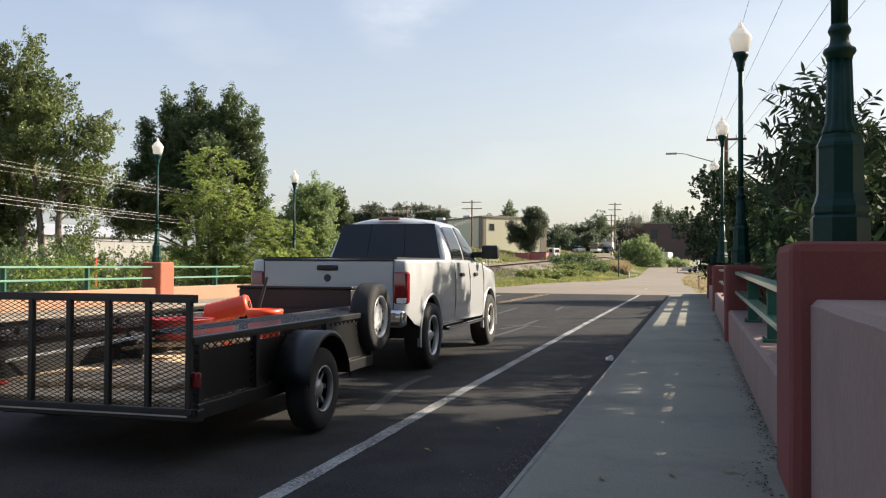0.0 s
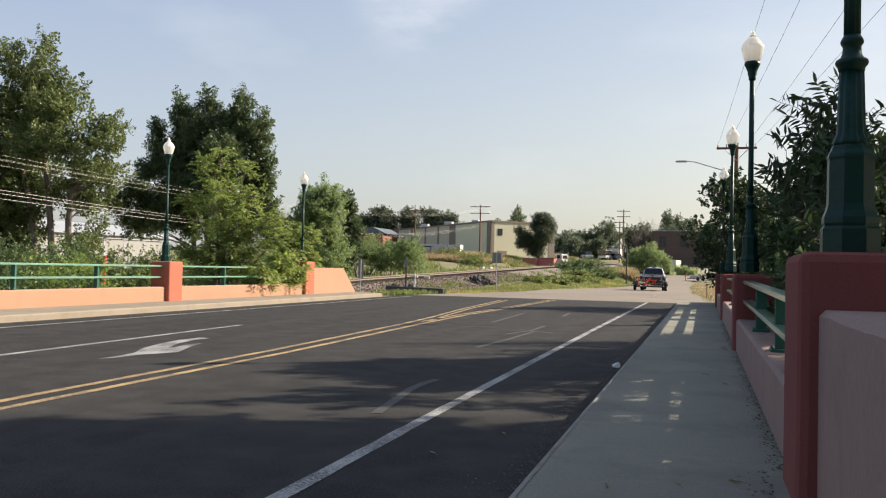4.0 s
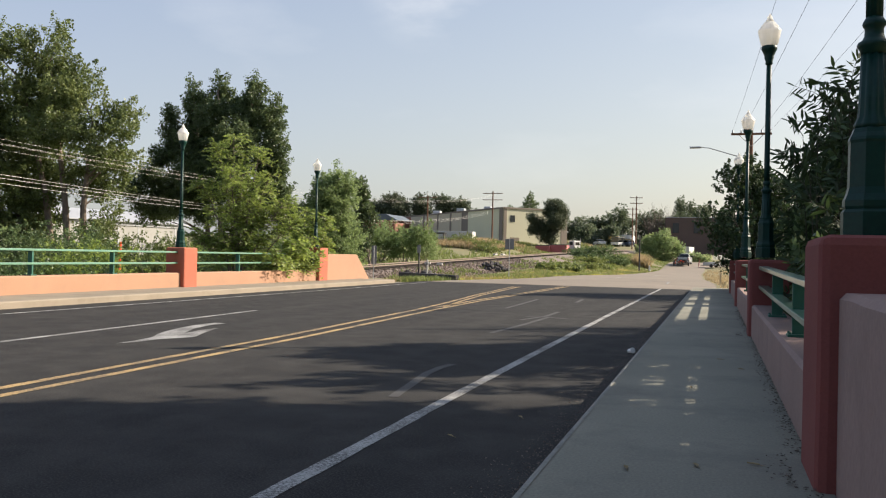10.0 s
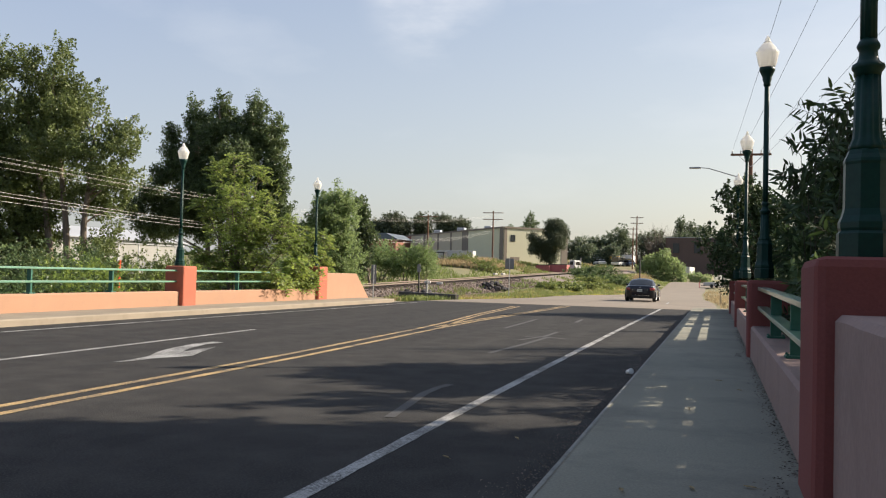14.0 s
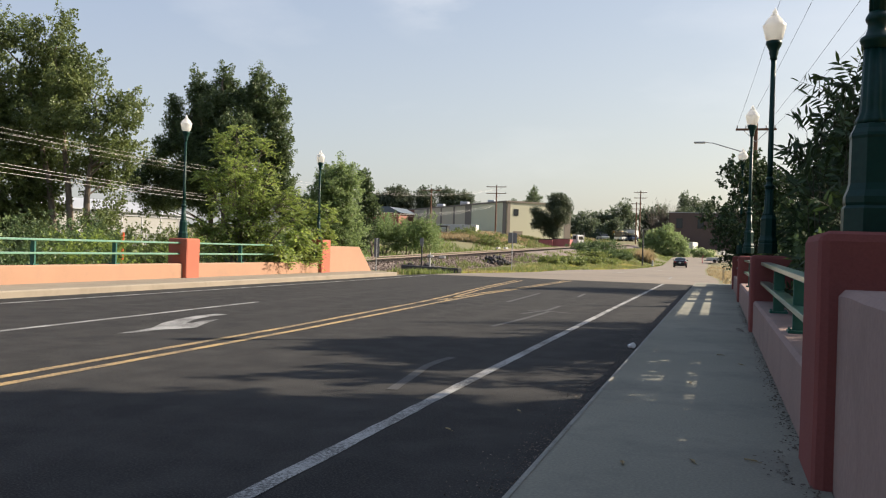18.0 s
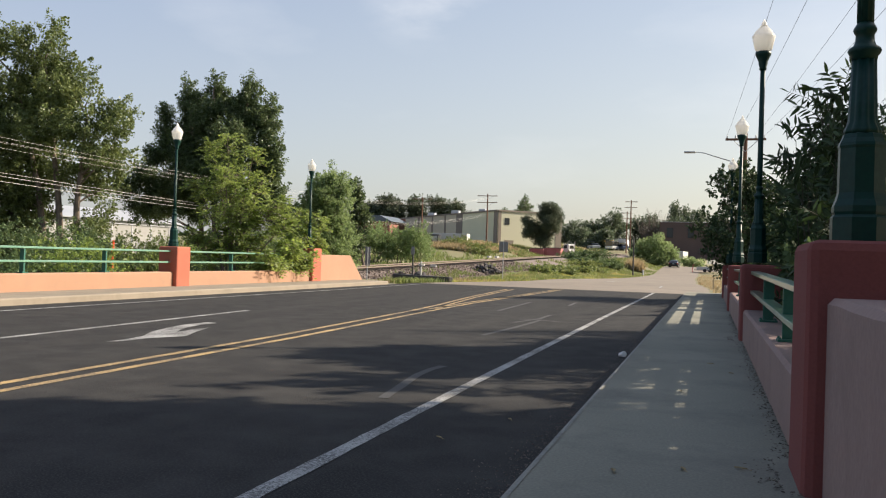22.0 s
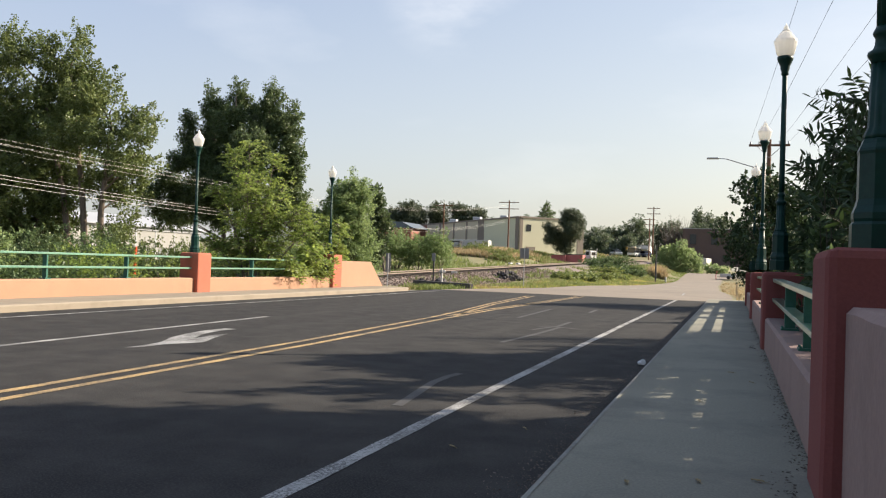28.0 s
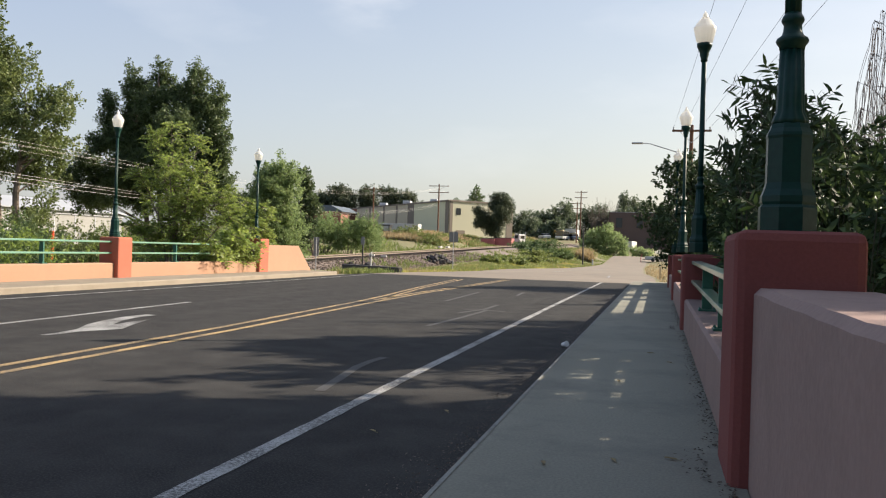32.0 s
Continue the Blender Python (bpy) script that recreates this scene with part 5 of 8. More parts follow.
def willow(x, y, z0, z1, seed):
    e = empty("willow_tree", Matrix.Translation((x, y, z0)), label="bare drooping willow twigs against the sky", category="tree")
    rg = random.Random(seed)
    h = z1 - z0
    part("trunk", tube([(0, 0, 0), (0.1, 0, h * 0.5), (0.0, 0.1, h * 0.8)], [0.12, 0.07, 0.012], 8), M["bark"], e)
    for _ in range(46):
        bm = bmesh.new()
        a = rg.uniform(0, 6.28)
        q = rg.uniform(0.15, 0.95)
        p = Vector((0.05, 0.05, h * rg.uniform(0.5, 0.85)))
        c, s = math.cos(a), math.sin(a)
        top = p + Vector((q * c * 0.95, q * s * 0.95, h * rg.uniform(0.02, 0.14)))
        pts = [p + (top - p) * u + Vector((0, 0, 0.35 * math.sin(math.pi * u * 0.8))) for u in (0, 0.3, 0.6, 0.85, 1)]
        add_tube(bm, pts, [0.010, 0.008, 0.006, 0.005, 0.004], 4)
        for _ in range(9):
            b = pts[rg.randint(2, 4)]
            L = h * rg.uniform(0.18, 0.5)
            w = rg.uniform(0.05, 0.45)
            tw = [b + Vector((c * w * u + 0.03 * math.sin(9 * u + a), s * w * u, 0.12 * math.sin(math.pi * min(1, 2 * u)) - L * u * u)) for u in (0, 0.15, 0.3, 0.5, 0.7, 0.85, 1)]
            add_tube(bm, tw, [0.0075, 0.0068, 0.006, 0.0053, 0.0046, 0.004, 0.003], 3)
        part("branch", bm, M["twig"], e)
    return e


willow(4.75, 20, -1.2, 6.6, 77)
# the three with y below 0 stand unseen behind the camera, to block skylight
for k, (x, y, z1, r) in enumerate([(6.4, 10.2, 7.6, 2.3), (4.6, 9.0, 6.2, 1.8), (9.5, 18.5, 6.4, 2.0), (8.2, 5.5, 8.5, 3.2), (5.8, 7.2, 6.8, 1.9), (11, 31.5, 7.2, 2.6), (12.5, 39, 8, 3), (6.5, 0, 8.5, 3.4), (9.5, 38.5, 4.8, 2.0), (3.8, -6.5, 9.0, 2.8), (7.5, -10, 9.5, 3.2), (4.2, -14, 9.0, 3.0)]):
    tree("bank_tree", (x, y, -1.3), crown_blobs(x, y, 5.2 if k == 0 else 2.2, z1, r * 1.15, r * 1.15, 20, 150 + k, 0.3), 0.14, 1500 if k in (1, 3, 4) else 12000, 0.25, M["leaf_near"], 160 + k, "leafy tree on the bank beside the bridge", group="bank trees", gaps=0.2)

# out of view: crown lumps placed so that their shadow covers the near road
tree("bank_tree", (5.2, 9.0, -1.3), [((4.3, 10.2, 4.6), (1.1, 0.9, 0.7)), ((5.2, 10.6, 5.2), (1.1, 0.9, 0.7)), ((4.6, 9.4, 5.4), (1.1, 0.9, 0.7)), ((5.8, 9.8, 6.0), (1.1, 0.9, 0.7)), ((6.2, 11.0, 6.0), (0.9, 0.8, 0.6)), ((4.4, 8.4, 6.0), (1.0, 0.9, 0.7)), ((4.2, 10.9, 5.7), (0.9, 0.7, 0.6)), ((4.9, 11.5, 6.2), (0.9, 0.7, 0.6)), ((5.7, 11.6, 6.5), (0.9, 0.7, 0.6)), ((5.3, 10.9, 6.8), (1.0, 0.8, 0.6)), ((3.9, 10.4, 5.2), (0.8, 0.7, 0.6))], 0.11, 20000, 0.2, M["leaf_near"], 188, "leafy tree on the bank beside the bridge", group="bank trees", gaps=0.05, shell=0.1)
# added out of view, its few leaves thin the sunlight on road and pavement
tree("bank_tree", (5.4, 13.2, -1.3), [((4.0, 12.9, 4.9), (0.8, 0.5, 0.5)), ((4.5, 13.3, 5.3), (0.9, 0.6, 0.5)), ((3.6, 13.3, 4.7), (0.6, 0.5, 0.4)), ((6.3, 11.6, 4.9), (0.8, 0.7, 0.5)), ((6.8, 12.6, 5.2), (0.8, 0.7, 0.5))], 0.05, 800, 0.2, M["leaf_near"], 189, "sparse out-of-view tree added to dim the sun patches", group="bank trees", gaps=0.0, shell=0.0)
# another unseen crown, placed to throw the shade band across the lane
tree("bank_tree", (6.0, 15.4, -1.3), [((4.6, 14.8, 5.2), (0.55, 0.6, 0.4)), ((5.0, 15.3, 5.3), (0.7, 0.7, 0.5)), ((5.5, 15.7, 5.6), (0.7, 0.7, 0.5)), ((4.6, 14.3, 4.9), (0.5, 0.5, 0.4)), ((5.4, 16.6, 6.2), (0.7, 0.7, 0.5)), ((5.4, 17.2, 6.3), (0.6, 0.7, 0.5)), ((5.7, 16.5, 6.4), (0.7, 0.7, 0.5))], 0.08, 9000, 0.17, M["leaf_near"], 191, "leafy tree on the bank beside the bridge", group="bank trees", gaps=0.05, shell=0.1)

# crowns added behind the camera, out of view, to block light from above
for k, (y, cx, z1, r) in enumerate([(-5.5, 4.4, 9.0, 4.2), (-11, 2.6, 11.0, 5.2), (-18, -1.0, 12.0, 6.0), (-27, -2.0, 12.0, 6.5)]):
    tree("bank_tree", (2.6, y, -1.3), crown_blobs(cx, y, 4.4, z1, r, r, 26, 190 + k, 0.3), 0.18, 12000, 0.34, M["leaf_near"], 195 + k, "unseen leafy tree behind the camera, added to block skylight", group="bank trees", gaps=0.0, shell=0.1)


# ---- poles and wires ----
def utility_pole(x, y, z0, top, arms=1, arm=2.4, ang=0.0, mast=False):
    e = empty("utility_pole", pose(x, y, z0, 0, 0, ang), label="brown wooden utility pole with crossarms", category="utility pole", group="utility poles")
    h = top - z0
    part("pole", tube([(0, 0, -0.5), (0, 0, h)], [0.16, 0.11], 10), M["wood_pole"], e)
    for k in range(arms):
        z = h - 0.35 - 1.15 * k
        a = part("crossarm", box(0, -0.14, z, arm, 0.10, 0.12, 0.01), M["wood_pole"], e)
        bm = bmesh.new()
        for s in (-1, 1):
            add_tube(bm, [(s * arm * 0.3, -0.14, z - 0.05), (0, -0.12, z - 0.7)], 0.02, 5)
        part("brace", bm, M["steel"], a)
        for s in (-0.46, -0.25, 0.25, 0.46):
            part("insulator", lathe([(0.03, 0), (0.045, 0.05), (0.03, 0.1), (0.045, 0.13), (0.02, 0.18)], 8, centre=(s * arm, -0.14, z + 0.06)), M["steel"], a)
    return e


def wire(p, q, sag, r=0.012, material=None, n=14):
    p, q = Vector(p), Vector(q)
    pts = [p.lerp(q, k / n) - Vector((0, 0, 4 * sag * (k / n) * (1 - k / n))) for k in range(n + 1)]
    ob = part("power_line", tube(pts, r, 5), material or M["wire_dark"])
    return tagged(ob, "overhead power line sagging between poles", "power line", "power lines")


utility_pole(-37.9, 150, ground_z(-37.9, 150), 12.7, 2, 3.6)
utility_pole(-50.0, 150, ground_z(-50.0, 150), 12.0, 1, 3.6)
utility_pole(-16.0, 185, ground_z(-16.0, 185), 14.4, 2, 2.6)
utility_pole(-18.1, 200, ground_z(-18.1, 200), 12.9, 2, 2.4)
bare_post = part("bare_post", tube([(-9.75, 118, -0.4), (-9.75, 118, 2.0), (-9.75, 118, 4.5)], [0.11, 0.10, 0.085], 8), M["dark_metal"])
tagged(bare_post, "dark bare post standing on the verge", "post")
main_pole = utility_pole(1.64, 53, -0.8, 8.9, 1, 2.2)
arm = part("lamp_arm", tube([(-0.1, 0, 7.9), (-1.2, 0, 8.25), (-2.3, 0, 8.6), (-2.75, 0, 8.65)], [0.035, 0.03, 0.026, 0.024], 8), M["steel"], main_pole)
part("lamp_head", box(-3.05, 0, 8.64, 0.65, 0.24, 0.10, 0.035, seg=3), M["steel"], arm, "flat grey road lamp head")
utility_pole(-27.0, -2, -1.5, 8.2, 2, 2.2)
for dz, dx in ((0, 0), (-0.14, 0.5), (-0.24, -0.4), (0.16, 0.2)):
    wire((-27 + dx, -2, 6.2 + dz), (-37.9 + dx, 150, 12.0 + dz * 0.6), 2.75, 0.004, M["wire"], 30)
for dz, dx in ((0, 0), (-0.3, 0.3), (0.22, -0.3)):
    wire((-27 + dx, -2, 5.15 + dz), (-41.5 + dx, 162, 9.7 + dz * 0.4), 2.95, 0.008, M["wire"], 30)
for x, xe, ze in ((0.62, 2.3, 9.6), (1.15, 3.6, 9.4), (2.15, 5.2, 9.3), (2.65, 6.6, 9.2)):
    wire((x, 52.9, 8.75), (xe, -12, ze), 0.5, 0.006, M["wire_dark"], 16)
utility_pole(4.4, -12, -1.2, 9.9, 1, 5.0)


# ---- railway ----
def track_x(y):
    return -21.0 + 3.5 * smooth01(120, 190, y)


def track_z(y):
    return 0.45 + 0.0203 * (y - 50)


def railway():
    ys = [30 + 4 * k for k in range(41)]
    vs, fs = [], []
    prof = [(-3.6, -1.0), (-1.9, -0.18), (1.9, -0.18), (5.0, -0.98)]
    for y in ys:
        for dx, dz in prof:
            vs.append((track_x(y) + dx, y, track_z(y) + dz))
    for j in range(len(ys) - 1):
        for k in range(3):
            a = j * 4 + k
            fs.append((a, a + 1, a + 5, a + 4))
    bal = tagged(sheet("ballast", vs, fs, M["gravel"]), "brown gravel ballast bed of the railway", "ballast", kind="structure")
    e = empty("railway_track", label="rusty railway track on wooden sleepers", category="railway track")
    for s in (-0.72, 0.72):
        bm = bmesh.new()
        for a, b in zip(ys, ys[1:]):
            p, q = Vector((track_x(a) + s, a, track_z(a))), Vector((track_x(b) + s, b, track_z(b)))
            add_tube(bm, [p, q], 0.05, 4, False)
        part("rail", bm, M["rust"], e)
    me = None
    for k in range(240):
        y = 34 + 0.62 * k
        if me is None:
            ob = part("sleeper", box(0, 0, -0.22, 2.5, 0.22, 0.16), M["bark"], e)
            me = ob.data
        else:
            ob = new("sleeper", me)
            ob.parent = e
        ob.matrix_basis = pose(track_x(y), y, track_z(y), 0, 0, 0)
    # loose stones on the near shoulder
    rg = np.random.default_rng(5)
    bm = bmesh.new()
    for _ in range(13000):
        y = 40 + 48 * rg.random() ** 1.2
        dx = rg.uniform(1.4, 5.0)
        r = rg.uniform(0.03, 0.085)
        p = Vector((track_x(y) + dx, y, track_z(y) - 0.16 - 0.80 * max(0, dx - 1.9) / 3.1))
        vs = [bm.verts.new(p + Vector(rg.normal(size=3)).normalized() * r) for _ in range(4)]
        for f in ((0, 1, 2), (0, 2, 3), (0, 3, 1), (1, 3, 2)):
            bm.faces.new([vs[i] for i in f])
    tagged(part("stones", bm, M["gravel"]), "loose brown stones beside the track", "stones", kind="stuff")


railway()


def heap(x, y, z, r, h, material, label, seed, n=40):
    rg = random.Random(seed)
    e = empty("rock_pile", Matrix.Translation((x, y, z)), label=label, category="rock pile", group="rock piles")
    for _ in range(n):
        a, q = rg.uniform(0, 6.28), rg.random() ** 0.6
        s = rg.uniform(0.14, 0.34)
        bm = box(0, 0, 0, s, s * 0.8, s * 0.7, 0.03, seg=1)
        for v in bm.verts:
            v.co += Vector((rg.uniform(-1, 1), rg.uniform(-1, 1), rg.uniform(-1, 1))) * s * 0.1
        m = Matrix.Translation((r * q * math.cos(a), r * q * math.sin(a) * 0.7, h * (1 - q) * 0.8 + 0.05)) @ Euler((rg.random() * 3, rg.random() * 3, rg.random() * 3)).to_matrix().to_4x4()
        part("rock", bm, material, e, m=m)
    return e


heap(-17.2, 68, 0.1, 1.5, 0.9, M["dark_rock"], "dark heap of broken rock beside the track", 3, 60)
for k, (x, y) in enumerate([(-19.5, 52.5), (-18.2, 51), (-17.4, 52)]):
    heap(x, y, -0.15, 0.8, 0.35, M["dark_rock"], "small dark rocks in the weeds", 10 + k, 18)
beam = part("timber_beam", box(-14.9, 44.8, 0.10, 5.2, 0.28, 0.30, 0.03, Matrix.Rotation(radians(-36), 3, "Z")), M["dark_rock"])
tagged(beam, "dark weathered timber barrier lying in the grass", "timber")


def sign_back(x, y, z, zt, w, h, ang, label):
    e = empty("road_sign", pose(x, y, z, 0, 0, ang), label=label, category="road sign", group="road signs")
    part("post", tube([(0, 0, -0.3), (0, 0, zt - z)], 0.03, 6), M["steel"], e)
    part("panel", box(0, 0.04, zt - z - h / 2, w, 0.012, h, 0.004), M["dark_panel"], e)
    return e


sign_back(-15.05, 37.4, 0.1, 1.62, 0.24, 0.86, 20, "back of a narrow grey road sign at the bridge end")
sign_back(-11.75, 50.5, -0.1, 2.30, 0.52, 0.62, 10, "back of a square grey road sign on the verge")
e = empty("marker_post", Matrix.Translation((-17.25, 50.2, 0.0)), label="black marker post with a small plate", category="post")
part("post", box(0, 0, 0.80, 0.08, 0.08, 2.1, 0.01), M["dark_metal"], e)
part("plate", box(0, -0.055, 1.60, 0.22, 0.02, 0.46, 0.004), M["dark_panel"], e)
for x, y, h, r in ((-16.98, 51, 1.05, 0.06), (-8.3, 116, 0.62, 0.11)):
    p = empty("marker_post", Matrix.Translation((x, y, max(ground_z(x, y), -0.1))), label="short white plastic marker post", category="post", group="white marker posts")
    part("post", lathe([(r, -0.2), (r, h - 0.1), (r * 0.7, h - 0.03), (r * 0.2, h)], 12), M["white_wall"], p)
    part("band", lathe([(r + 0.003, h * 0.7), (r + 0.003, h * 0.8)], 12), M["dark_panel"], p)
for x, y, z in ((-19.95, 60, 0.66), (-19.05, 60, 0.62), (-21.4, 86, 1.45), (-20.6, 86, 1.45)):
    blk = part("concrete_block", box(0, 0, 0, 0.42, 0.3, 0.17, 0.03, seg=2), M["white_wall"], m=pose(x, y, z, 0, 0, 12 + 9 * y))
    tagged(blk, "small white concrete block beside the railway track", "block", "track blocks")
op = part("orange_post", tube([(-22.0, 28.6, -1.5), (-22.0, 28.6, 1.48)], 0.055, 10), M["orange_plastic"])
tagged(op, "orange marker post behind the railing", "post")


# ---- buildings ----
def sheet_mesh(verts, faces):
    bm = bmesh.new()
    vs = [bm.verts.new(v) for v in verts]
    for f in faces:
        bm.faces.new([vs[i] for i in f])
    bmesh.ops.recalc_face_normals(bm, faces=bm.faces)
    bmesh.ops.solidify(bm, geom=bm.faces, thickness=0.1)
    return bm


def on_line(p, q, s):
    return (p[0] + (q[0] - p[0]) * s, p[1] + (q[1] - p[1]) * s)


def quad_building(name, corners, z0, z1, material, roof, label, parapet_h=0.0):
    """Walls over a four-cornered plan with a flat roof; returns the thing."""
    e = empty(name, label=label, category="building")
    n = len(corners)
    for k in range(n):
        (ax, ay), (bx, by) = corners[k], corners[(k + 1) % n]
        d = Vector((bx - ax, by - ay, 0))
        L = d.length
        bm = box(L / 2, 0, (z1 - z0) / 2, L - 0.02, 0.25, z1 - z0)
        part("wall", bm, material, e, m=pose(ax, ay, z0, 0, 0, math.degrees(math.atan2(d.y, d.x))))
    part("roof", prism([(c[0], c[1]) for c in corners], "z", z1 - 0.02, z1 + 0.12), roof, e)
    return e


def wall_panel(e, p, q, s0, s1, z0, z1, material, out, name="wall_panel", thick=0.12):
    """A panel proud of the wall from p to q between the shares s0 and s1."""
    a, b = on_line(p, q, s0), on_line(p, q, s1)
    d = Vector((b[0] - a[0], b[1] - a[1], 0))
    return part(name, box(d.length / 2, out, (z1 - z0) / 2, d.length, thick, z1 - z0), material, e, m=pose(a[0], a[1], z0, 0, 0, math.degrees(math.atan2(d.y, d.x))))


C, Lf, Rt = (-39.5, 165.0), (-82.4, 218.0), (-28.9, 175.5)
Bk = (Lf[0] + Rt[0] - C[0], Lf[1] + Rt[1] - C[1])
ind = quad_building("industrial_building", [C, Rt, Bk, Lf], 2.6, 10.7, M["siding"], M["roof_grey"], "pale green metal-clad industrial building with brown panels")
for s0, s1 in ((0.0, 0.022), (0.25, 0.30), (0.385, 0.40), (0.50, 0.515), (0.63, 0.65), (0.78, 0.99)):
    wall_panel(ind, C, Lf, s0, s1, 2.6, 10.65, M["siding_brown"] if s0 < 0.7 else M["brick"], 0.12)
# left wall panels: hazy light on the shaded face is put into their colours
M["siding_pale_lit"] = mat("siding_pale_lit", (0.60, 0.575, 0.40), (0.55, 0.525, 0.365), rough=0.7, fine=8, coarse=0.2, bump=0.1)
M["siding_grey_lit"] = mat("siding_grey_lit", (0.50, 0.44, 0.32), (0.44, 0.39, 0.29), rough=0.7, fine=8, coarse=0.2, bump=0.1)
for s0, s1, kind in ((0.024, 0.248, "siding_pale_lit"), (0.302, 0.383, "siding_grey_lit"), (0.402, 0.498, "siding_grey_lit"), (0.517, 0.628, "siding_grey_lit"), (0.652, 0.778, "siding_grey_lit")):
    wall_panel(ind, C, Lf, s0, s1, 2.6, 10.5, M[kind], 0.10)
wall_panel(ind, C, Rt, 0.0, 0.045, 2.6, 10.65, M["siding_brown"], -0.12)
wall_panel(ind, C, Rt, 0.90, 1.0, 2.6, 10.65, M["siding_brown"], -0.12)
win = wall_panel(ind, C, Rt, 0.10, 0.17, 8.0, 9.3, M["window_dark"], -0.16, "window", 0.06)
wall_panel(ind, C, Rt, 0.10, 0.24, 2.6, 5.0, M["siding_brown"], -0.14, "roller_door")
for k in range(36):
    s = 0.02 + k * 0.021
    wall_panel(ind, C, Lf, s, s + 0.002, 2.7, 10.6, M["siding"], 0.13, "seam", 0.012)
wall_panel(ind, C, Lf, 0.0, 1.0, 10.55, 10.85, M["siding_brown"], 0.2, "roof_edge", 0.2)
wall_panel(ind, C, Rt, 0.0, 1.0, 10.55, 10.85, M["siding_brown"], -0.2, "roof_edge", 0.2)
for x, y, sz in ((-47.5, 184, 1.5), (-57, 196, 1.8), (-66, 206, 1.7)):
    u = part("roof_unit", box(x, y, 10.8 + sz * 0.4, sz, sz, sz * 0.8, 0.08), M["roof_grey"], ind)
    for k in range(4):
        part("louvre", box(x, y - sz / 2 - 0.02, 10.95 + k * sz * 0.16, sz * 0.8, 0.03, 0.08), M["dark_panel"], u)

bb = quad_building("brick_building", [(-96, 192), (-72, 192), (-72, 202), (-96, 202)], 2.5, 9.2, M["brick"], M["roof_grey"], "red brick building with a pale blue hipped roof")
part("hipped_roof", prism([(-97, 9.2), (-71, 9.2), (-74, 10.6), (-94, 10.6)], "y", 191, 203), M["roof_blue"], bb)
for k in range(8):
    part("window", box(-94.2 + k * 2.8, 191.82, 7.0, 1.1, 0.12, 1.6), M["window_dark"], bb)
    part("window_sill", box(-94.2 + k * 2.8, 191.8, 6.1, 1.3, 0.2, 0.12), M["white_wall"], bb)
part("white_band", box(-84.0, 191.8, 4.6, 23.0, 0.1, 1.5), M["white_wall"], bb)

SA, SB = (-56.2, 62.0), (-54.6, 81.0)
shed = quad_building("white_shed", [SA, SB, (-68.5, 82.0), (-70.0, 63.0)][::-1], -1.4, 3.8, M["shed_white"], M["roof_grey"], "long white metal shed behind the trees")
sv = [(x, y, z) for (x, y, z) in ((-55.6, 61.5, 3.85), (-54.0, 81.5, 3.85), (-61.4, 82.0, 5.2), (-63.0, 62.0, 5.2), (-69.0, 82.5, 3.85), (-70.6, 62.5, 3.85))]
part("gable_roof", sheet_mesh(sv, [(0, 1, 2, 3), (3, 2, 4, 5), (0, 3, 5), (1, 4, 2)]), M["roof_grey"], shed)
for k in range(7):
    s = 0.06 + k * 0.145
    wall_panel(shed, SA, SB, s, s + 0.006, -1.4, 3.75, M["roof_grey"], -0.14, "wall_seam", 0.05)
    if k in (1, 4):
        wall_panel(shed, SA, SB, s + 0.03, s + 0.115, -1.4, 1.7, M["dark_panel"], -0.15, "loading_door", 0.06)
wall_panel(shed, SA, SB, 0.0, 1.0, 3.45, 3.7, M["roof_grey"], -0.2, "gutter", 0.12)

lt = empty("white_trailer", pose(-42.2, 140, ground_z(-42.2, 140) + 0.15, 0, 0, 3), label="long white box trailer parked on the rise", category="trailer")
part("box", box(0.3, 0, 1.0, 6.8, 2.4, 1.3, 0.03), M["white_wall"], lt)
part("frame", box(0, 0, 0.4, 7.0, 1.0, 0.2), M["dark_metal"], lt)
for xx in (-2.4, 2.4):
    part("wheel", lathe([(0.15, -0.1), (0.38, -0.11), (0.4, 0), (0.38, 0.11), (0.15, 0.1)], 16, "y", (xx, -1.1, 0.1)), M["rubber"], lt)
dt = empty("flatbed_frame", pose(-43.6, 136.5, ground_z(-43.6, 136.5) + 0.5, 0, 0, 0), label="dark flatbed frame parked before the white trailer", category="flatbed")
part("deck", box(0, 0, 1.0, 2.6, 1.6, 0.18, 0.02), M["dark_metal"], dt)
for xx in (-1.1, 1.1):
    part("leg", box(xx, 0, 0.5, 0.14, 1.4, 0.95), M["dark_metal"], dt)

for k, (x, y, z, L) in enumerate([(-28.6, 150, ground_z(-28.6, 150) - 0.30, 2.4), (-26.0, 150.5, ground_z(-26.0, 150.5) + 0.25, 3.0)]):
    r = empty("red_container", pose(x, y, z, 0, 0, -4), label="faded red steel container on the yard", category="container", group="red containers")
    part("box", box(0, 0, 0.75, L, 2.2, 1.45, 0.03), M["faded_red"], r)
    for j in range(7):
        part("rib", box(-L / 2 + 0.3 + j * (L - 0.6) / 6, -1.12, 0.75, 0.1, 0.06, 1.3), M["faded_red"], r)
    part("top_frame", box(0, 0, 1.55, L + 0.1, 2.3, 0.1), M["dark_metal"], r)


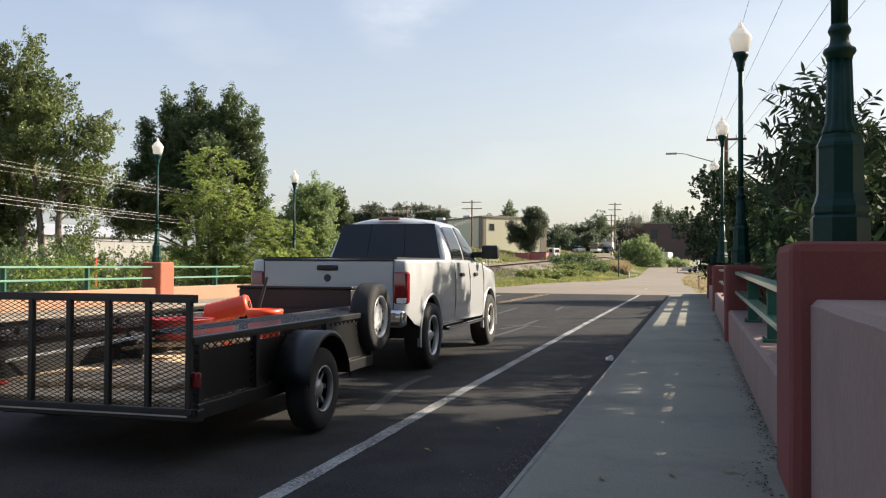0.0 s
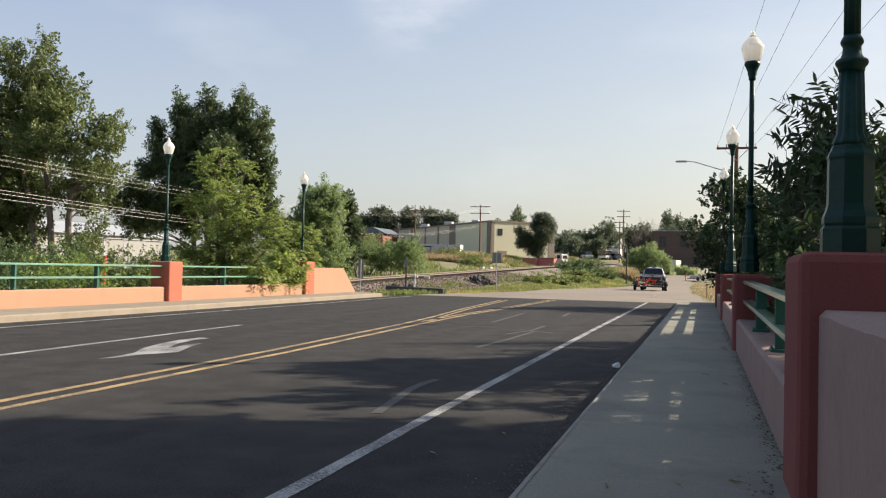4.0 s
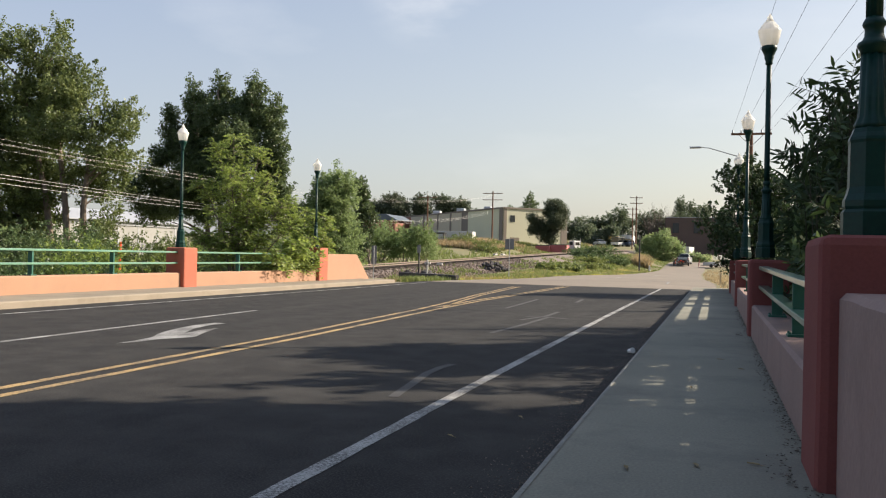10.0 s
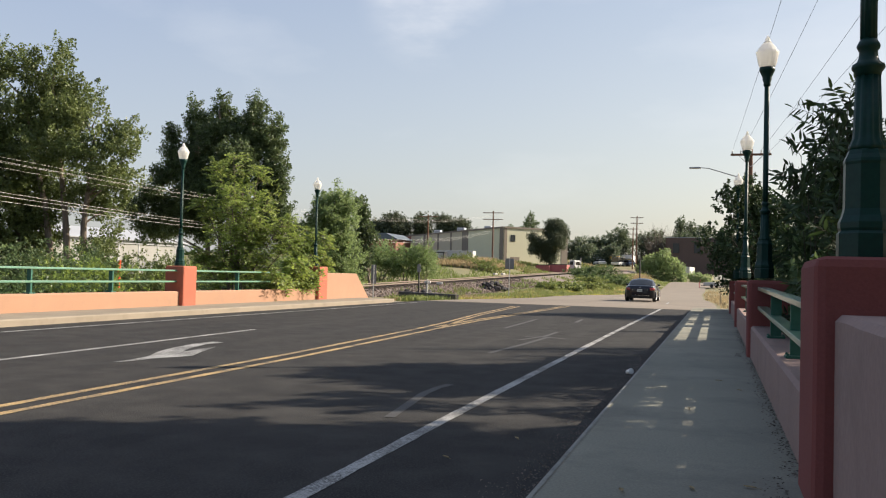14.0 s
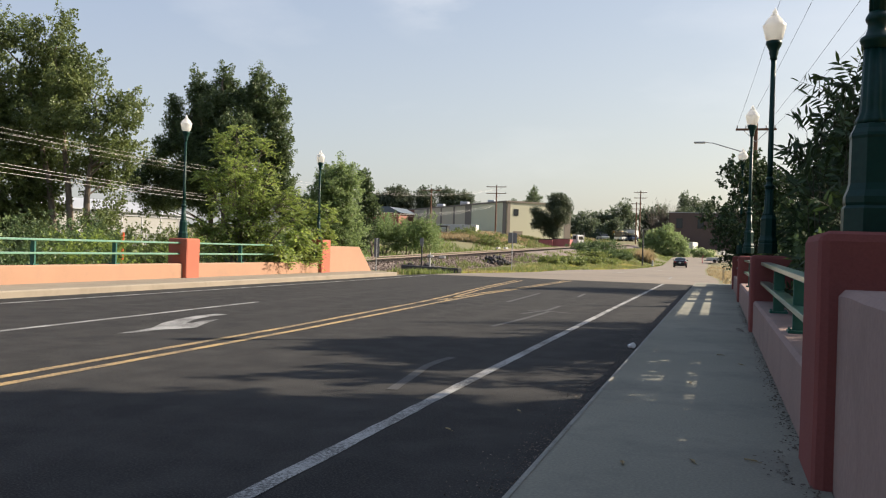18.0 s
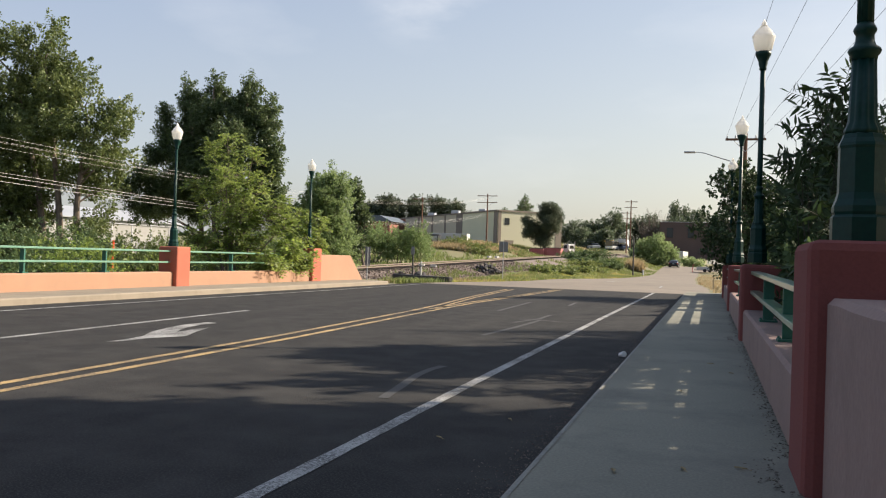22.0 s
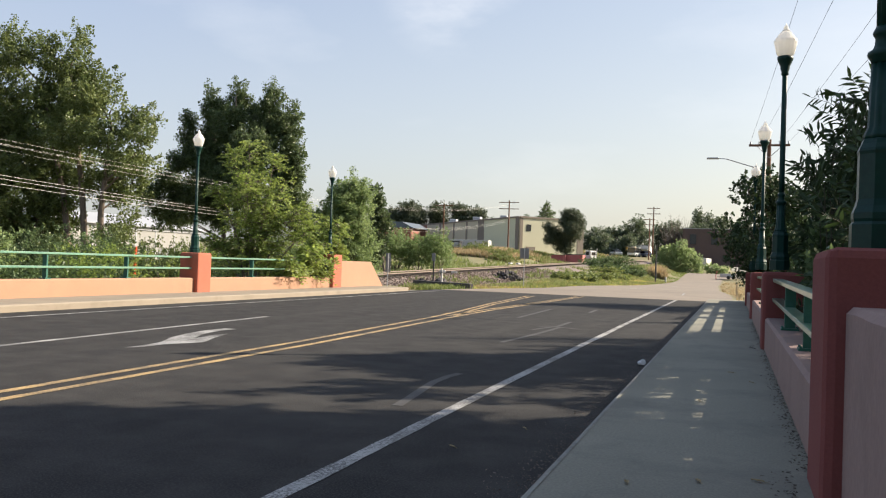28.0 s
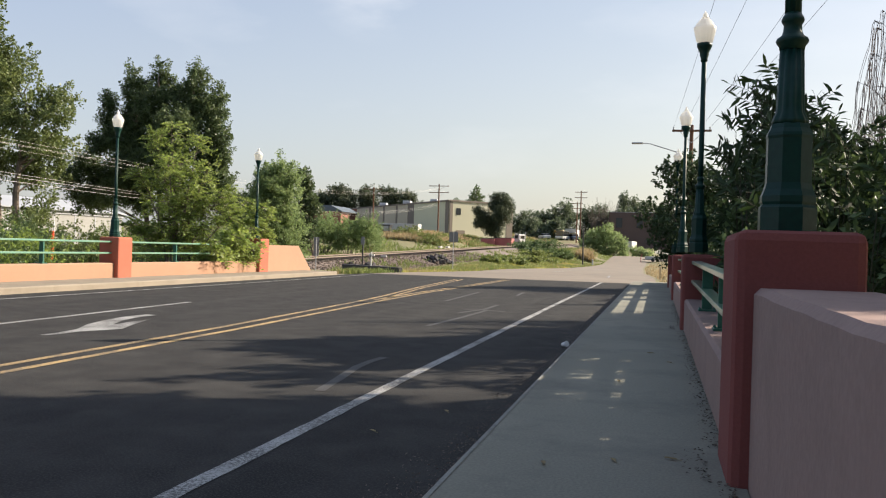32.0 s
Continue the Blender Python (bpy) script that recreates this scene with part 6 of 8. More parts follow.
def simple_car(x, y, z, ang, paint, label, van=False):
    e = empty("parked_van" if van else "parked_car", pose(x, y, z, 0, 0, ang), label=label, category="van" if van else "car", group="parked vehicles")
    L, W, H = (5.2, 1.95, 2.1) if van else (4.5, 1.8, 1.45)
    o = [(-L / 2, 0.35), (-L / 2, 0.85), (-L / 2 + 0.1, 0.95), (L / 2 - 1.3, 0.98), (L / 2 - 0.1, 0.8), (L / 2, 0.55), (L / 2 - 0.05, 0.3)]
    part("body", prism(o, "x", -W / 2, W / 2, 0.06), paint, e)
    if van:
        c = [(-L / 2 + 0.03, 0.9), (-L / 2 + 0.08, H), (L / 2 - 1.7, H), (L / 2 - 0.9, 0.95)]
    else:
        c = [(-L / 2 + 0.5, 0.92), (-L / 2 + 1.0, H), (L / 2 - 2.0, H), (L / 2 - 1.2, 0.95)]
    part("cabin", prism(c, "x", -W / 2 + 0.12, W / 2 - 0.12, 0.05), M["car_glass"], e)
    part("roof", box(0, (c[1][0] + c[2][0]) / 2, H + 0.01, W - 0.3, c[2][0] - c[1][0], 0.05, 0.02), paint, e)
    for s in (1, -1):
        for yy in (-L / 2 + 0.85, L / 2 - 0.9):
            part("wheel", lathe([(0.12, -0.1), (0.3, -0.11), (0.33, 0), (0.3, 0.11), (0.12, 0.1)], 14, "x", (s * (W / 2 - 0.08), yy, 0.33)), M["rubber"], e)
    return e


simple_car(-26.4, 208, ground_z(-26.4, 208), 25, M["paint_white"], "small white parked car in the distant yard")
simple_car(-21.5, 206, ground_z(-21.5, 206), -20, M["paint_white"], "white parked van in the distant yard", True)
simple_car(-19.6, 207, ground_z(-19.6, 207), 30, M["paint_blue"], "dark blue parked car in the distant yard")
yv = empty("yellow_container", pose(-23.4, 211.5, ground_z(-23.4, 211.5) + 0.4), label="yellow storage container in the distant yard", category="container")
part("box", box(0, 0, 1.3, 2.5, 2.0, 1.3, 0.05), M["paint_yellow"], yv)
part("lid", box(0, 0, 2.0, 2.6, 2.1, 0.1), M["white_wall"], yv)
wb = quad_building("yard_office", [(-28.5, 214), (-19.5, 214), (-19.5, 222), (-28.5, 222)], 3.9, 7.0, M["white_wall"], M["roof_grey"], "low white yard office in the distance")
part("awning", box(-24, 213, 6.2, 9.0, 2.0, 0.15), M["roof_grey"], wb)
db = quad_building("dark_brick_building", [(-13, 240), (12, 240), (12, 256), (-13, 256)], 3.0, 12.6, M["dark_brick"], M["roof_grey"], "dark red brick building beyond the bend")
for k in range(4):
    part("window", box(-10.4 + k * 5.4, 239.8, 9.8, 1.6, 0.15, 2.6), M["window_dark"], db)
rv = empty("caravan", pose(-6.0, 188, 1.7, 0, 0, -10), label="white caravan parked by the bend", category="caravan")
part("body", box(0, 0, 1.35, 2.3, 5.0, 2.1, 0.12, seg=3), M["white_wall"], rv)
part("window", box(-0.3, -2.51, 1.65, 1.0, 0.04, 0.6), M["window_dark"], rv)
part("window", box(-1.16, 0.2, 1.65, 0.04, 1.4, 0.6), M["window_dark"], rv)
for s in (1, -1):
    part("wheel", lathe([(0.12, -0.1), (0.33, -0.11), (0.35, 0), (0.33, 0.11), (0.12, 0.1)], 14, "x", (s * 1.05, 0, 0.2)), M["rubber"], rv)
st = empty("lorry_cab", pose(-24.0, 154, ground_z(-24.0, 154) + 0.1, 0, 0, 60), label="white lorry cab parked beside the red containers", category="lorry")
part("cab", prism([(-0.75, 0.75), (-0.75, 2.35), (-0.55, 2.5), (0.25, 2.5), (0.65, 1.75), (0.7, 0.75)], "x", -0.85, 0.85, 0.06), M["white_wall"], st)
part("bonnet", prism([(0.7, 0.75), (0.68, 1.6), (1.7, 1.45), (1.85, 1.3), (1.85, 0.75)], "x", -0.7, 0.7, 0.06), M["white_wall"], st)
part("windscreen", box(0, 0.48, 2.10, 1.5, 0.03, 0.66, turn=Matrix.Rotation(radians(28), 3, "X")), M["car_glass"], st)
for s in (1, -1):
    part("side_window", box(s * 0.86, -0.05, 2.0, 0.03, 0.75, 0.6, 0.01), M["car_glass"], st)
    part("fender", lathe([(0.5, -0.16), (0.62, -0.16), (0.62, 0.16), (0.5, 0.16)], 20, "x", (s * 0.85, 1.3, 0.55)), M["dark_metal"], st)
    part("mirror", box(s * 1.08, 0.5, 1.95, 0.1, 0.08, 0.45, 0.02), M["dark_metal"], st)
part("rear_window", box(0, -0.76, 1.95, 1.1, 0.03, 0.55, 0.01), M["car_glass"], st)
part("grille", box(0, 1.86, 1.05, 0.95, 0.04, 0.45, 0.01), M["dark_metal"], st)
part("exhaust_stack", tube([(0.6, -0.95, 0.7), (0.6, -0.95, 2.9)], 0.07, 10), M["steel"], st)
part("chassis", box(0, -1.2, 0.7, 1.0, 3.4, 0.25), M["dark_metal"], st)
for s in (1, -1):
    for yy in (1.6, -1.6):
        part("wheel", lathe([(0.15, -0.14), (0.48, -0.15), (0.5, 0), (0.48, 0.15), (0.15, 0.14)], 16, "x", (s * 0.95, yy, 0.4)), M["rubber"], st)
wt = empty("utility_cart", pose(-0.6, 146, 0.24, 0, 0, 60), label="small white flat cart parked on the verge", category="cart")
part("deck", box(0, 0, 0.62, 1.5, 2.6, 0.5, 0.05), M["white_wall"], wt)
part("frame", box(0, 0.2, 0.34, 1.2, 3.2, 0.08), M["dark_metal"], wt)
for s in (1, -1):
    part("wheel", lathe([(0.1, -0.08), (0.27, -0.09), (0.29, 0), (0.27, 0.09), (0.1, 0.08)], 14, "x", (s * 0.75, -0.2, 0.29)), M["rubber"], wt)
bp = part("bent_post", tube([(-2.6, 145, -0.2), (-2.7, 145, 0.8), (-2.5, 145, 1.5)], 0.06, 8), M["faded_red"])
tagged(bp, "faded red barrier post leaning beside the cart", "post")
for x, y in ((0.1, 50), (0.9, 52), (1.6, 50.5)):
    tagged(part("wooden_stake", box(x, y, 0.0, 0.08, 0.08, 1.3), M["plank"]), "short wooden stake in the dry grass", "stake", "wooden stakes")


# ---- grasses ----
def blades(name, spots, size, material, label, seed):
    """Upright tufts of grass at (x, y, z, height)."""
    rg = np.random.default_rng(seed)
    p = np.array(spots)
    n = len(p)
    lean = rg.normal(size=(n, 2)) * 0.35
    h = p[:, 3:4]
    tip = p[:, :3] + np.concatenate([lean * h, h], 1)
    sd = np.concatenate([rg.normal(size=(n, 2)), np.zeros((n, 1))], 1)
    sd /= np.linalg.norm(sd, axis=1)[:, None]
    vs = np.stack([p[:, :3] - sd * size, p[:, :3] + sd * size, tip], 1).reshape(-1, 3)
    fs = np.arange(3 * n).reshape(-1, 3)
    ob = sheet(name, vs, fs, material)
    return tagged(ob, label, "grass", kind="stuff")


def verge_spots(n, x0, x1, y0, y1, h0, h1, seed, test=None):
    rg = random.Random(seed)
    out = []
    while len(out) < n:
        x, y = rg.uniform(x0, x1), y0 + (y1 - y0) * rg.random() ** 1.3
        if road_left(y) - 0.2 < x < road_right(y) + 0.2:
            continue
        if noise.noise(Vector((x * 0.25, y * 0.12, seed))) < -0.15 or (test and not test(x, y)):
            continue
        out.append((x, y, ground_z(x, y) - 0.03, rg.uniform(h0, h1)))
    return out


off_track = lambda x, y: x > track_x(y) + 5.6
blades("verge_grass", verge_spots(9000, -30, -8, 100, 200, 0.12, 0.28, 9, off_track), 0.07, M["weed"], "green weeds between the road and the track", 9)
blades("verge_grass", verge_spots(22000, -22, -7, 39.5, 130, 0.10, 0.34, 1, off_track), 0.035, M["weed"], "green and yellow grass along the road verge", 1)
M["yellow_grass"] = leaf_mat("yellow_grass", (0.350, 0.335, 0.085), (0.270, 0.290, 0.070), 0.35, 0.8)
blades("yellow_grass", verge_spots(16000, -16, -7, 44, 125, 0.06, 0.22, 21, lambda x, y: x > road_left(y) - 4.2), 0.035, M["yellow_grass"], "low yellow-green grass beside the road edge", 21)
blades("dry_grass", verge_spots(7000, -22, -7, 39, 130, 0.08, 0.3, 2, off_track), 0.03, M["dry_grass"], "straw coloured grass along the road verge", 2)
blades("dry_grass", verge_spots(14000, -2, 9, 39, 140, 0.05, 0.25, 3), 0.03, M["dry_grass"], "dry yellow grass beside the right verge", 3)
blades("dry_grass", verge_spots(6000, -42, -31, 122, 146, 0.4, 1.0, 4), 0.13, M["dry_grass"], "tall dry grass on the slope below the building", 4)
blades("dry_grass", verge_spots(2200, -12.0, -9.9, 137, 147, 0.6, 1.9, 6), 0.09, M["dry_grass"], "tall golden grass beside the bush", 6)
blades("verge_grass", verge_spots(14000, -60, -24, 62, 135, 0.2, 0.6, 5, lambda x, y: x < track_x(y) - 3.2), 0.08, M["weed"], "green weeds beyond the railway", 5)

blades("verge_grass", verge_spots(9000, -36, -12, 136, 206, 0.25, 0.7, 12, lambda x, y: abs(x - track_x(y)) > 4), 0.12, M["weed"], "weeds and grass on the far yard", 12)
blades("dry_grass", verge_spots(5000, -40, -12, 136, 206, 0.2, 0.6, 13, lambda x, y: abs(x - track_x(y)) > 4), 0.12, M["dry_grass"], "dry grass on the far yard", 13)


ballast_spots = []
weed_rg = random.Random(61)
while len(ballast_spots) < 3000:
    y = 40 + 90 * weed_rg.random() ** 1.2
    dx = 1.9 + 3.4 * weed_rg.random() ** 0.6
    if noise.noise(Vector((dx * 0.9, y * 0.22, 4.0))) > 0.02:
        ballast_spots.append((track_x(y) + dx, y, track_z(y) - 0.2 - 0.80 * max(0, dx - 1.9) / 3.1, weed_rg.uniform(0.1, 0.38)))
blades("ballast_weeds", ballast_spots, 0.045, M["weed"], "thin green weeds growing through the ballast", 14)


# ---- small things on the bridge ----
for k, pts in enumerate([[(-3.66, 14.2), (-3.55, 16.2), (-3.5, 18.6)], [(-3.85, 17.4), (-3.6, 18.8), (-3.62, 20.4)], [(-3.95, 18.4), (-3.5, 18.5), (-3.05, 18.2)], [(-2.85, 7.5), (-2.97, 8.4), (-3.07, 9.1), (-3.08, 9.6), (-3.04, 9.95)], [(-5.0, 21), (-5.1, 23.5), (-5.2, 26)], [(-3.9, 25), (-4.0, 27)]]):
    tagged(strip("scuff_mark", pts, 0.10, M["asphalt_scuff"], 0.003 + 0.0006 * k), "pale scuff where old paint was ground off", "road marking", kind="structure")
cup = empty("paper_cup", pose(-1.23, 12.2, 0.034, 78, 0, 40), label="crushed white paper cup lying in the gutter", category="litter")
part("cup", lathe([(0.027, -0.042), (0.036, 0.042), (0.038, 0.045), (0.034, 0.045), (0.025, -0.036)], 16), M["paper"], cup, smooth=True)
part("lid", lathe([(0.040, 0.042), (0.040, 0.054), (0.03, 0.057)], 16), M["paper"], cup)
rg = random.Random(8)
bm = bmesh.new()
for _ in range(3200):
    y = 1.5 + 20 * rg.random() ** 1.6
    if rg.random() < 0.6:
        p = Vector((0.36 - abs(rg.gauss(0, 0.05)) - 0.005, y, 0.156))
        if any(abs(y - q) < 0.36 for q in PIL_R):
            p.x -= 0.12
    else:
        p = Vector((-1.05 - abs(rg.gauss(0, 0.12)), y, 0.006))
    s = rg.uniform(0.004, 0.014)
    a = rg.uniform(0, 6.28)
    vs = [bm.verts.new(p + Vector((math.cos(a + t) * s, math.sin(a + t) * s * rg.uniform(0.4, 1), rg.uniform(0, 0.008)))) for t in (0, 1.7, 3.1, 4.6)]
    bm.faces.new(vs)
grit = bmesh.new()
for _ in range(5200):
    y = 2.5 + 24 * rg.random() ** 1.7
    p = Vector((-1.05 - abs(rg.gauss(0, 0.16)) - 0.02, y, 0.003))
    s = rg.uniform(0.003, 0.011)
    vs = [grit.verts.new(p + Vector((rg.uniform(-1, 1), rg.uniform(-1, 1), rg.uniform(-0.2, 1))) * s) for _ in range(4)]
    for f in ((0, 1, 2), (0, 2, 3), (0, 3, 1), (1, 3, 2)):
        grit.faces.new([vs[i] for i in f])
tagged(part("gutter_grit", grit, M["gravel"]), "loose grit and small stones in the gutter", "grit", kind="stuff")
tagged(part("leaf_litter", bm, M["litter"]), "dry leaf litter and grit along the kerb and wall", "litter", kind="stuff")
for k, (x, y, a) in enumerate([(-0.25, 5.2, 20), (0.05, 5.35, 70), (-0.6, 5.0, 10), (0.1, 9.8, 40), (-0.1, 10.6, 80), (-0.35, 8.2, 0), (-1.6, 7.0, 30), (-1.9, 6.1, 50)]):
    z = 0.152 if x > -1 else 0.002
    lf = empty("dry_leaf", pose(x, y, z, 0, 0, a), label="pale dry leaf lying on the pavement", category="leaf", group="fallen leaves")
    bm = bmesh.new()
    g = [[bm.verts.new((u * 0.014 * math.sin(math.pi * (v + 0.08) / 1.16), -0.035 + 0.07 * v, 0.006 + 0.006 * abs(u))) for u in (-1, 0, 1)] for v in (0, 0.25, 0.5, 0.75, 1)]
    for p, q in zip(g, g[1:]):
        for j in range(2):
            bm.faces.new((p[j], p[j + 1], q[j + 1], q[j]))
    part("blade", bm, M["dry_grass"], lf)
    part("stalk", tube([(0, -0.035, 0.006), (0.004, -0.06, 0.004)], 0.0012, 4), M["dry_grass"], lf)


# ---- vehicles ----
def interp(table, y):
    return float(np.interp(y, [p[0] for p in table], [p[1] for p in table]))


def body_loft(w, low, belt, deck, arches, ys, shoulder=0.90, tuck=0.95):
    """A car's lower body: half sections along y, mirrored; the lower edge rises over the wheels."""
    st = set(ys)
    for ya, za, ra in arches:
        for k in range(0, 13):
            st.add(round(ya + ra * math.cos(math.pi * k / 12), 4))
        st.add(ya - ra - 0.004)
        st.add(ya + ra + 0.004)
    st = sorted(st)
    bm = bmesh.new()
    rows = []
    for y in st:
        W, L, B, D = interp(w, y), interp(low, y), interp(belt, y), interp(deck, y)
        for ya, za, ra in arches:
            if abs(y - ya) < ra:
                L = max(L, za + math.sqrt(max(0, ra * ra - (y - ya) ** 2)))
        L = min(L, B - 0.06)
        h = B - L
        half = [(W * tuck, L), (W * 0.985, L + 0.12 * h), (W, L + 0.4 * h), (W * 0.995, L + 0.7 * h), (W * 0.975, B - 0.03), (W * shoulder, B + 0.25 * (D - B)), (W * 0.72, B + 0.72 * (D - B)), (W * 0.36, D - 0.004), (0, D)]
        rows.append([bm.verts.new((x, y, z)) for x, z in half] + [bm.verts.new((-x, y, z)) for x, z in half[-2::-1]])
    for a, b in zip(rows, rows[1:]):
        for k in range(len(a) - 1):
            bm.faces.new((a[k], a[k + 1], b[k + 1], b[k]))
    bm.faces.new(rows[0][::-1])
    bm.faces.new(rows[-1])
    bmesh.ops.recalc_face_normals(bm, faces=bm.faces)
    return bm


class Cabin:
    """A greenhouse as a surface: side(y, t) from belt to roof, top(y, u) across the roof."""

    def __init__(self, roof, wb, wr, zb, drop=0.07):
        self.roof, self.wb, self.wr, self.zb, self.drop = roof, wb, wr, zb, drop

    def side(self, y, t, off=0.0):
        zr = interp(self.roof, y)
        zb = interp(self.zb, y)
        zt = max(zb, zr - self.drop)
        x = interp(self.wb, y) * (1 - t) + interp(self.wr, y) * t + 0.03 * math.sin(math.pi * t)
        return (x + off, y, zb + (zt - zb) * t + off * 0.3)

    def top(self, y, u, off=0.0):
        zr = interp(self.roof, y)
        zt = max(interp(self.zb, y), zr - self.drop)
        return (u * interp(self.wr, y), y, zr - (zr - zt) * abs(u) ** 2.4 + off)

    def mesh(self, ys, hole=None, screen=None):
        bm = bmesh.new()
        rows = []
        for y in ys:
            s = [self.side(y, t) for t in (0, 0.2, 0.4, 0.6, 0.8)] + [self.top(y, u) for u in (1, 0.9, 0.75, 0.5, 0.25, 0)]
            rows.append([bm.verts.new(p) for p in s] + [bm.verts.new((-p[0], p[1], p[2])) for p in s[-2::-1]])
        n = len(rows[0]) - 1
        for a, b in zip(rows, rows[1:]):
            for k in range(n):
                if hole and min(k, n - 1 - k) in (1, 2, 3) and a[0].co.y >= hole[0] and b[0].co.y <= hole[1]:
                    continue
                if screen and min(k, n - 1 - k) >= 5 and a[0].co.y >= screen[0] and b[0].co.y <= screen[1]:
                    continue
                bm.faces.new((a[k], a[k + 1], b[k + 1], b[k]))
        bm.faces.new(rows[0][::-1])
        bm.faces.new(rows[-1])
        bmesh.ops.recalc_face_normals(bm, faces=bm.faces)
        return bm

    def side_patch(self, y0, y1, lo, hi, sign, off=0.006, n=16, m=5):
        """A pane on the side; lo and hi are functions of y giving t."""
        bm = bmesh.new()
        g = []
        for i in range(n + 1):
            y = y0 + (y1 - y0) * i / n
            a, b = lo(y), max(lo(y) + 0.005, hi(y))
            g.append([bm.verts.new((sign * p[0], p[1], p[2])) for p in (self.side(y, a + (b - a) * j / m, off) for j in range(m + 1))])
        for a, b in zip(g, g[1:]):
            for j in range(m):
                bm.faces.new((a[j], a[j + 1], b[j + 1], b[j]))
        bmesh.ops.recalc_face_normals(bm, faces=bm.faces)
        bmesh.ops.solidify(bm, geom=bm.faces, thickness=0.004)
        return bm

    def top_patch(self, y0, y1, u0, u1, off=0.006, n=12, m=10):
        bm = bmesh.new()
        g = []
        for i in range(n + 1):
            y = y0 + (y1 - y0) * i / n
            g.append([bm.verts.new(self.top(y, u0 + (u1 - u0) * j / m, off)) for j in range(m + 1)])
        for a, b in zip(g, g[1:]):
            for j in range(m):
                bm.faces.new((a[j], a[j + 1], b[j + 1], b[j]))
        bmesh.ops.recalc_face_normals(bm, faces=bm.faces)
        return bm


def wheel(parent, x, y, r, width, rim_r, spokes, side, rim_mat, name="wheel", dish=0.03, deep=0.0):
    """A wheel under its vehicle; its axle lies along x and it turns about that axis."""
    e = new(name)
    e.empty_display_size = 0.1
    e.parent = parent
    e.matrix_basis = pose(x, y, r)
    h = width / 2
    part("tyre", lathe([(rim_r, -h * 0.9), (rim_r + 0.02, -h), (r - 0.03, -h), (r - 0.008, -h * 0.82), (r, -h * 0.55), (r, h * 0.55), (r - 0.008, h * 0.82), (r - 0.03, h), (rim_r + 0.02, h), (rim_r, h * 0.9)], 36, "x", cap=False), M["rubber"], e, smooth=True)
    ring = [(0.985, 0.55), (0.94, 0.6), (0.95, 0.75), (1.01, 0.9), (1.03, 0.97), (0.96, 0.985), (0.91, 0.85), (0.90, 0.5), (0.94, 0.48)]
    part("rim", lathe([(rim_r * q, side * h * z) for q, z in ring + ring[:1]], 36, "x", cap=False), rim_mat, e, smooth=True)
    part("brake_drum", lathe([(0.01, side * h * 0.05), (rim_r * 0.97, side * h * 0.05), (rim_r * 0.97, -side * h * 0.5), (0.01, -side * h * 0.5)], 24, "x"), M["plastic_black"], e)
    for k in range(spokes):
        a = 2 * math.pi * k / spokes
        bm = bmesh.new()
        w0, w1 = rim_r * 0.11, rim_r * 0.075
        s = side * (h * 0.72 - deep)
        pts = [(0.05, w0), (rim_r * 0.5, w1), (rim_r * 0.95, w1 * 1.3)]
        top = [bm.verts.new((s + side * dish * (1 - q / rim_r), q, v)) for q, v in pts] + [bm.verts.new((s + side * dish * (1 - q / rim_r), q, -v)) for q, v in pts[::-1]]
        bot = [bm.verts.new((v.co.x - side * 0.03, v.co.y, v.co.z)) for v in top]
        bm.faces.new(top)
        bm.faces.new(bot[::-1])
        for i in range(len(top)):
            bm.faces.new((top[i], bot[i], bot[(i + 1) % 6], top[(i + 1) % 6]))
        bmesh.ops.recalc_face_normals(bm, faces=bm.faces)
        bmesh.ops.rotate(bm, verts=bm.verts, cent=(0, 0, 0), matrix=Matrix.Rotation(a, 3, "X"))
        part("spoke", bm, rim_mat, e)
    part("hub", lathe([(0.075, side * (h * 0.4 - deep)), (0.075, side * (h * 0.75 - deep)), (0.055, side * (h * 0.95 - deep)), (0.01, side * (h * 0.97 - deep))], 16, "x"), rim_mat, e, smooth=True)
    return e


def arch_lip(ya, za, ra, x, side, wide=0.05, out=0.015):
    bm = bmesh.new()
    g = []
    for k in range(17):
        a = math.radians(-12 + 204 * k / 16)
        c, s = math.cos(a), math.sin(a)
        g.append([bm.verts.new((side * (x + o), ya + q * c, za + q * s)) for q, o in ((ra - 0.01, -0.05), (ra - 0.008, out), (ra + wide * 0.5, out * 1.2), (ra + wide, -0.004))])
    for a, b in zip(g, g[1:]):
        for j in range(3):
            bm.faces.new((a[j], a[j + 1], b[j + 1], b[j]))
    bmesh.ops.recalc_face_normals(bm, faces=bm.faces)
    return bm


def wheel_well(ya, ra, x0, x1, r):
    bm = bmesh.new()
    g = []
    for k in range(13):
        a = math.pi * k / 12
        g.append([bm.verts.new((x, ya + ra * math.cos(a), r + ra * math.sin(a))) for x in (x0, x1)])
    for a, b in zip(g, g[1:]):
        bm.faces.new((a[0], a[1], b[1], b[0]))
    bm.faces.new([row[0] for row in g])
    return bm


def plate_part(parent, x, y, z, w=0.30, h=0.15):
    p = part("number_plate", box(x, y, z, w, 0.012, h, 0.004), M["plate"], parent, "white number plate with unreadable dark bars")
    for k in range(6):
        part("bar", box(x - w * 0.33 + k * w * 0.132, y - 0.008, z - 0.01, w * 0.06, 0.004, h * 0.36), M["plate_bar"], p)


SHORT = 0.93        # the coupe's length and wheelbase are shortened to fit the camera's view


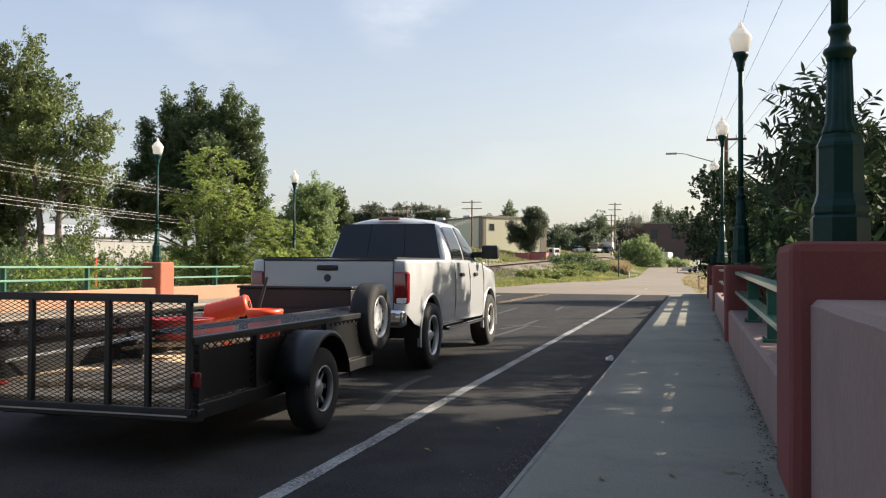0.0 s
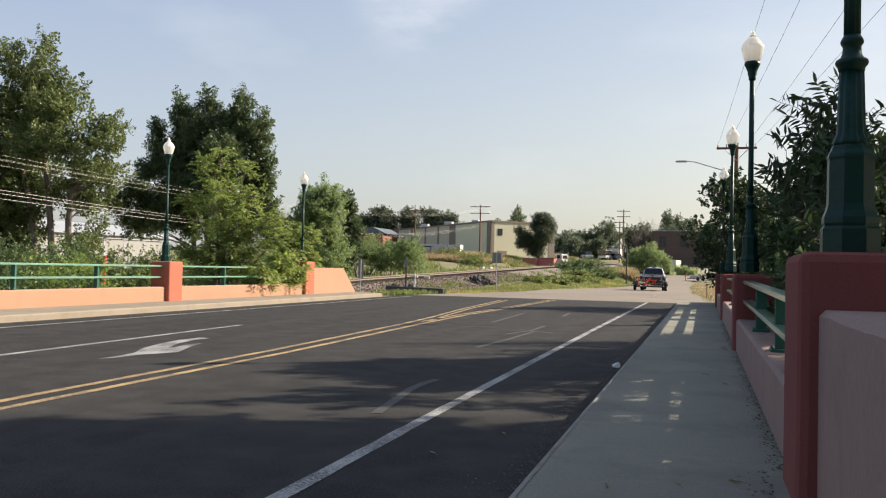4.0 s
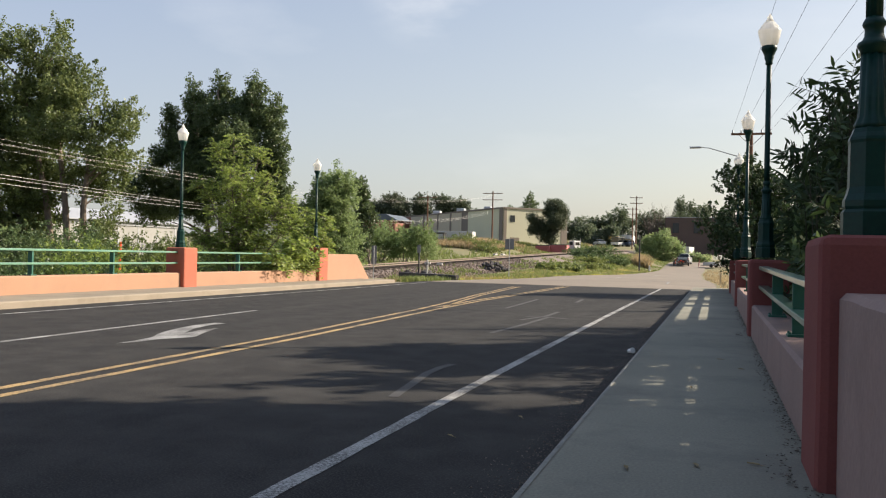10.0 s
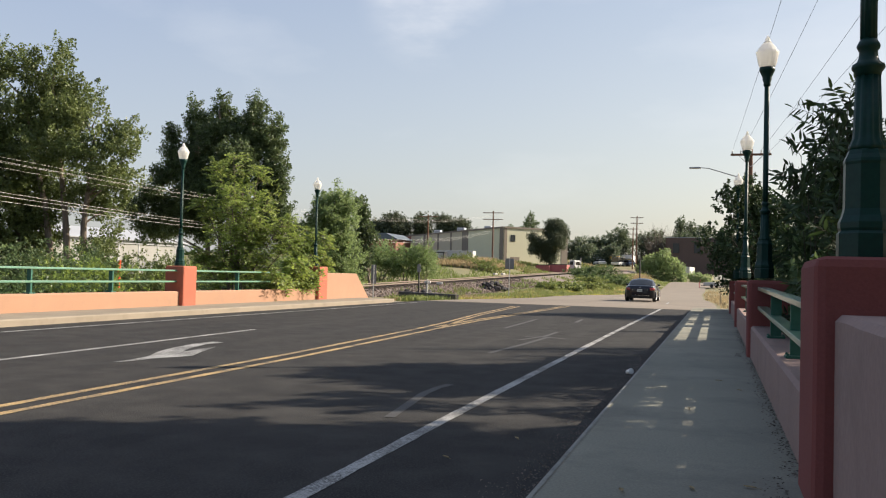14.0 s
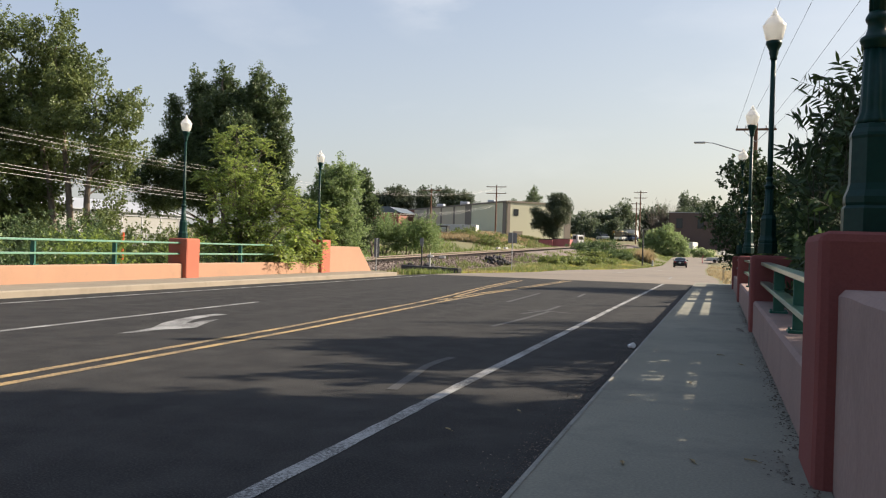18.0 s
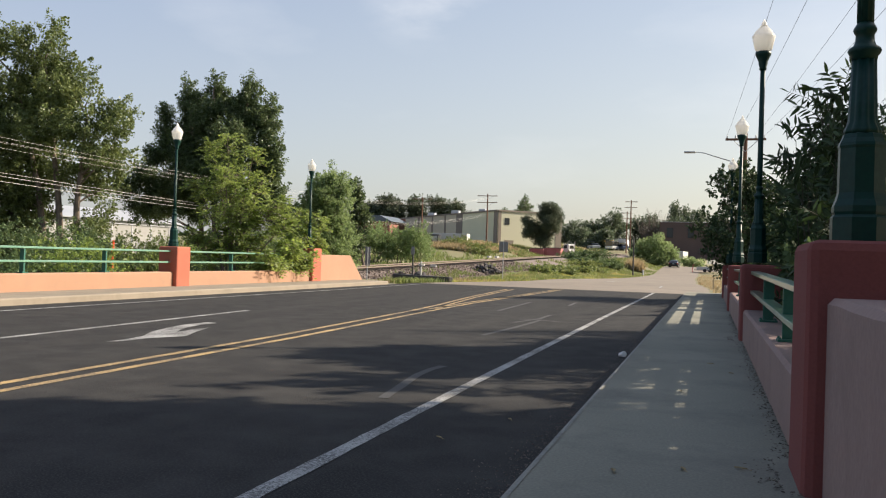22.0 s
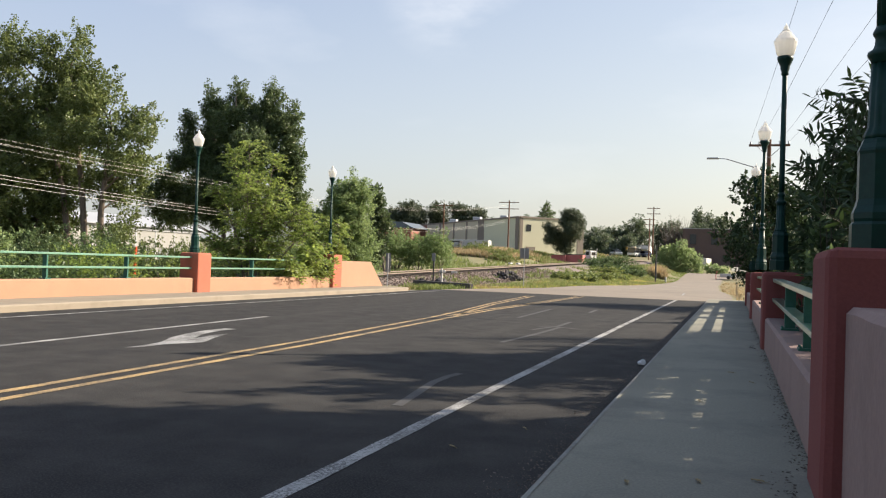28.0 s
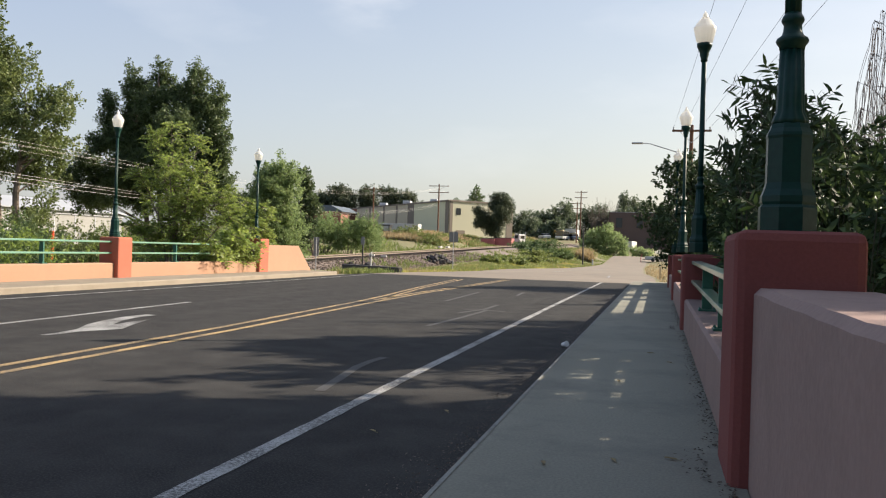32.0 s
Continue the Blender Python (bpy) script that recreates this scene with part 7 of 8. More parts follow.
def coupe_car():
    e = empty("coupe_car", label="glossy black two-door coupe with silver spoked wheels", category="car")
    w = [(-0.80, 0.42), (-0.785, 0.54), (-0.75, 0.635), (-0.68, 0.715), (-0.58, 0.775), (-0.45, 0.815), (-0.25, 0.845), (0, 0.86), (0.6, 0.865), (1.4, 0.855), (2.42, 0.87), (2.75, 0.84), (3.0, 0.75), (3.17, 0.60), (3.24, 0.45)]
    deck = [(-0.80, 0.74), (-0.765, 0.84), (-0.66, 0.90), (-0.5, 0.925), (0, 0.935), (0.5, 0.90), (1.2, 0.885), (1.85, 0.92), (2.4, 0.875), (2.85, 0.75), (3.12, 0.62), (3.24, 0.50)]
    belt = [(-0.80, 0.68), (-0.765, 0.76), (-0.6, 0.83), (0, 0.86), (0.6, 0.835), (1.2, 0.83), (2.0, 0.835), (2.5, 0.79), (2.9, 0.67), (3.24, 0.47)]
    low = [(-0.80, 0.40), (-0.76, 0.30), (-0.66, 0.22), (0, 0.17), (2.8, 0.17), (3.1, 0.2), (3.24, 0.3)]
    R = 0.318
    arches = [(0.0, R, 0.346), (2.42, R, 0.346)]
    part("body", body_loft(w, low, belt, deck, arches, [-0.80, -0.785, -0.765, -0.73, -0.68, -0.6, -0.5, -0.42, 0.6, 0.9, 1.2, 1.5, 1.8, 2.9, 2.97, 3.05, 3.12, 3.17, 3.21, 3.24]), M["paint_black"], e, smooth=True)
    cab = Cabin([(-0.36, 0.90), (-0.2, 0.985), (0.0, 1.075), (0.2, 1.165), (0.45, 1.265), (0.7, 1.318), (0.95, 1.33), (1.2, 1.285), (1.45, 1.19), (1.7, 1.06), (1.97, 0.91)],
                [(-0.36, 0.66), (-0.1, 0.76), (0.2, 0.80), (0.7, 0.81), (1.4, 0.80), (1.97, 0.72)],
                [(-0.36, 0.62), (-0.1, 0.65), (0.2, 0.64), (0.8, 0.605), (1.3, 0.60), (1.97, 0.65)],
                [(-0.36, 0.81), (1.97, 0.82)], 0.105)
    part("cabin", cab.mesh([-0.36 + 0.07767 * k for k in range(31)], (0.57, 1.58), (1.24, 1.90)), M["paint_black"], e, smooth=True)
    part("rear_window", cab.top_patch(-0.31, 0.42, -0.96, 0.96), M["car_glass"], e, smooth=True)
    part("windscreen", cab.top_patch(1.2, 1.90, -0.97, 0.97), M["side_glass"], e, smooth=True)
    for s in (1, -1):
        lo = lambda y: 0.13
        hi = lambda y: 0.14 + 0.72 * min(1.0, max(0, (y - 0.0) / 0.70)) ** 0.55 - 0.2 * max(0, y - 1.25)
        part("quarter_window", cab.side_patch(0.0, 0.405, lo, hi, s), M["side_glass"], e, smooth=True)
        part("door_window", cab.side_patch(0.425, 1.66, lo, hi, s, n=24), M["side_glass"], e, smooth=True)
        bm = bmesh.new()
        pts = []
        for k in range(25):
            y = 0.0 + 1.04 * k / 24
            p = cab.side(y, hi(y) + 0.03, 0.012)
            pts.append((s * p[0], p[1], p[2]))
        add_tube(bm, pts, 0.0035, 5)
        part("window_trim", bm, M["chrome"], e, "thin chrome window trim")
        mir = part("mirror", box(s * 0.90, 1.36, 0.945, 0.16, 0.11, 0.115, 0.045, seg=3), M["paint_black"], e, smooth=True)
        part("mirror_foot", tube([(s * 0.78, 1.37, 0.87), (s * 0.86, 1.36, 0.91)], [0.03, 0.025], 8), M["plastic_black"], mir)
        part("door_handle", box(s * 0.868, 0.72, 0.755, 0.03, 0.17, 0.03, 0.012), M["paint_black"], e)
        part("side_marker", box(s * 0.862, 1.98, 0.70, 0.012, 0.045, 0.035, 0.003), M["lamp_clear"], e)
        part("sill_strip", box(s * 0.862, 1.32, 0.268, 0.008, 1.05, 0.012, 0.003), M["alloy"], e, "silver sill strip")
        for y0, z0, z1 in ((0.47, 0.28, 0.88), (1.66, 0.28, 0.87)):
            part("door_gap", tube([(s * 0.842, y0 - 0.03, z0), (s * 0.862, y0, 0.42), (s * 0.863, y0 + 0.01, 0.65), (s * 0.832, y0 + 0.0, z1 - 0.01)], 0.005, 4), M["plastic_black"], e)
        plan = [(0.545, -0.782), (0.59, -0.768), (0.635, -0.748), (0.68, -0.715), (0.72, -0.672), (0.755, -0.61), (0.785, -0.545), (0.808, -0.475), (0.820, -0.41)]
        bm = bmesh.new()
        g = []
        for i, (px, py) in enumerate(plan):
            u = i / (len(plan) - 1)
            g.append([bm.verts.new((s * (px + o), py - o * (1 - u), z)) for o, z in ((-0.02, 0.62 + 0.03 * u), (0.008, 0.63 + 0.03 * u), (0.010, 0.72), (0.004, 0.79 - 0.01 * u), (-0.03, 0.80 - 0.01 * u))])
        for p, q in zip(g, g[1:]):
            for j in range(4):
                bm.faces.new((p[j], p[j + 1], q[j + 1], q[j]))
        bmesh.ops.recalc_face_normals(bm, faces=bm.faces)
        tl = part("tail_light", bm, M["tail_red"], e, "red wrap-round tail light", smooth=True)
        part("reversing_lamp", box(s * 0.56, -0.785, 0.73, 0.05, 0.02, 0.04, 0.008), M["tail_red"], tl)
        for ya, za, ra in arches:
            part("wheel_arch", arch_lip(ya, za, ra, 0.862, s, 0.06, 0.02), M["paint_black"], e, smooth=True)
            part("wheel_well", wheel_well(ya, ra + 0.01, s * 0.52, s * 0.845, R), M["plastic_black"], e)
        part("exhaust_pipe", tube([(s * 0.42, -0.82, 0.30), (s * 0.42, -0.6, 0.30)], 0.04, 12), M["dark_metal"], e)
    part("fuel_cap", lathe([(0.08, -0.02), (0.08, 0.003), (0.07, 0.007), (0.02, 0.008)], 24), M["alloy"], e, "round silver fuel cap", m=Matrix.Translation((0.702, -0.43, 0.867)) @ Euler((radians(5), radians(15), 0)).to_matrix().to_4x4())
    part("bumper_insert", box(0, -0.775, 0.31, 0.80, 0.06, 0.08, 0.02), M["plastic_black"], e)
    part("plate_recess", box(0, -0.797, 0.63, 0.44, 0.02, 0.17, 0.008), M["paint_black"], e)
    plate_part(e, -0.02, -0.812, 0.63)
    part("badge", tube([(0.06 * math.cos(a), -0.790, 0.80 + 0.018 * math.sin(a)) for a in (2 * math.pi * k / 16 for k in range(17))], 0.004, 5), M["chrome"], e, "chrome badge shape")
    for s in (1, -1):
        st = part("seat", box(s * 0.36, 0.62, 0.72, 0.46, 0.16, 0.62, 0.05, Matrix.Rotation(radians(16), 3, "X"), seg=3), M["plastic_black"], e, smooth=True)
        part("headrest", box(s * 0.36, 0.50, 1.10, 0.26, 0.10, 0.16, 0.04, seg=3), M["plastic_black"], st, smooth=True)
    part("dashboard", box(0, 1.62, 0.86, 1.3, 0.3, 0.16, 0.05, seg=3), M["plastic_black"], e)
    part("floor_pan", box(0, 1.2, 0.24, 1.4, 3.3, 0.12, 0.02), M["plastic_black"], e)
    for bx in (-0.40, 0.40):
        part("model_badge", box(bx, -0.80, 0.66, 0.07, 0.012, 0.022, 0.003), M["chrome"], e, "small chrome badge bar")
    for ob in e.children_recursive:
        if ob.type == "MESH":
            for v in ob.data.vertices:
                if ob.name.startswith("fuel_cap"):
                    break
                if v.co.y < -0.42:
                    v.co.y = -0.42 + (v.co.y + 0.42) * 0.66
                v.co.y *= SHORT
            ob.location.y *= SHORT
    ws = [wheel(e, s * 0.765, y, R, 0.205, 0.235, 9, s, M["alloy"]) for s in (1, -1) for y in (0.0, 2.42 * SHORT)]
    return e, ws


def pickup_truck():
    e = empty("pickup_truck", label="dusty white crew-cab pickup truck towing a trailer", category="pickup truck")
    w = [(-1.22, 0.93), (-1.19, 0.965), (-1.0, 0.985), (3.7, 0.985), (4.15, 0.95), (4.4, 0.86), (4.52, 0.72)]
    deck = [(-1.22, 1.30), (-1.19, 1.33), (1.12, 1.345), (1.2, 1.32), (2.9, 1.32), (3.1, 1.29), (4.2, 1.19), (4.45, 1.08), (4.52, 0.98)]
    belt = [(-1.22, 1.28), (-1.19, 1.31), (1.12, 1.325), (1.2, 1.30), (2.9, 1.29), (3.2, 1.24), (4.2, 1.12), (4.52, 0.92)]
    low = [(-1.22, 0.74), (-0.9, 0.60), (-0.4, 0.52), (4.2, 0.48), (4.52, 0.55)]
    R = 0.40
    arches = [(0.0, R, 0.50), (3.57, R, 0.50)]
    part("body", body_loft(w, low, belt, deck, arches, [-1.22, -1.21, -1.19, -1.1, -1.0, -0.8, 0.8, 1.1, 1.14, 1.2, 1.6, 2.0, 2.5, 2.9, 3.0, 3.9, 4.15, 4.28, 4.4, 4.47, 4.52], 0.97, 0.97), M["paint_white"], e, smooth=True)
    # closed dark panel stands in for the shaded inside of the open bed
    part("bed_floor", box(0, 0.0, 1.325, 1.62, 2.2, 0.05), M["plastic_black"], e)
    cab = Cabin([(1.10, 1.31), (1.13, 1.42), (1.26, 1.84), (1.33, 1.90), (1.5, 1.93), (2.2, 1.945), (2.6, 1.90), (2.85, 1.76), (3.35, 1.30)],
                [(1.10, 0.86), (1.3, 0.885), (2.8, 0.895), (3.35, 0.85)],
                [(1.10, 0.80), (1.26, 0.69), (1.5, 0.675), (2.6, 0.675), (3.35, 0.77)],
                [(1.10, 1.30), (3.35, 1.28)], 0.10)
    part("cabin", cab.mesh([1.10, 1.115, 1.13, 1.17, 1.22, 1.26, 1.29, 1.33, 1.4, 1.5, 1.7, 1.95, 2.2, 2.4, 2.6, 2.7, 2.85, 3.0, 3.15, 3.35]), M["paint_white"], e, smooth=True)
    bm = bmesh.new()
    g = [[bm.verts.new((u * (0.785 - 0.12 * t), 1.085 + 0.155 * t, 1.36 + 0.47 * t)) for u in (-1, -0.6, 0, 0.6, 1)] for t in (0, 0.5, 1)]
    for a, b in zip(g, g[1:]):
        for j in range(4):
            bm.faces.new((a[j], a[j + 1], b[j + 1], b[j]))
    bmesh.ops.recalc_face_normals(bm, faces=bm.faces)
    rw = part("rear_window", bm, M["car_glass"], e)
    for u in (-0.27, 0.27):
        part("window_divider", tube([(u, 1.08, 1.37), (u * 0.9, 1.232, 1.82)], 0.004, 5), M["plastic_black"], rw)
    part("brake_light", box(0, 1.27, 1.905, 0.30, 0.07, 0.045, 0.012), M["tail_red"], e, "red brake light above the rear window")
    part("windscreen", cab.top_patch(2.66, 3.28, -0.93, 0.93), M["car_glass"], e, smooth=True)
    for s in (1, -1):
        lo, hi = (lambda y: 0.08), (lambda y: 0.93 if y < 2.45 else 0.93 - 1.0 * (y - 2.45))
        part("rear_door_window", cab.side_patch(1.38, 2.02, lo, hi, s), M["car_glass"], e, smooth=True)
        part("front_door_window", cab.side_patch(2.10, 3.05, lo, hi, s), M["car_glass"], e, smooth=True)
        tl = part("tail_light", box(s * 0.885, -1.175, 1.005, 0.18, 0.13, 0.37, 0.035, seg=3), M["tail_red"], e, "tall red tail light", smooth=True)
        part("reversing_lamp", box(s * 0.895, -1.245, 0.86, 0.11, 0.014, 0.06, 0.01), M["lamp_clear"], tl)
        part("tailgate_gap", box(s * 0.80, -1.222, 1.03, 0.008, 0.012, 0.54), M["plastic_black"], e)
        mir = part("tow_mirror", box(s * 1.13, 2.80, 1.46, 0.26, 0.12, 0.21, 0.035, seg=3), M["plastic_black"], e, "black extended tow mirror", smooth=True)
        part("mirror_arm", box(s * 0.94, 2.82, 1.42, 0.22, 0.06, 0.09, 0.02), M["plastic_black"], mir)
        for y in (1.55, 2.42):
            part("door_handle", box(s * 0.99, y, 1.13, 0.04, 0.19, 0.05, 0.015), M["plastic_black"], e, "black door handle")
        for y in (1.18, 2.06, 3.02):
            part("door_gap", tube([(s * 0.965, y, 0.58), (s * 0.984, y, 0.8), (s * 0.984, y, 1.1), (s * 0.957, y, 1.29)], 0.006, 4), M["plastic_black"], e)
        part("running_board", box(s * 0.95, 1.8, 0.44, 0.14, 2.2, 0.05, 0.015), M["chrome"], e, "grey running board")
        for ya, za, ra in arches:
            part("wheel_arch", arch_lip(ya, za, ra, 0.972, s, 0.022, 0.006), M["paint_white"], e, smooth=True)
            part("wheel_well", wheel_well(ya, ra + 0.01, s * 0.55, s * 0.955, R), M["plastic_black"], e)
    tg = part("tailgate", box(0, -1.215, 1.03, 1.58, 0.03, 0.54, 0.012), M["paint_white"], e)
    part("tailgate_handle", box(0.0, -1.236, 1.225, 0.26, 0.02, 0.06, 0.015), M["plastic_black"], tg)
    part("badge", lathe([(0.03, -1.24), (0.045, -1.236), (0.045, -1.228)], 8, "y", (0, 0, 1.11)), M["dark_metal"], tg, "dark badge shape")
    part("tailgate_cap", box(0, -1.205, 1.315, 1.62, 0.06, 0.02, 0.006), M["plastic_black"], tg)
    part("rear_bumper", box(0, -1.27, 0.66, 1.90, 0.22, 0.20, 0.04, seg=3), M["chrome"], e, "chrome rear step bumper", smooth=True)
    part("bumper_step", box(0, -1.28, 0.765, 1.5, 0.2, 0.025, 0.006), M["plastic_black"], e)
    part("front_bumper", box(0, 4.50, 0.62, 1.7, 0.2, 0.26, 0.06, seg=3), M["chrome"], e, smooth=True)
    part("chassis", box(0, 1.6, 0.52, 1.3, 5.2, 0.2, 0.03), M["plastic_black"], e)
    part("rear_axle", tube([(-0.75, 0, 0.40), (-0.15, 0, 0.40), (0, 0, 0.40), (0.15, 0, 0.40), (0.75, 0, 0.40)], [0.05, 0.06, 0.15, 0.06, 0.05], 10), M["plastic_black"], e)
    part("tow_hitch", box(0, -1.42, 0.47, 0.07, 0.35, 0.07, 0.01), M["dark_metal"], e)
    ws = [wheel(e, s * 0.86, y, R, 0.265, 0.245, 5, s, M["alloy"], dish=0.0, deep=0.02) for s in (1, -1) for y in (0.0, 3.57)]
    for ob in e.children_recursive:
        if ob.type == "MESH" and abs(ob.matrix_basis.translation.y) < 1e-6 and ob.parent.name.split(".")[0] != "wheel":
            for v in ob.data.vertices:
                if v.co.y < -0.5:
                    v.co.y = -0.5 + (v.co.y + 0.5) * 0.75
                v.co.y *= 0.95
    for q in ws:
        x, y, z = q.matrix_basis.translation
        q.matrix_basis = pose(x, y * 0.95, z)
    return e, ws


def mesh_panel(p, u, v, nu, nv, r=0.006):
    """Expanded metal: crossing slanted strands over the rectangle p + u, v."""
    bm = bmesh.new()
    p, u, v = Vector(p), Vector(u), Vector(v)
    k = max(1, round(u.length / nu))
    m = max(1, round(v.length / nv))
    nrm = u.cross(v).normalized() * r
    for j in range(m):
        for i in range(k):
            for a, b in (((i, j), (i + 0.5, j + 0.5)), ((i + 0.5, j + 0.5), (i + 1, j)), ((i, j + 1), (i + 0.5, j + 0.5)), ((i + 0.5, j + 0.5), (i + 1, j + 1))):
                q0, q1 = p + u * (a[0] / k) + v * (a[1] / m), p + u * (b[0] / k) + v * (b[1] / m)
                d = (q1 - q0).normalized().cross(nrm.normalized()) * r
                bm.faces.new([bm.verts.new(q) for q in (q0 - d, q0 + d, q1 + d, q1 - d)])
    return bm


def utility_trailer():
    e = empty("utility_trailer", label="black steel utility trailer with a mesh ramp gate", category="trailer")
    Y0, Y1, X = -1.42, 1.75, 1.0
    K = M["trailer_black"]
    for s in (1, -1):
        part("side_beam", box(s * X, (Y0 + Y1) / 2, 0.35, 0.06, Y1 - Y0, 0.10, 0.008), K, e)
        part("top_rail", box(s * X, (Y0 + Y1) / 2 + 0.1, 0.79, 0.05, Y1 - Y0 + 0.3, 0.05, 0.006), K, e)
        part("shelf_rail", box(s * (X - 0.30), (Y0 + Y1) / 2 + 0.1, 0.83, 0.035, Y1 - Y0 + 0.3, 0.035, 0.005), K, e)
        sh = mesh_panel((s * (X - 0.30), Y0, 0.845), (s * 0.30, 0, -0.035), (0, Y1 - Y0 + 0.25, 0), 0.075, 0.05, 0.007)
        part("mesh_shelf", sh, K, e, "expanded metal mesh shelf")
        for y in (Y0 + 0.04, -0.62, 0.62, Y1 - 0.03):
            part("upright", box(s * X, y, 0.575, 0.05, 0.05, 0.41, 0.005), K, e)
        part("side_panel", box(s * (X - 0.035), (Y0 + Y1) / 2, 0.555, 0.012, Y1 - Y0 - 0.05, 0.33), K, e)
        part("side_mesh", mesh_panel((s * X, Y0, 0.40), (0, Y1 - Y0, 0), (0, 0, 0.37), 0.10, 0.05, 0.006), K, e)
        fen = bmesh.new()
        g = []
        for k in range(13):
            a = math.radians(5 + 170 * k / 12)
            g.append([fen.verts.new((s * x, 0.41 * math.cos(a), 0.36 + 0.40 * math.sin(a) + dz)) for x, dz in ((1.03, 0), (1.31, 0), (1.32, -0.035))])
        for a, b in zip(g, g[1:]):
            for j in range(2):
                fen.faces.new((a[j], a[j + 1], b[j + 1], b[j]))
        bmesh.ops.recalc_face_normals(fen, faces=fen.faces)
        bmesh.ops.solidify(fen, geom=fen.faces, thickness=0.012)
        part("fender", fen, K, e, smooth=True)
        part("tail_light", box(s * (X + 0.03), Y0 - 0.03, 0.55, 0.06, 0.04, 0.10, 0.01), M["tail_red"], e)
    part("front_rail", box(0, Y1 + 0.2, 0.79, 2 * X, 0.05, 0.05, 0.006), K, e)
    part("rear_beam", box(0, Y0, 0.33, 2 * X + 0.1, 0.08, 0.08, 0.008), K, e)
    part("steel_edge", box(0, Y0 - 0.08, 0.335, 2 * X, 0.012, 0.012), M["steel"], e)
    for k in range(8):
        part("deck_board", box(-X + 0.13 + k * 0.248, (Y0 + Y1) / 2, 0.385, 0.22, Y1 - Y0, 0.035, 0.004), M["plank"], e)
    G = 1.05
    gate = part("ramp_gate", box(0, Y0 - 0.05, G, 2 * X + 0.08, 0.05, 0.05, 0.005), K, e, "black mesh ramp gate folded upright")
    part("gate_bar", box(0, Y0 - 0.07, 0.36, 2 * X + 0.08, 0.04, 0.04, 0.005), K, gate)
    for x in (X - 2 * X * k / 7 for k in range(8)):
        part("gate_upright", box(x, Y0 - 0.06, (G + 0.35) / 2, 0.036, 0.036, G - 0.35, 0.004), K, gate)
    part("gate_mesh", mesh_panel((-X, Y0 - 0.03, 0.36), (2 * X, 0, 0), (0, 0, G - 0.38), 0.06, 0.026, 0.0024), K, gate)
    part("tongue", tube([(-0.7, Y1, 0.40), (0, Y1 + 1.05, 0.44)], 0.045, 6), K, e)
    part("tongue", tube([(0.7, Y1, 0.40), (0, Y1 + 1.05, 0.44)], 0.045, 6), K, e)
    part("coupler", box(0, Y1 + 1.15, 0.47, 0.1, 0.3, 0.09, 0.02), K, e)
    part("axle", tube([(-1.1, 0, 0.32), (1.1, 0, 0.32)], 0.04, 8), K, e)
    tb = part("tool_box", box(0.08, Y1 + 0.42, 0.79, 1.25, 0.36, 0.46, 0.02), M["plastic_black"], e, "black steel tool box")
    part("lid", box(0.08, Y1 + 0.42, 1.028, 1.28, 0.39, 0.025, 0.006), K, tb)
    ws = [wheel(e, s * 1.18, -0.02, 0.315, 0.19, 0.175, 8, s, M["steel"], dish=0.0, deep=0.03) for s in (1, -1)]
    sp = wheel(e, 0.90, 1.72, 0.33, 0.21, 0.20, 8, 1, M["wheel_white"], "spare_wheel", 0.0, 0.03)
    part("wheel_disc", lathe([(0.19, 0.045), (0.165, 0.06), (0.12, 0.075), (0.09, 0.07), (0.06, 0.085), (0.05, 0.06)], 28, "x"), M["wheel_white"], sp, "white steel wheel disc", smooth=True)
    for k in range(8):
        a = 2 * math.pi * (k + 0.5) / 8
        part("vent_hole", lathe([(0.022, 0.0), (0.022, 0.078), (0.016, 0.081)], 10, "x", (0, 0.138 * math.cos(a), 0.138 * math.sin(a))), M["plastic_black"], sp)
    sp.matrix_basis = pose(1.0, 1.76, 0.76)
    return e, ws


def bucket():
    e = empty("bucket", label="bright orange plastic bucket on the trailer", category="bucket", group="orange buckets")
    part("tub", lathe([(0.13, 0), (0.155, 0.36), (0.165, 0.36), (0.165, 0.33), (0.172, 0.33), (0.172, 0.38), (0.15, 0.38), (0.125, 0.02)], 20), M["orange_plastic"], e, smooth=True)
    part("handle", tube([(0.165 * math.cos(a), 0.165 * math.sin(a) * 0.4, 0.36 - 0.1 * math.sin(a)) for a in (math.pi * k / 10 for k in range(11))], 0.004, 5), M["steel"], e)
    return e


def traffic_cone():
    e = empty("traffic_cone", label="orange traffic cone standing on the trailer deck", category="traffic cone", group="traffic cones")
    part("base", box(0, 0, 0.015, 0.28, 0.28, 0.03, 0.01), M["orange_plastic"], e)
    part("cone", lathe([(0.12, 0.03), (0.11, 0.05), (0.035, 0.60), (0.02, 0.62)], 20), M["orange_plastic"], e, smooth=True)
    part("collar", lathe([(0.083, 0.26), (0.084, 0.26), (0.066, 0.38), (0.06, 0.38)], 20), M["lamp_clear"], e, "white reflective collar")
    return e


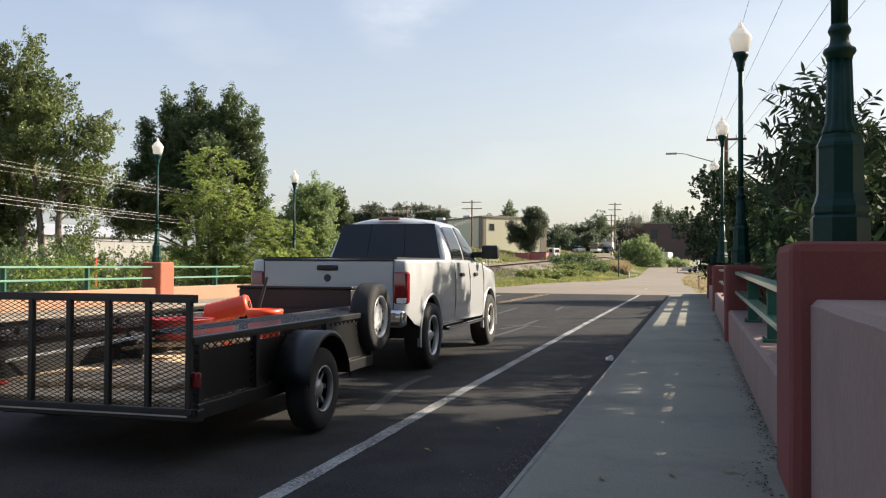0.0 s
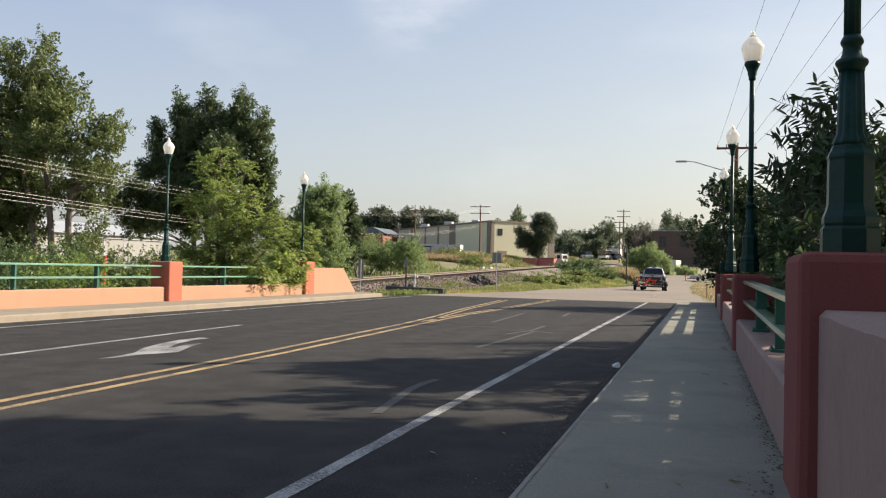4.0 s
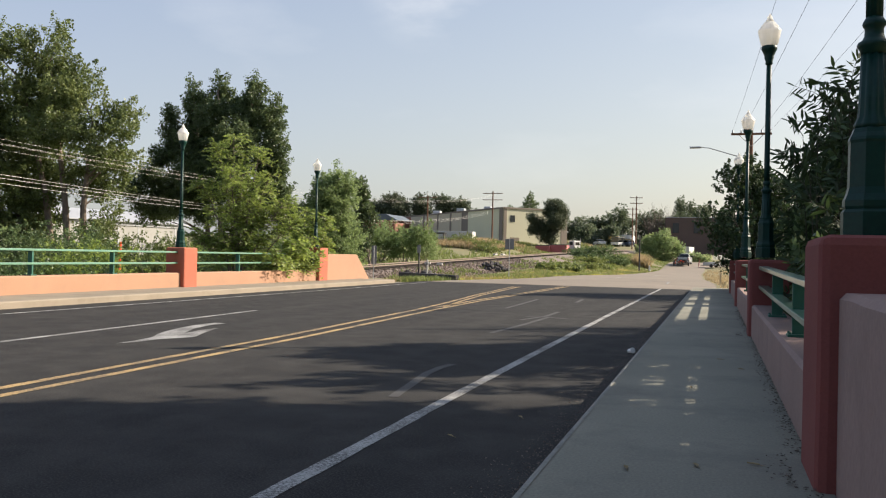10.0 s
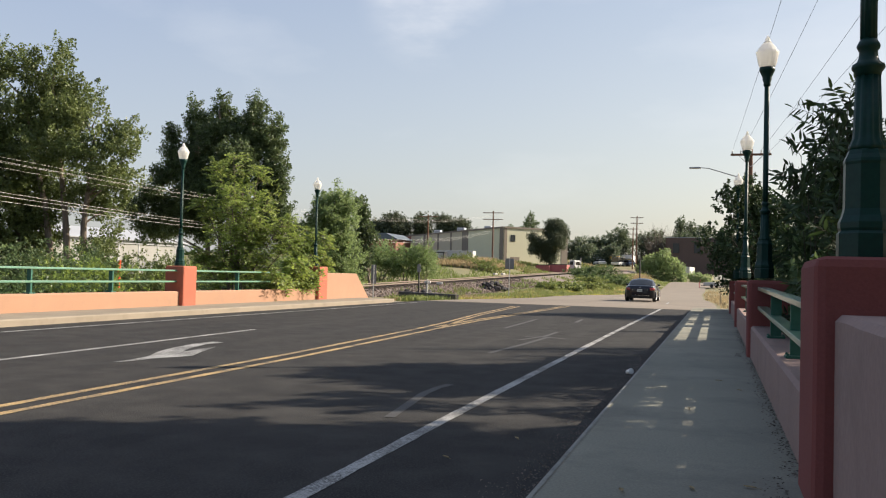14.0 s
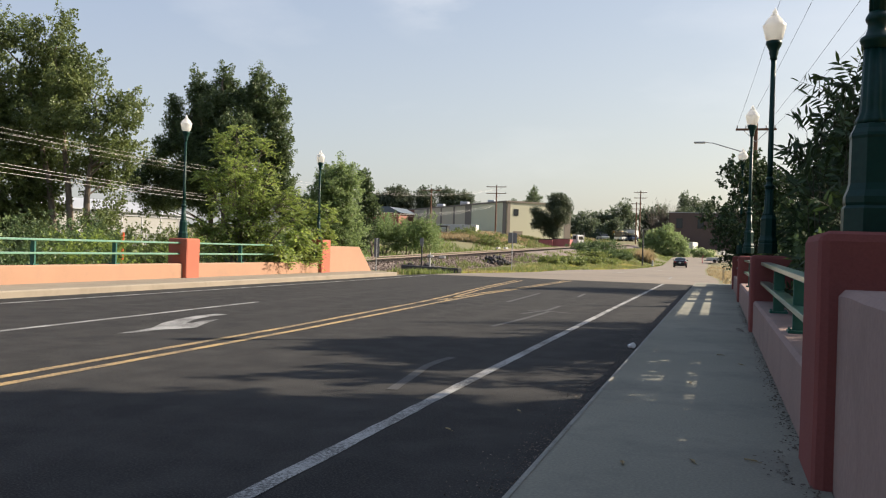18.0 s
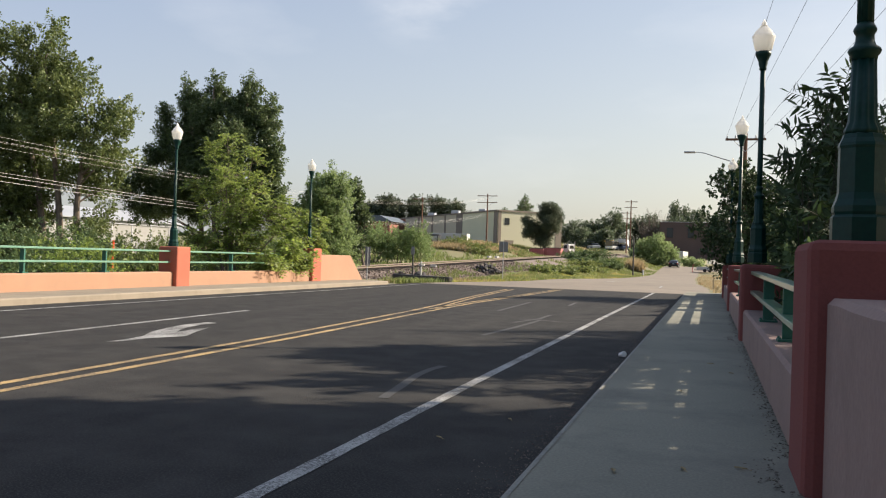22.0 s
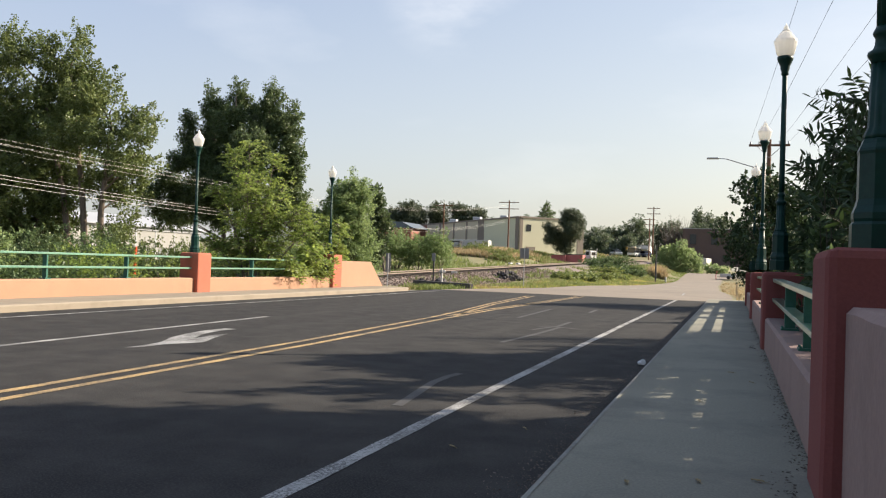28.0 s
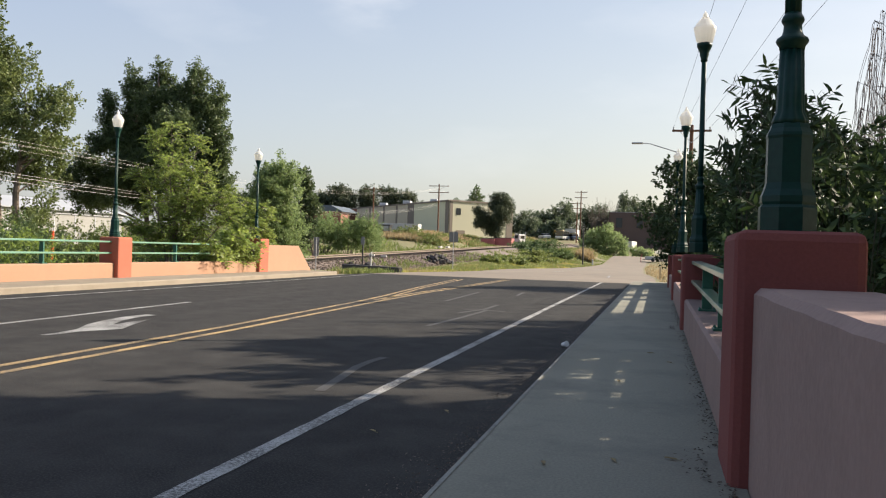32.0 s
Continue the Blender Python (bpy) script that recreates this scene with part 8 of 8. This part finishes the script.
def wheelbarrow():
    e = empty("wheelbarrow", label="orange-red wheelbarrow lying on the trailer", category="wheelbarrow")
    bm = bmesh.new()
    rings = []
    for z, a, b in ((0.0, 0.15, 0.17), (0.08, 0.20, 0.23), (0.17, 0.25, 0.28), (0.18, 0.26, 0.295), (0.17, 0.24, 0.27), (0.03, 0.14, 0.16)):
        rings.append([bm.verts.new((a * math.copysign(abs(math.cos(t)) ** 0.6, math.cos(t)), b * math.copysign(abs(math.sin(t)) ** 0.6, math.sin(t)), z)) for t in (2 * math.pi * k / 24 for k in range(24))])
    for p, q in zip(rings, rings[1:]):
        for k in range(24):
            bm.faces.new((p[k], p[(k + 1) % 24], q[(k + 1) % 24], q[k]))
    bm.faces.new(rings[0][::-1])
    bm.faces.new(rings[-1])
    bmesh.ops.recalc_face_normals(bm, faces=bm.faces)
    part("tray", bm, M["red_paint"], e, smooth=True)
    for s in (1, -1):
        part("handle", tube([(s * 0.1, 0.62, -0.12), (s * 0.2, 0.1, -0.04), (s * 0.28, -0.75, 0.0)], 0.018, 8), M["plank"], e)
    part("wheel", lathe([(0.05, -0.04), (0.17, -0.045), (0.185, 0), (0.17, 0.045), (0.05, 0.04)], 20, "x", (0, 0.62, -0.12)), M["rubber"], e)
    return e


def rolled_mesh():
    e = empty("fence_roll", label="roll of orange plastic safety fence", category="fence roll")
    part("roll", lathe([(0.04, -0.20)] + [(0.092 + 0.009 * (k % 2), -0.20 + 0.4 * k / 16) for k in range(17)] + [(0.04, 0.20)], 20, "x"), M["orange_plastic"], e, smooth=True)
    part("core", lathe([(0.036, -0.21), (0.036, 0.21)], 12, "x"), M["dark_metal"], e)
    return e


coupe, coupe_wheels = coupe_car()
pickup, pickup_wheels = pickup_truck()
trailer, trailer_wheels = utility_trailer()
LOADS = []
for thing, at in [(wheelbarrow(), pose(-0.40, 0.62, 0.60, 0, 0, 78)), (rolled_mesh(), pose(-0.17, 1.10, 0.84, 0, -14, 12))]:
    LOADS.append((thing, at))
bk = bucket()
for p in [(0.23, 1.04, 0.475), (-0.45, 1.45, 0.41)]:
    LOADS.append((bk if bk not in [q for q, _ in LOADS] else copy_thing(bk, Matrix()), pose(*p)))
cn = traffic_cone()
for p in [(-0.84, -1.2, 0.405)]:
    LOADS.append((cn if cn not in [q for q, _ in LOADS] else copy_thing(cn, Matrix()), pose(*p)))
for k in range(5):
    ob = part("wooden_plank", box(0, 0, 0.02 + 0.0, 0.14, 2.3, 0.038, 0.004), M["plank"])
    tagged(ob, "weathered wooden plank lying on the trailer deck", "plank", "trailer planks")
    LOADS.append((ob, pose(-0.2 + 0.17 * k - 0.1, 0.05 + 0.05 * (k % 2), 0.407, 0, 0, -4 + 3 * k)))
pole = part("metal_pole", tube([(0, -1.1, 0), (0, 0.62, 0.25)], 0.016, 8), M["alloy"])
tagged(pole, "long bright metal pole leaning across the trailer", "pole")
LOADS.append((pole, pose(-0.60, -0.35, 0.45, 0, 0, -40)))
tool = part("broom_handle", tube([(0, 0, 0), (0.1, 0.15, 0.62)], 0.014, 6), M["plastic_black"])
tagged(tool, "dark tool handle standing in a bucket", "tool")
LOADS.append((tool, pose(0.05, 1.10, 0.52)))


def spin_rows(x, y, r, t0, t1, rate=780.0, step=0.1):
    """A wheel's rows: still, then rolling from t0 to t1, then still."""
    rows, a = [(0.0, pose(x, y, r))] if t0 > 0 else [], 0.0
    n = round((t1 - t0) / step)
    for k in range(n + 1):
        slow = 1.0 if k < 0.7 * n else 0.4
        rows.append((round(t0 + k * step, 3), pose(x, y, r, -a)))
        a += rate * step * slow
    rows.append((32.0, rows[-1][1]))
    return rows


# seconds, x, y, heading (degrees to the left of +y)
PICKUP = [(0, -4.20, 10.62, 0.9), (0.5, -4.32, 20.82, 0.4), (1, -4.46, 30.4, 0.1), (1.5, -4.42, 40.02, -0.2), (2, -4.42, 48.32, -0.3), (2.5, -4.28, 55.22, -0.3), (3, -4.08, 61.72, 0), (3.5, -4.02, 68.22, 0.2), (4.5, -4.1, 80.72, 0.4), (5.2, -4.2, 89.72, 0.5), (6, -4.3, 102.92, 1.2),
          (7, -4.7, 117.72, 1.8), (8, -5.2, 133.22, 1.6), (9, -5.5, 145.52, 0), (10, -5.35, 153.6, -6), (11, -4.6, 158.6, -16), (12, -2.4, 162.2, -42), (12.5, -0.4, 164.0, -54), (13.2, 3.5, 166.2, -66), (14.5, 12, 169.2, -74), (17, 31, 173.2, -80), (21, 58, 176.2, -86), (32, 68, 176.8, -88)]
TRAILER = [(0, -4.12, 6.52, 0.8), (0.5, -4.40, 16.55, 1.0), (1, -4.60, 26.4, 0.4), (1.5, -4.52, 36.2, -0.2), (2, -4.36, 44.5, -0.3), (2.5, -4.21, 51.4, -0.3), (3, -4.1, 57.9, 0), (3.5, -4.03, 64.4, 0.1), (4.5, -4.07, 76.9, 0.3), (5.2, -4.16, 85.9, 0.4), (6, -4.24, 99.1, 0.9),
           (7, -4.58, 113.9, 1.6), (8, -5.08, 129.4, 1.8), (9, -5.5, 141.7, 0.6), (10, -5.55, 149.6, -2.5), (11, -5.2, 154.6, -9), (12, -4.25, 158.9, -26), (12.5, -3.15, 160.9, -38), (13.2, -0.1, 164.3, -56), (14.5, 8.2, 167.8, -70), (17, 27, 172.4, -78), (21, 53.9, 175.7, -85), (32, 63.9, 176.4, -88)]
COUPE = [(0, -4.3, -192, 0), (8, -4.3, -46, 0), (10, -4.25, -13.4, 0), (10.5, -4.18, -4.5, 1.2), (11, -4.14, 4.63, 2.8), (11.25, -4.33, 9.3, 1.6), (11.5, -4.56, 14.0, 1.2), (12, -4.75, 23.3, 0.8), (12.5, -4.72, 32, 0), (13, -4.72, 40.3, -0.6), (14, -4.26, 51.8, -0.8), (15, -4.28, 68, 0.3), (16, -4.45, 85.5, 0.8), (17, -4.65, 102.5, 1),
         (18, -4.95, 118.5, 1.4), (19, -5.4, 132, 1.8), (20, -5.9, 144.5, 1.5), (21, -6.35, 154.5, -1), (22, -6.2, 161.2, -4), (23, -5.3, 166.2, -20), (24, -2.9, 169.6, -52), (25, 2.5, 171.6, -70), (26.5, 16, 173.4, -80), (29, 36, 175.6, -85), (32, 48, 176.4, -88)]


def poses(rows):
    return [(t, pose(x, y, road_z(y) + 0.01, 0, 0, a)) for t, x, y, a in rows]


def motions():
    walk(pickup, poses(PICKUP))
    walk(trailer, poses(TRAILER))
    walk(coupe, poses(COUPE))
    for thing, at in LOADS:
        walk(thing, [(t, m @ at) for t, m in poses(TRAILER)])
    for w in coupe_wheels:
        x, y, r = w.location
        walk(w, spin_rows(x, y, r, 10.0, 24.0))
    for w in pickup_wheels + trailer_wheels:
        x, y, r = w.location
        walk(w, spin_rows(x, y, r, 0.0, 12.0))


motions()
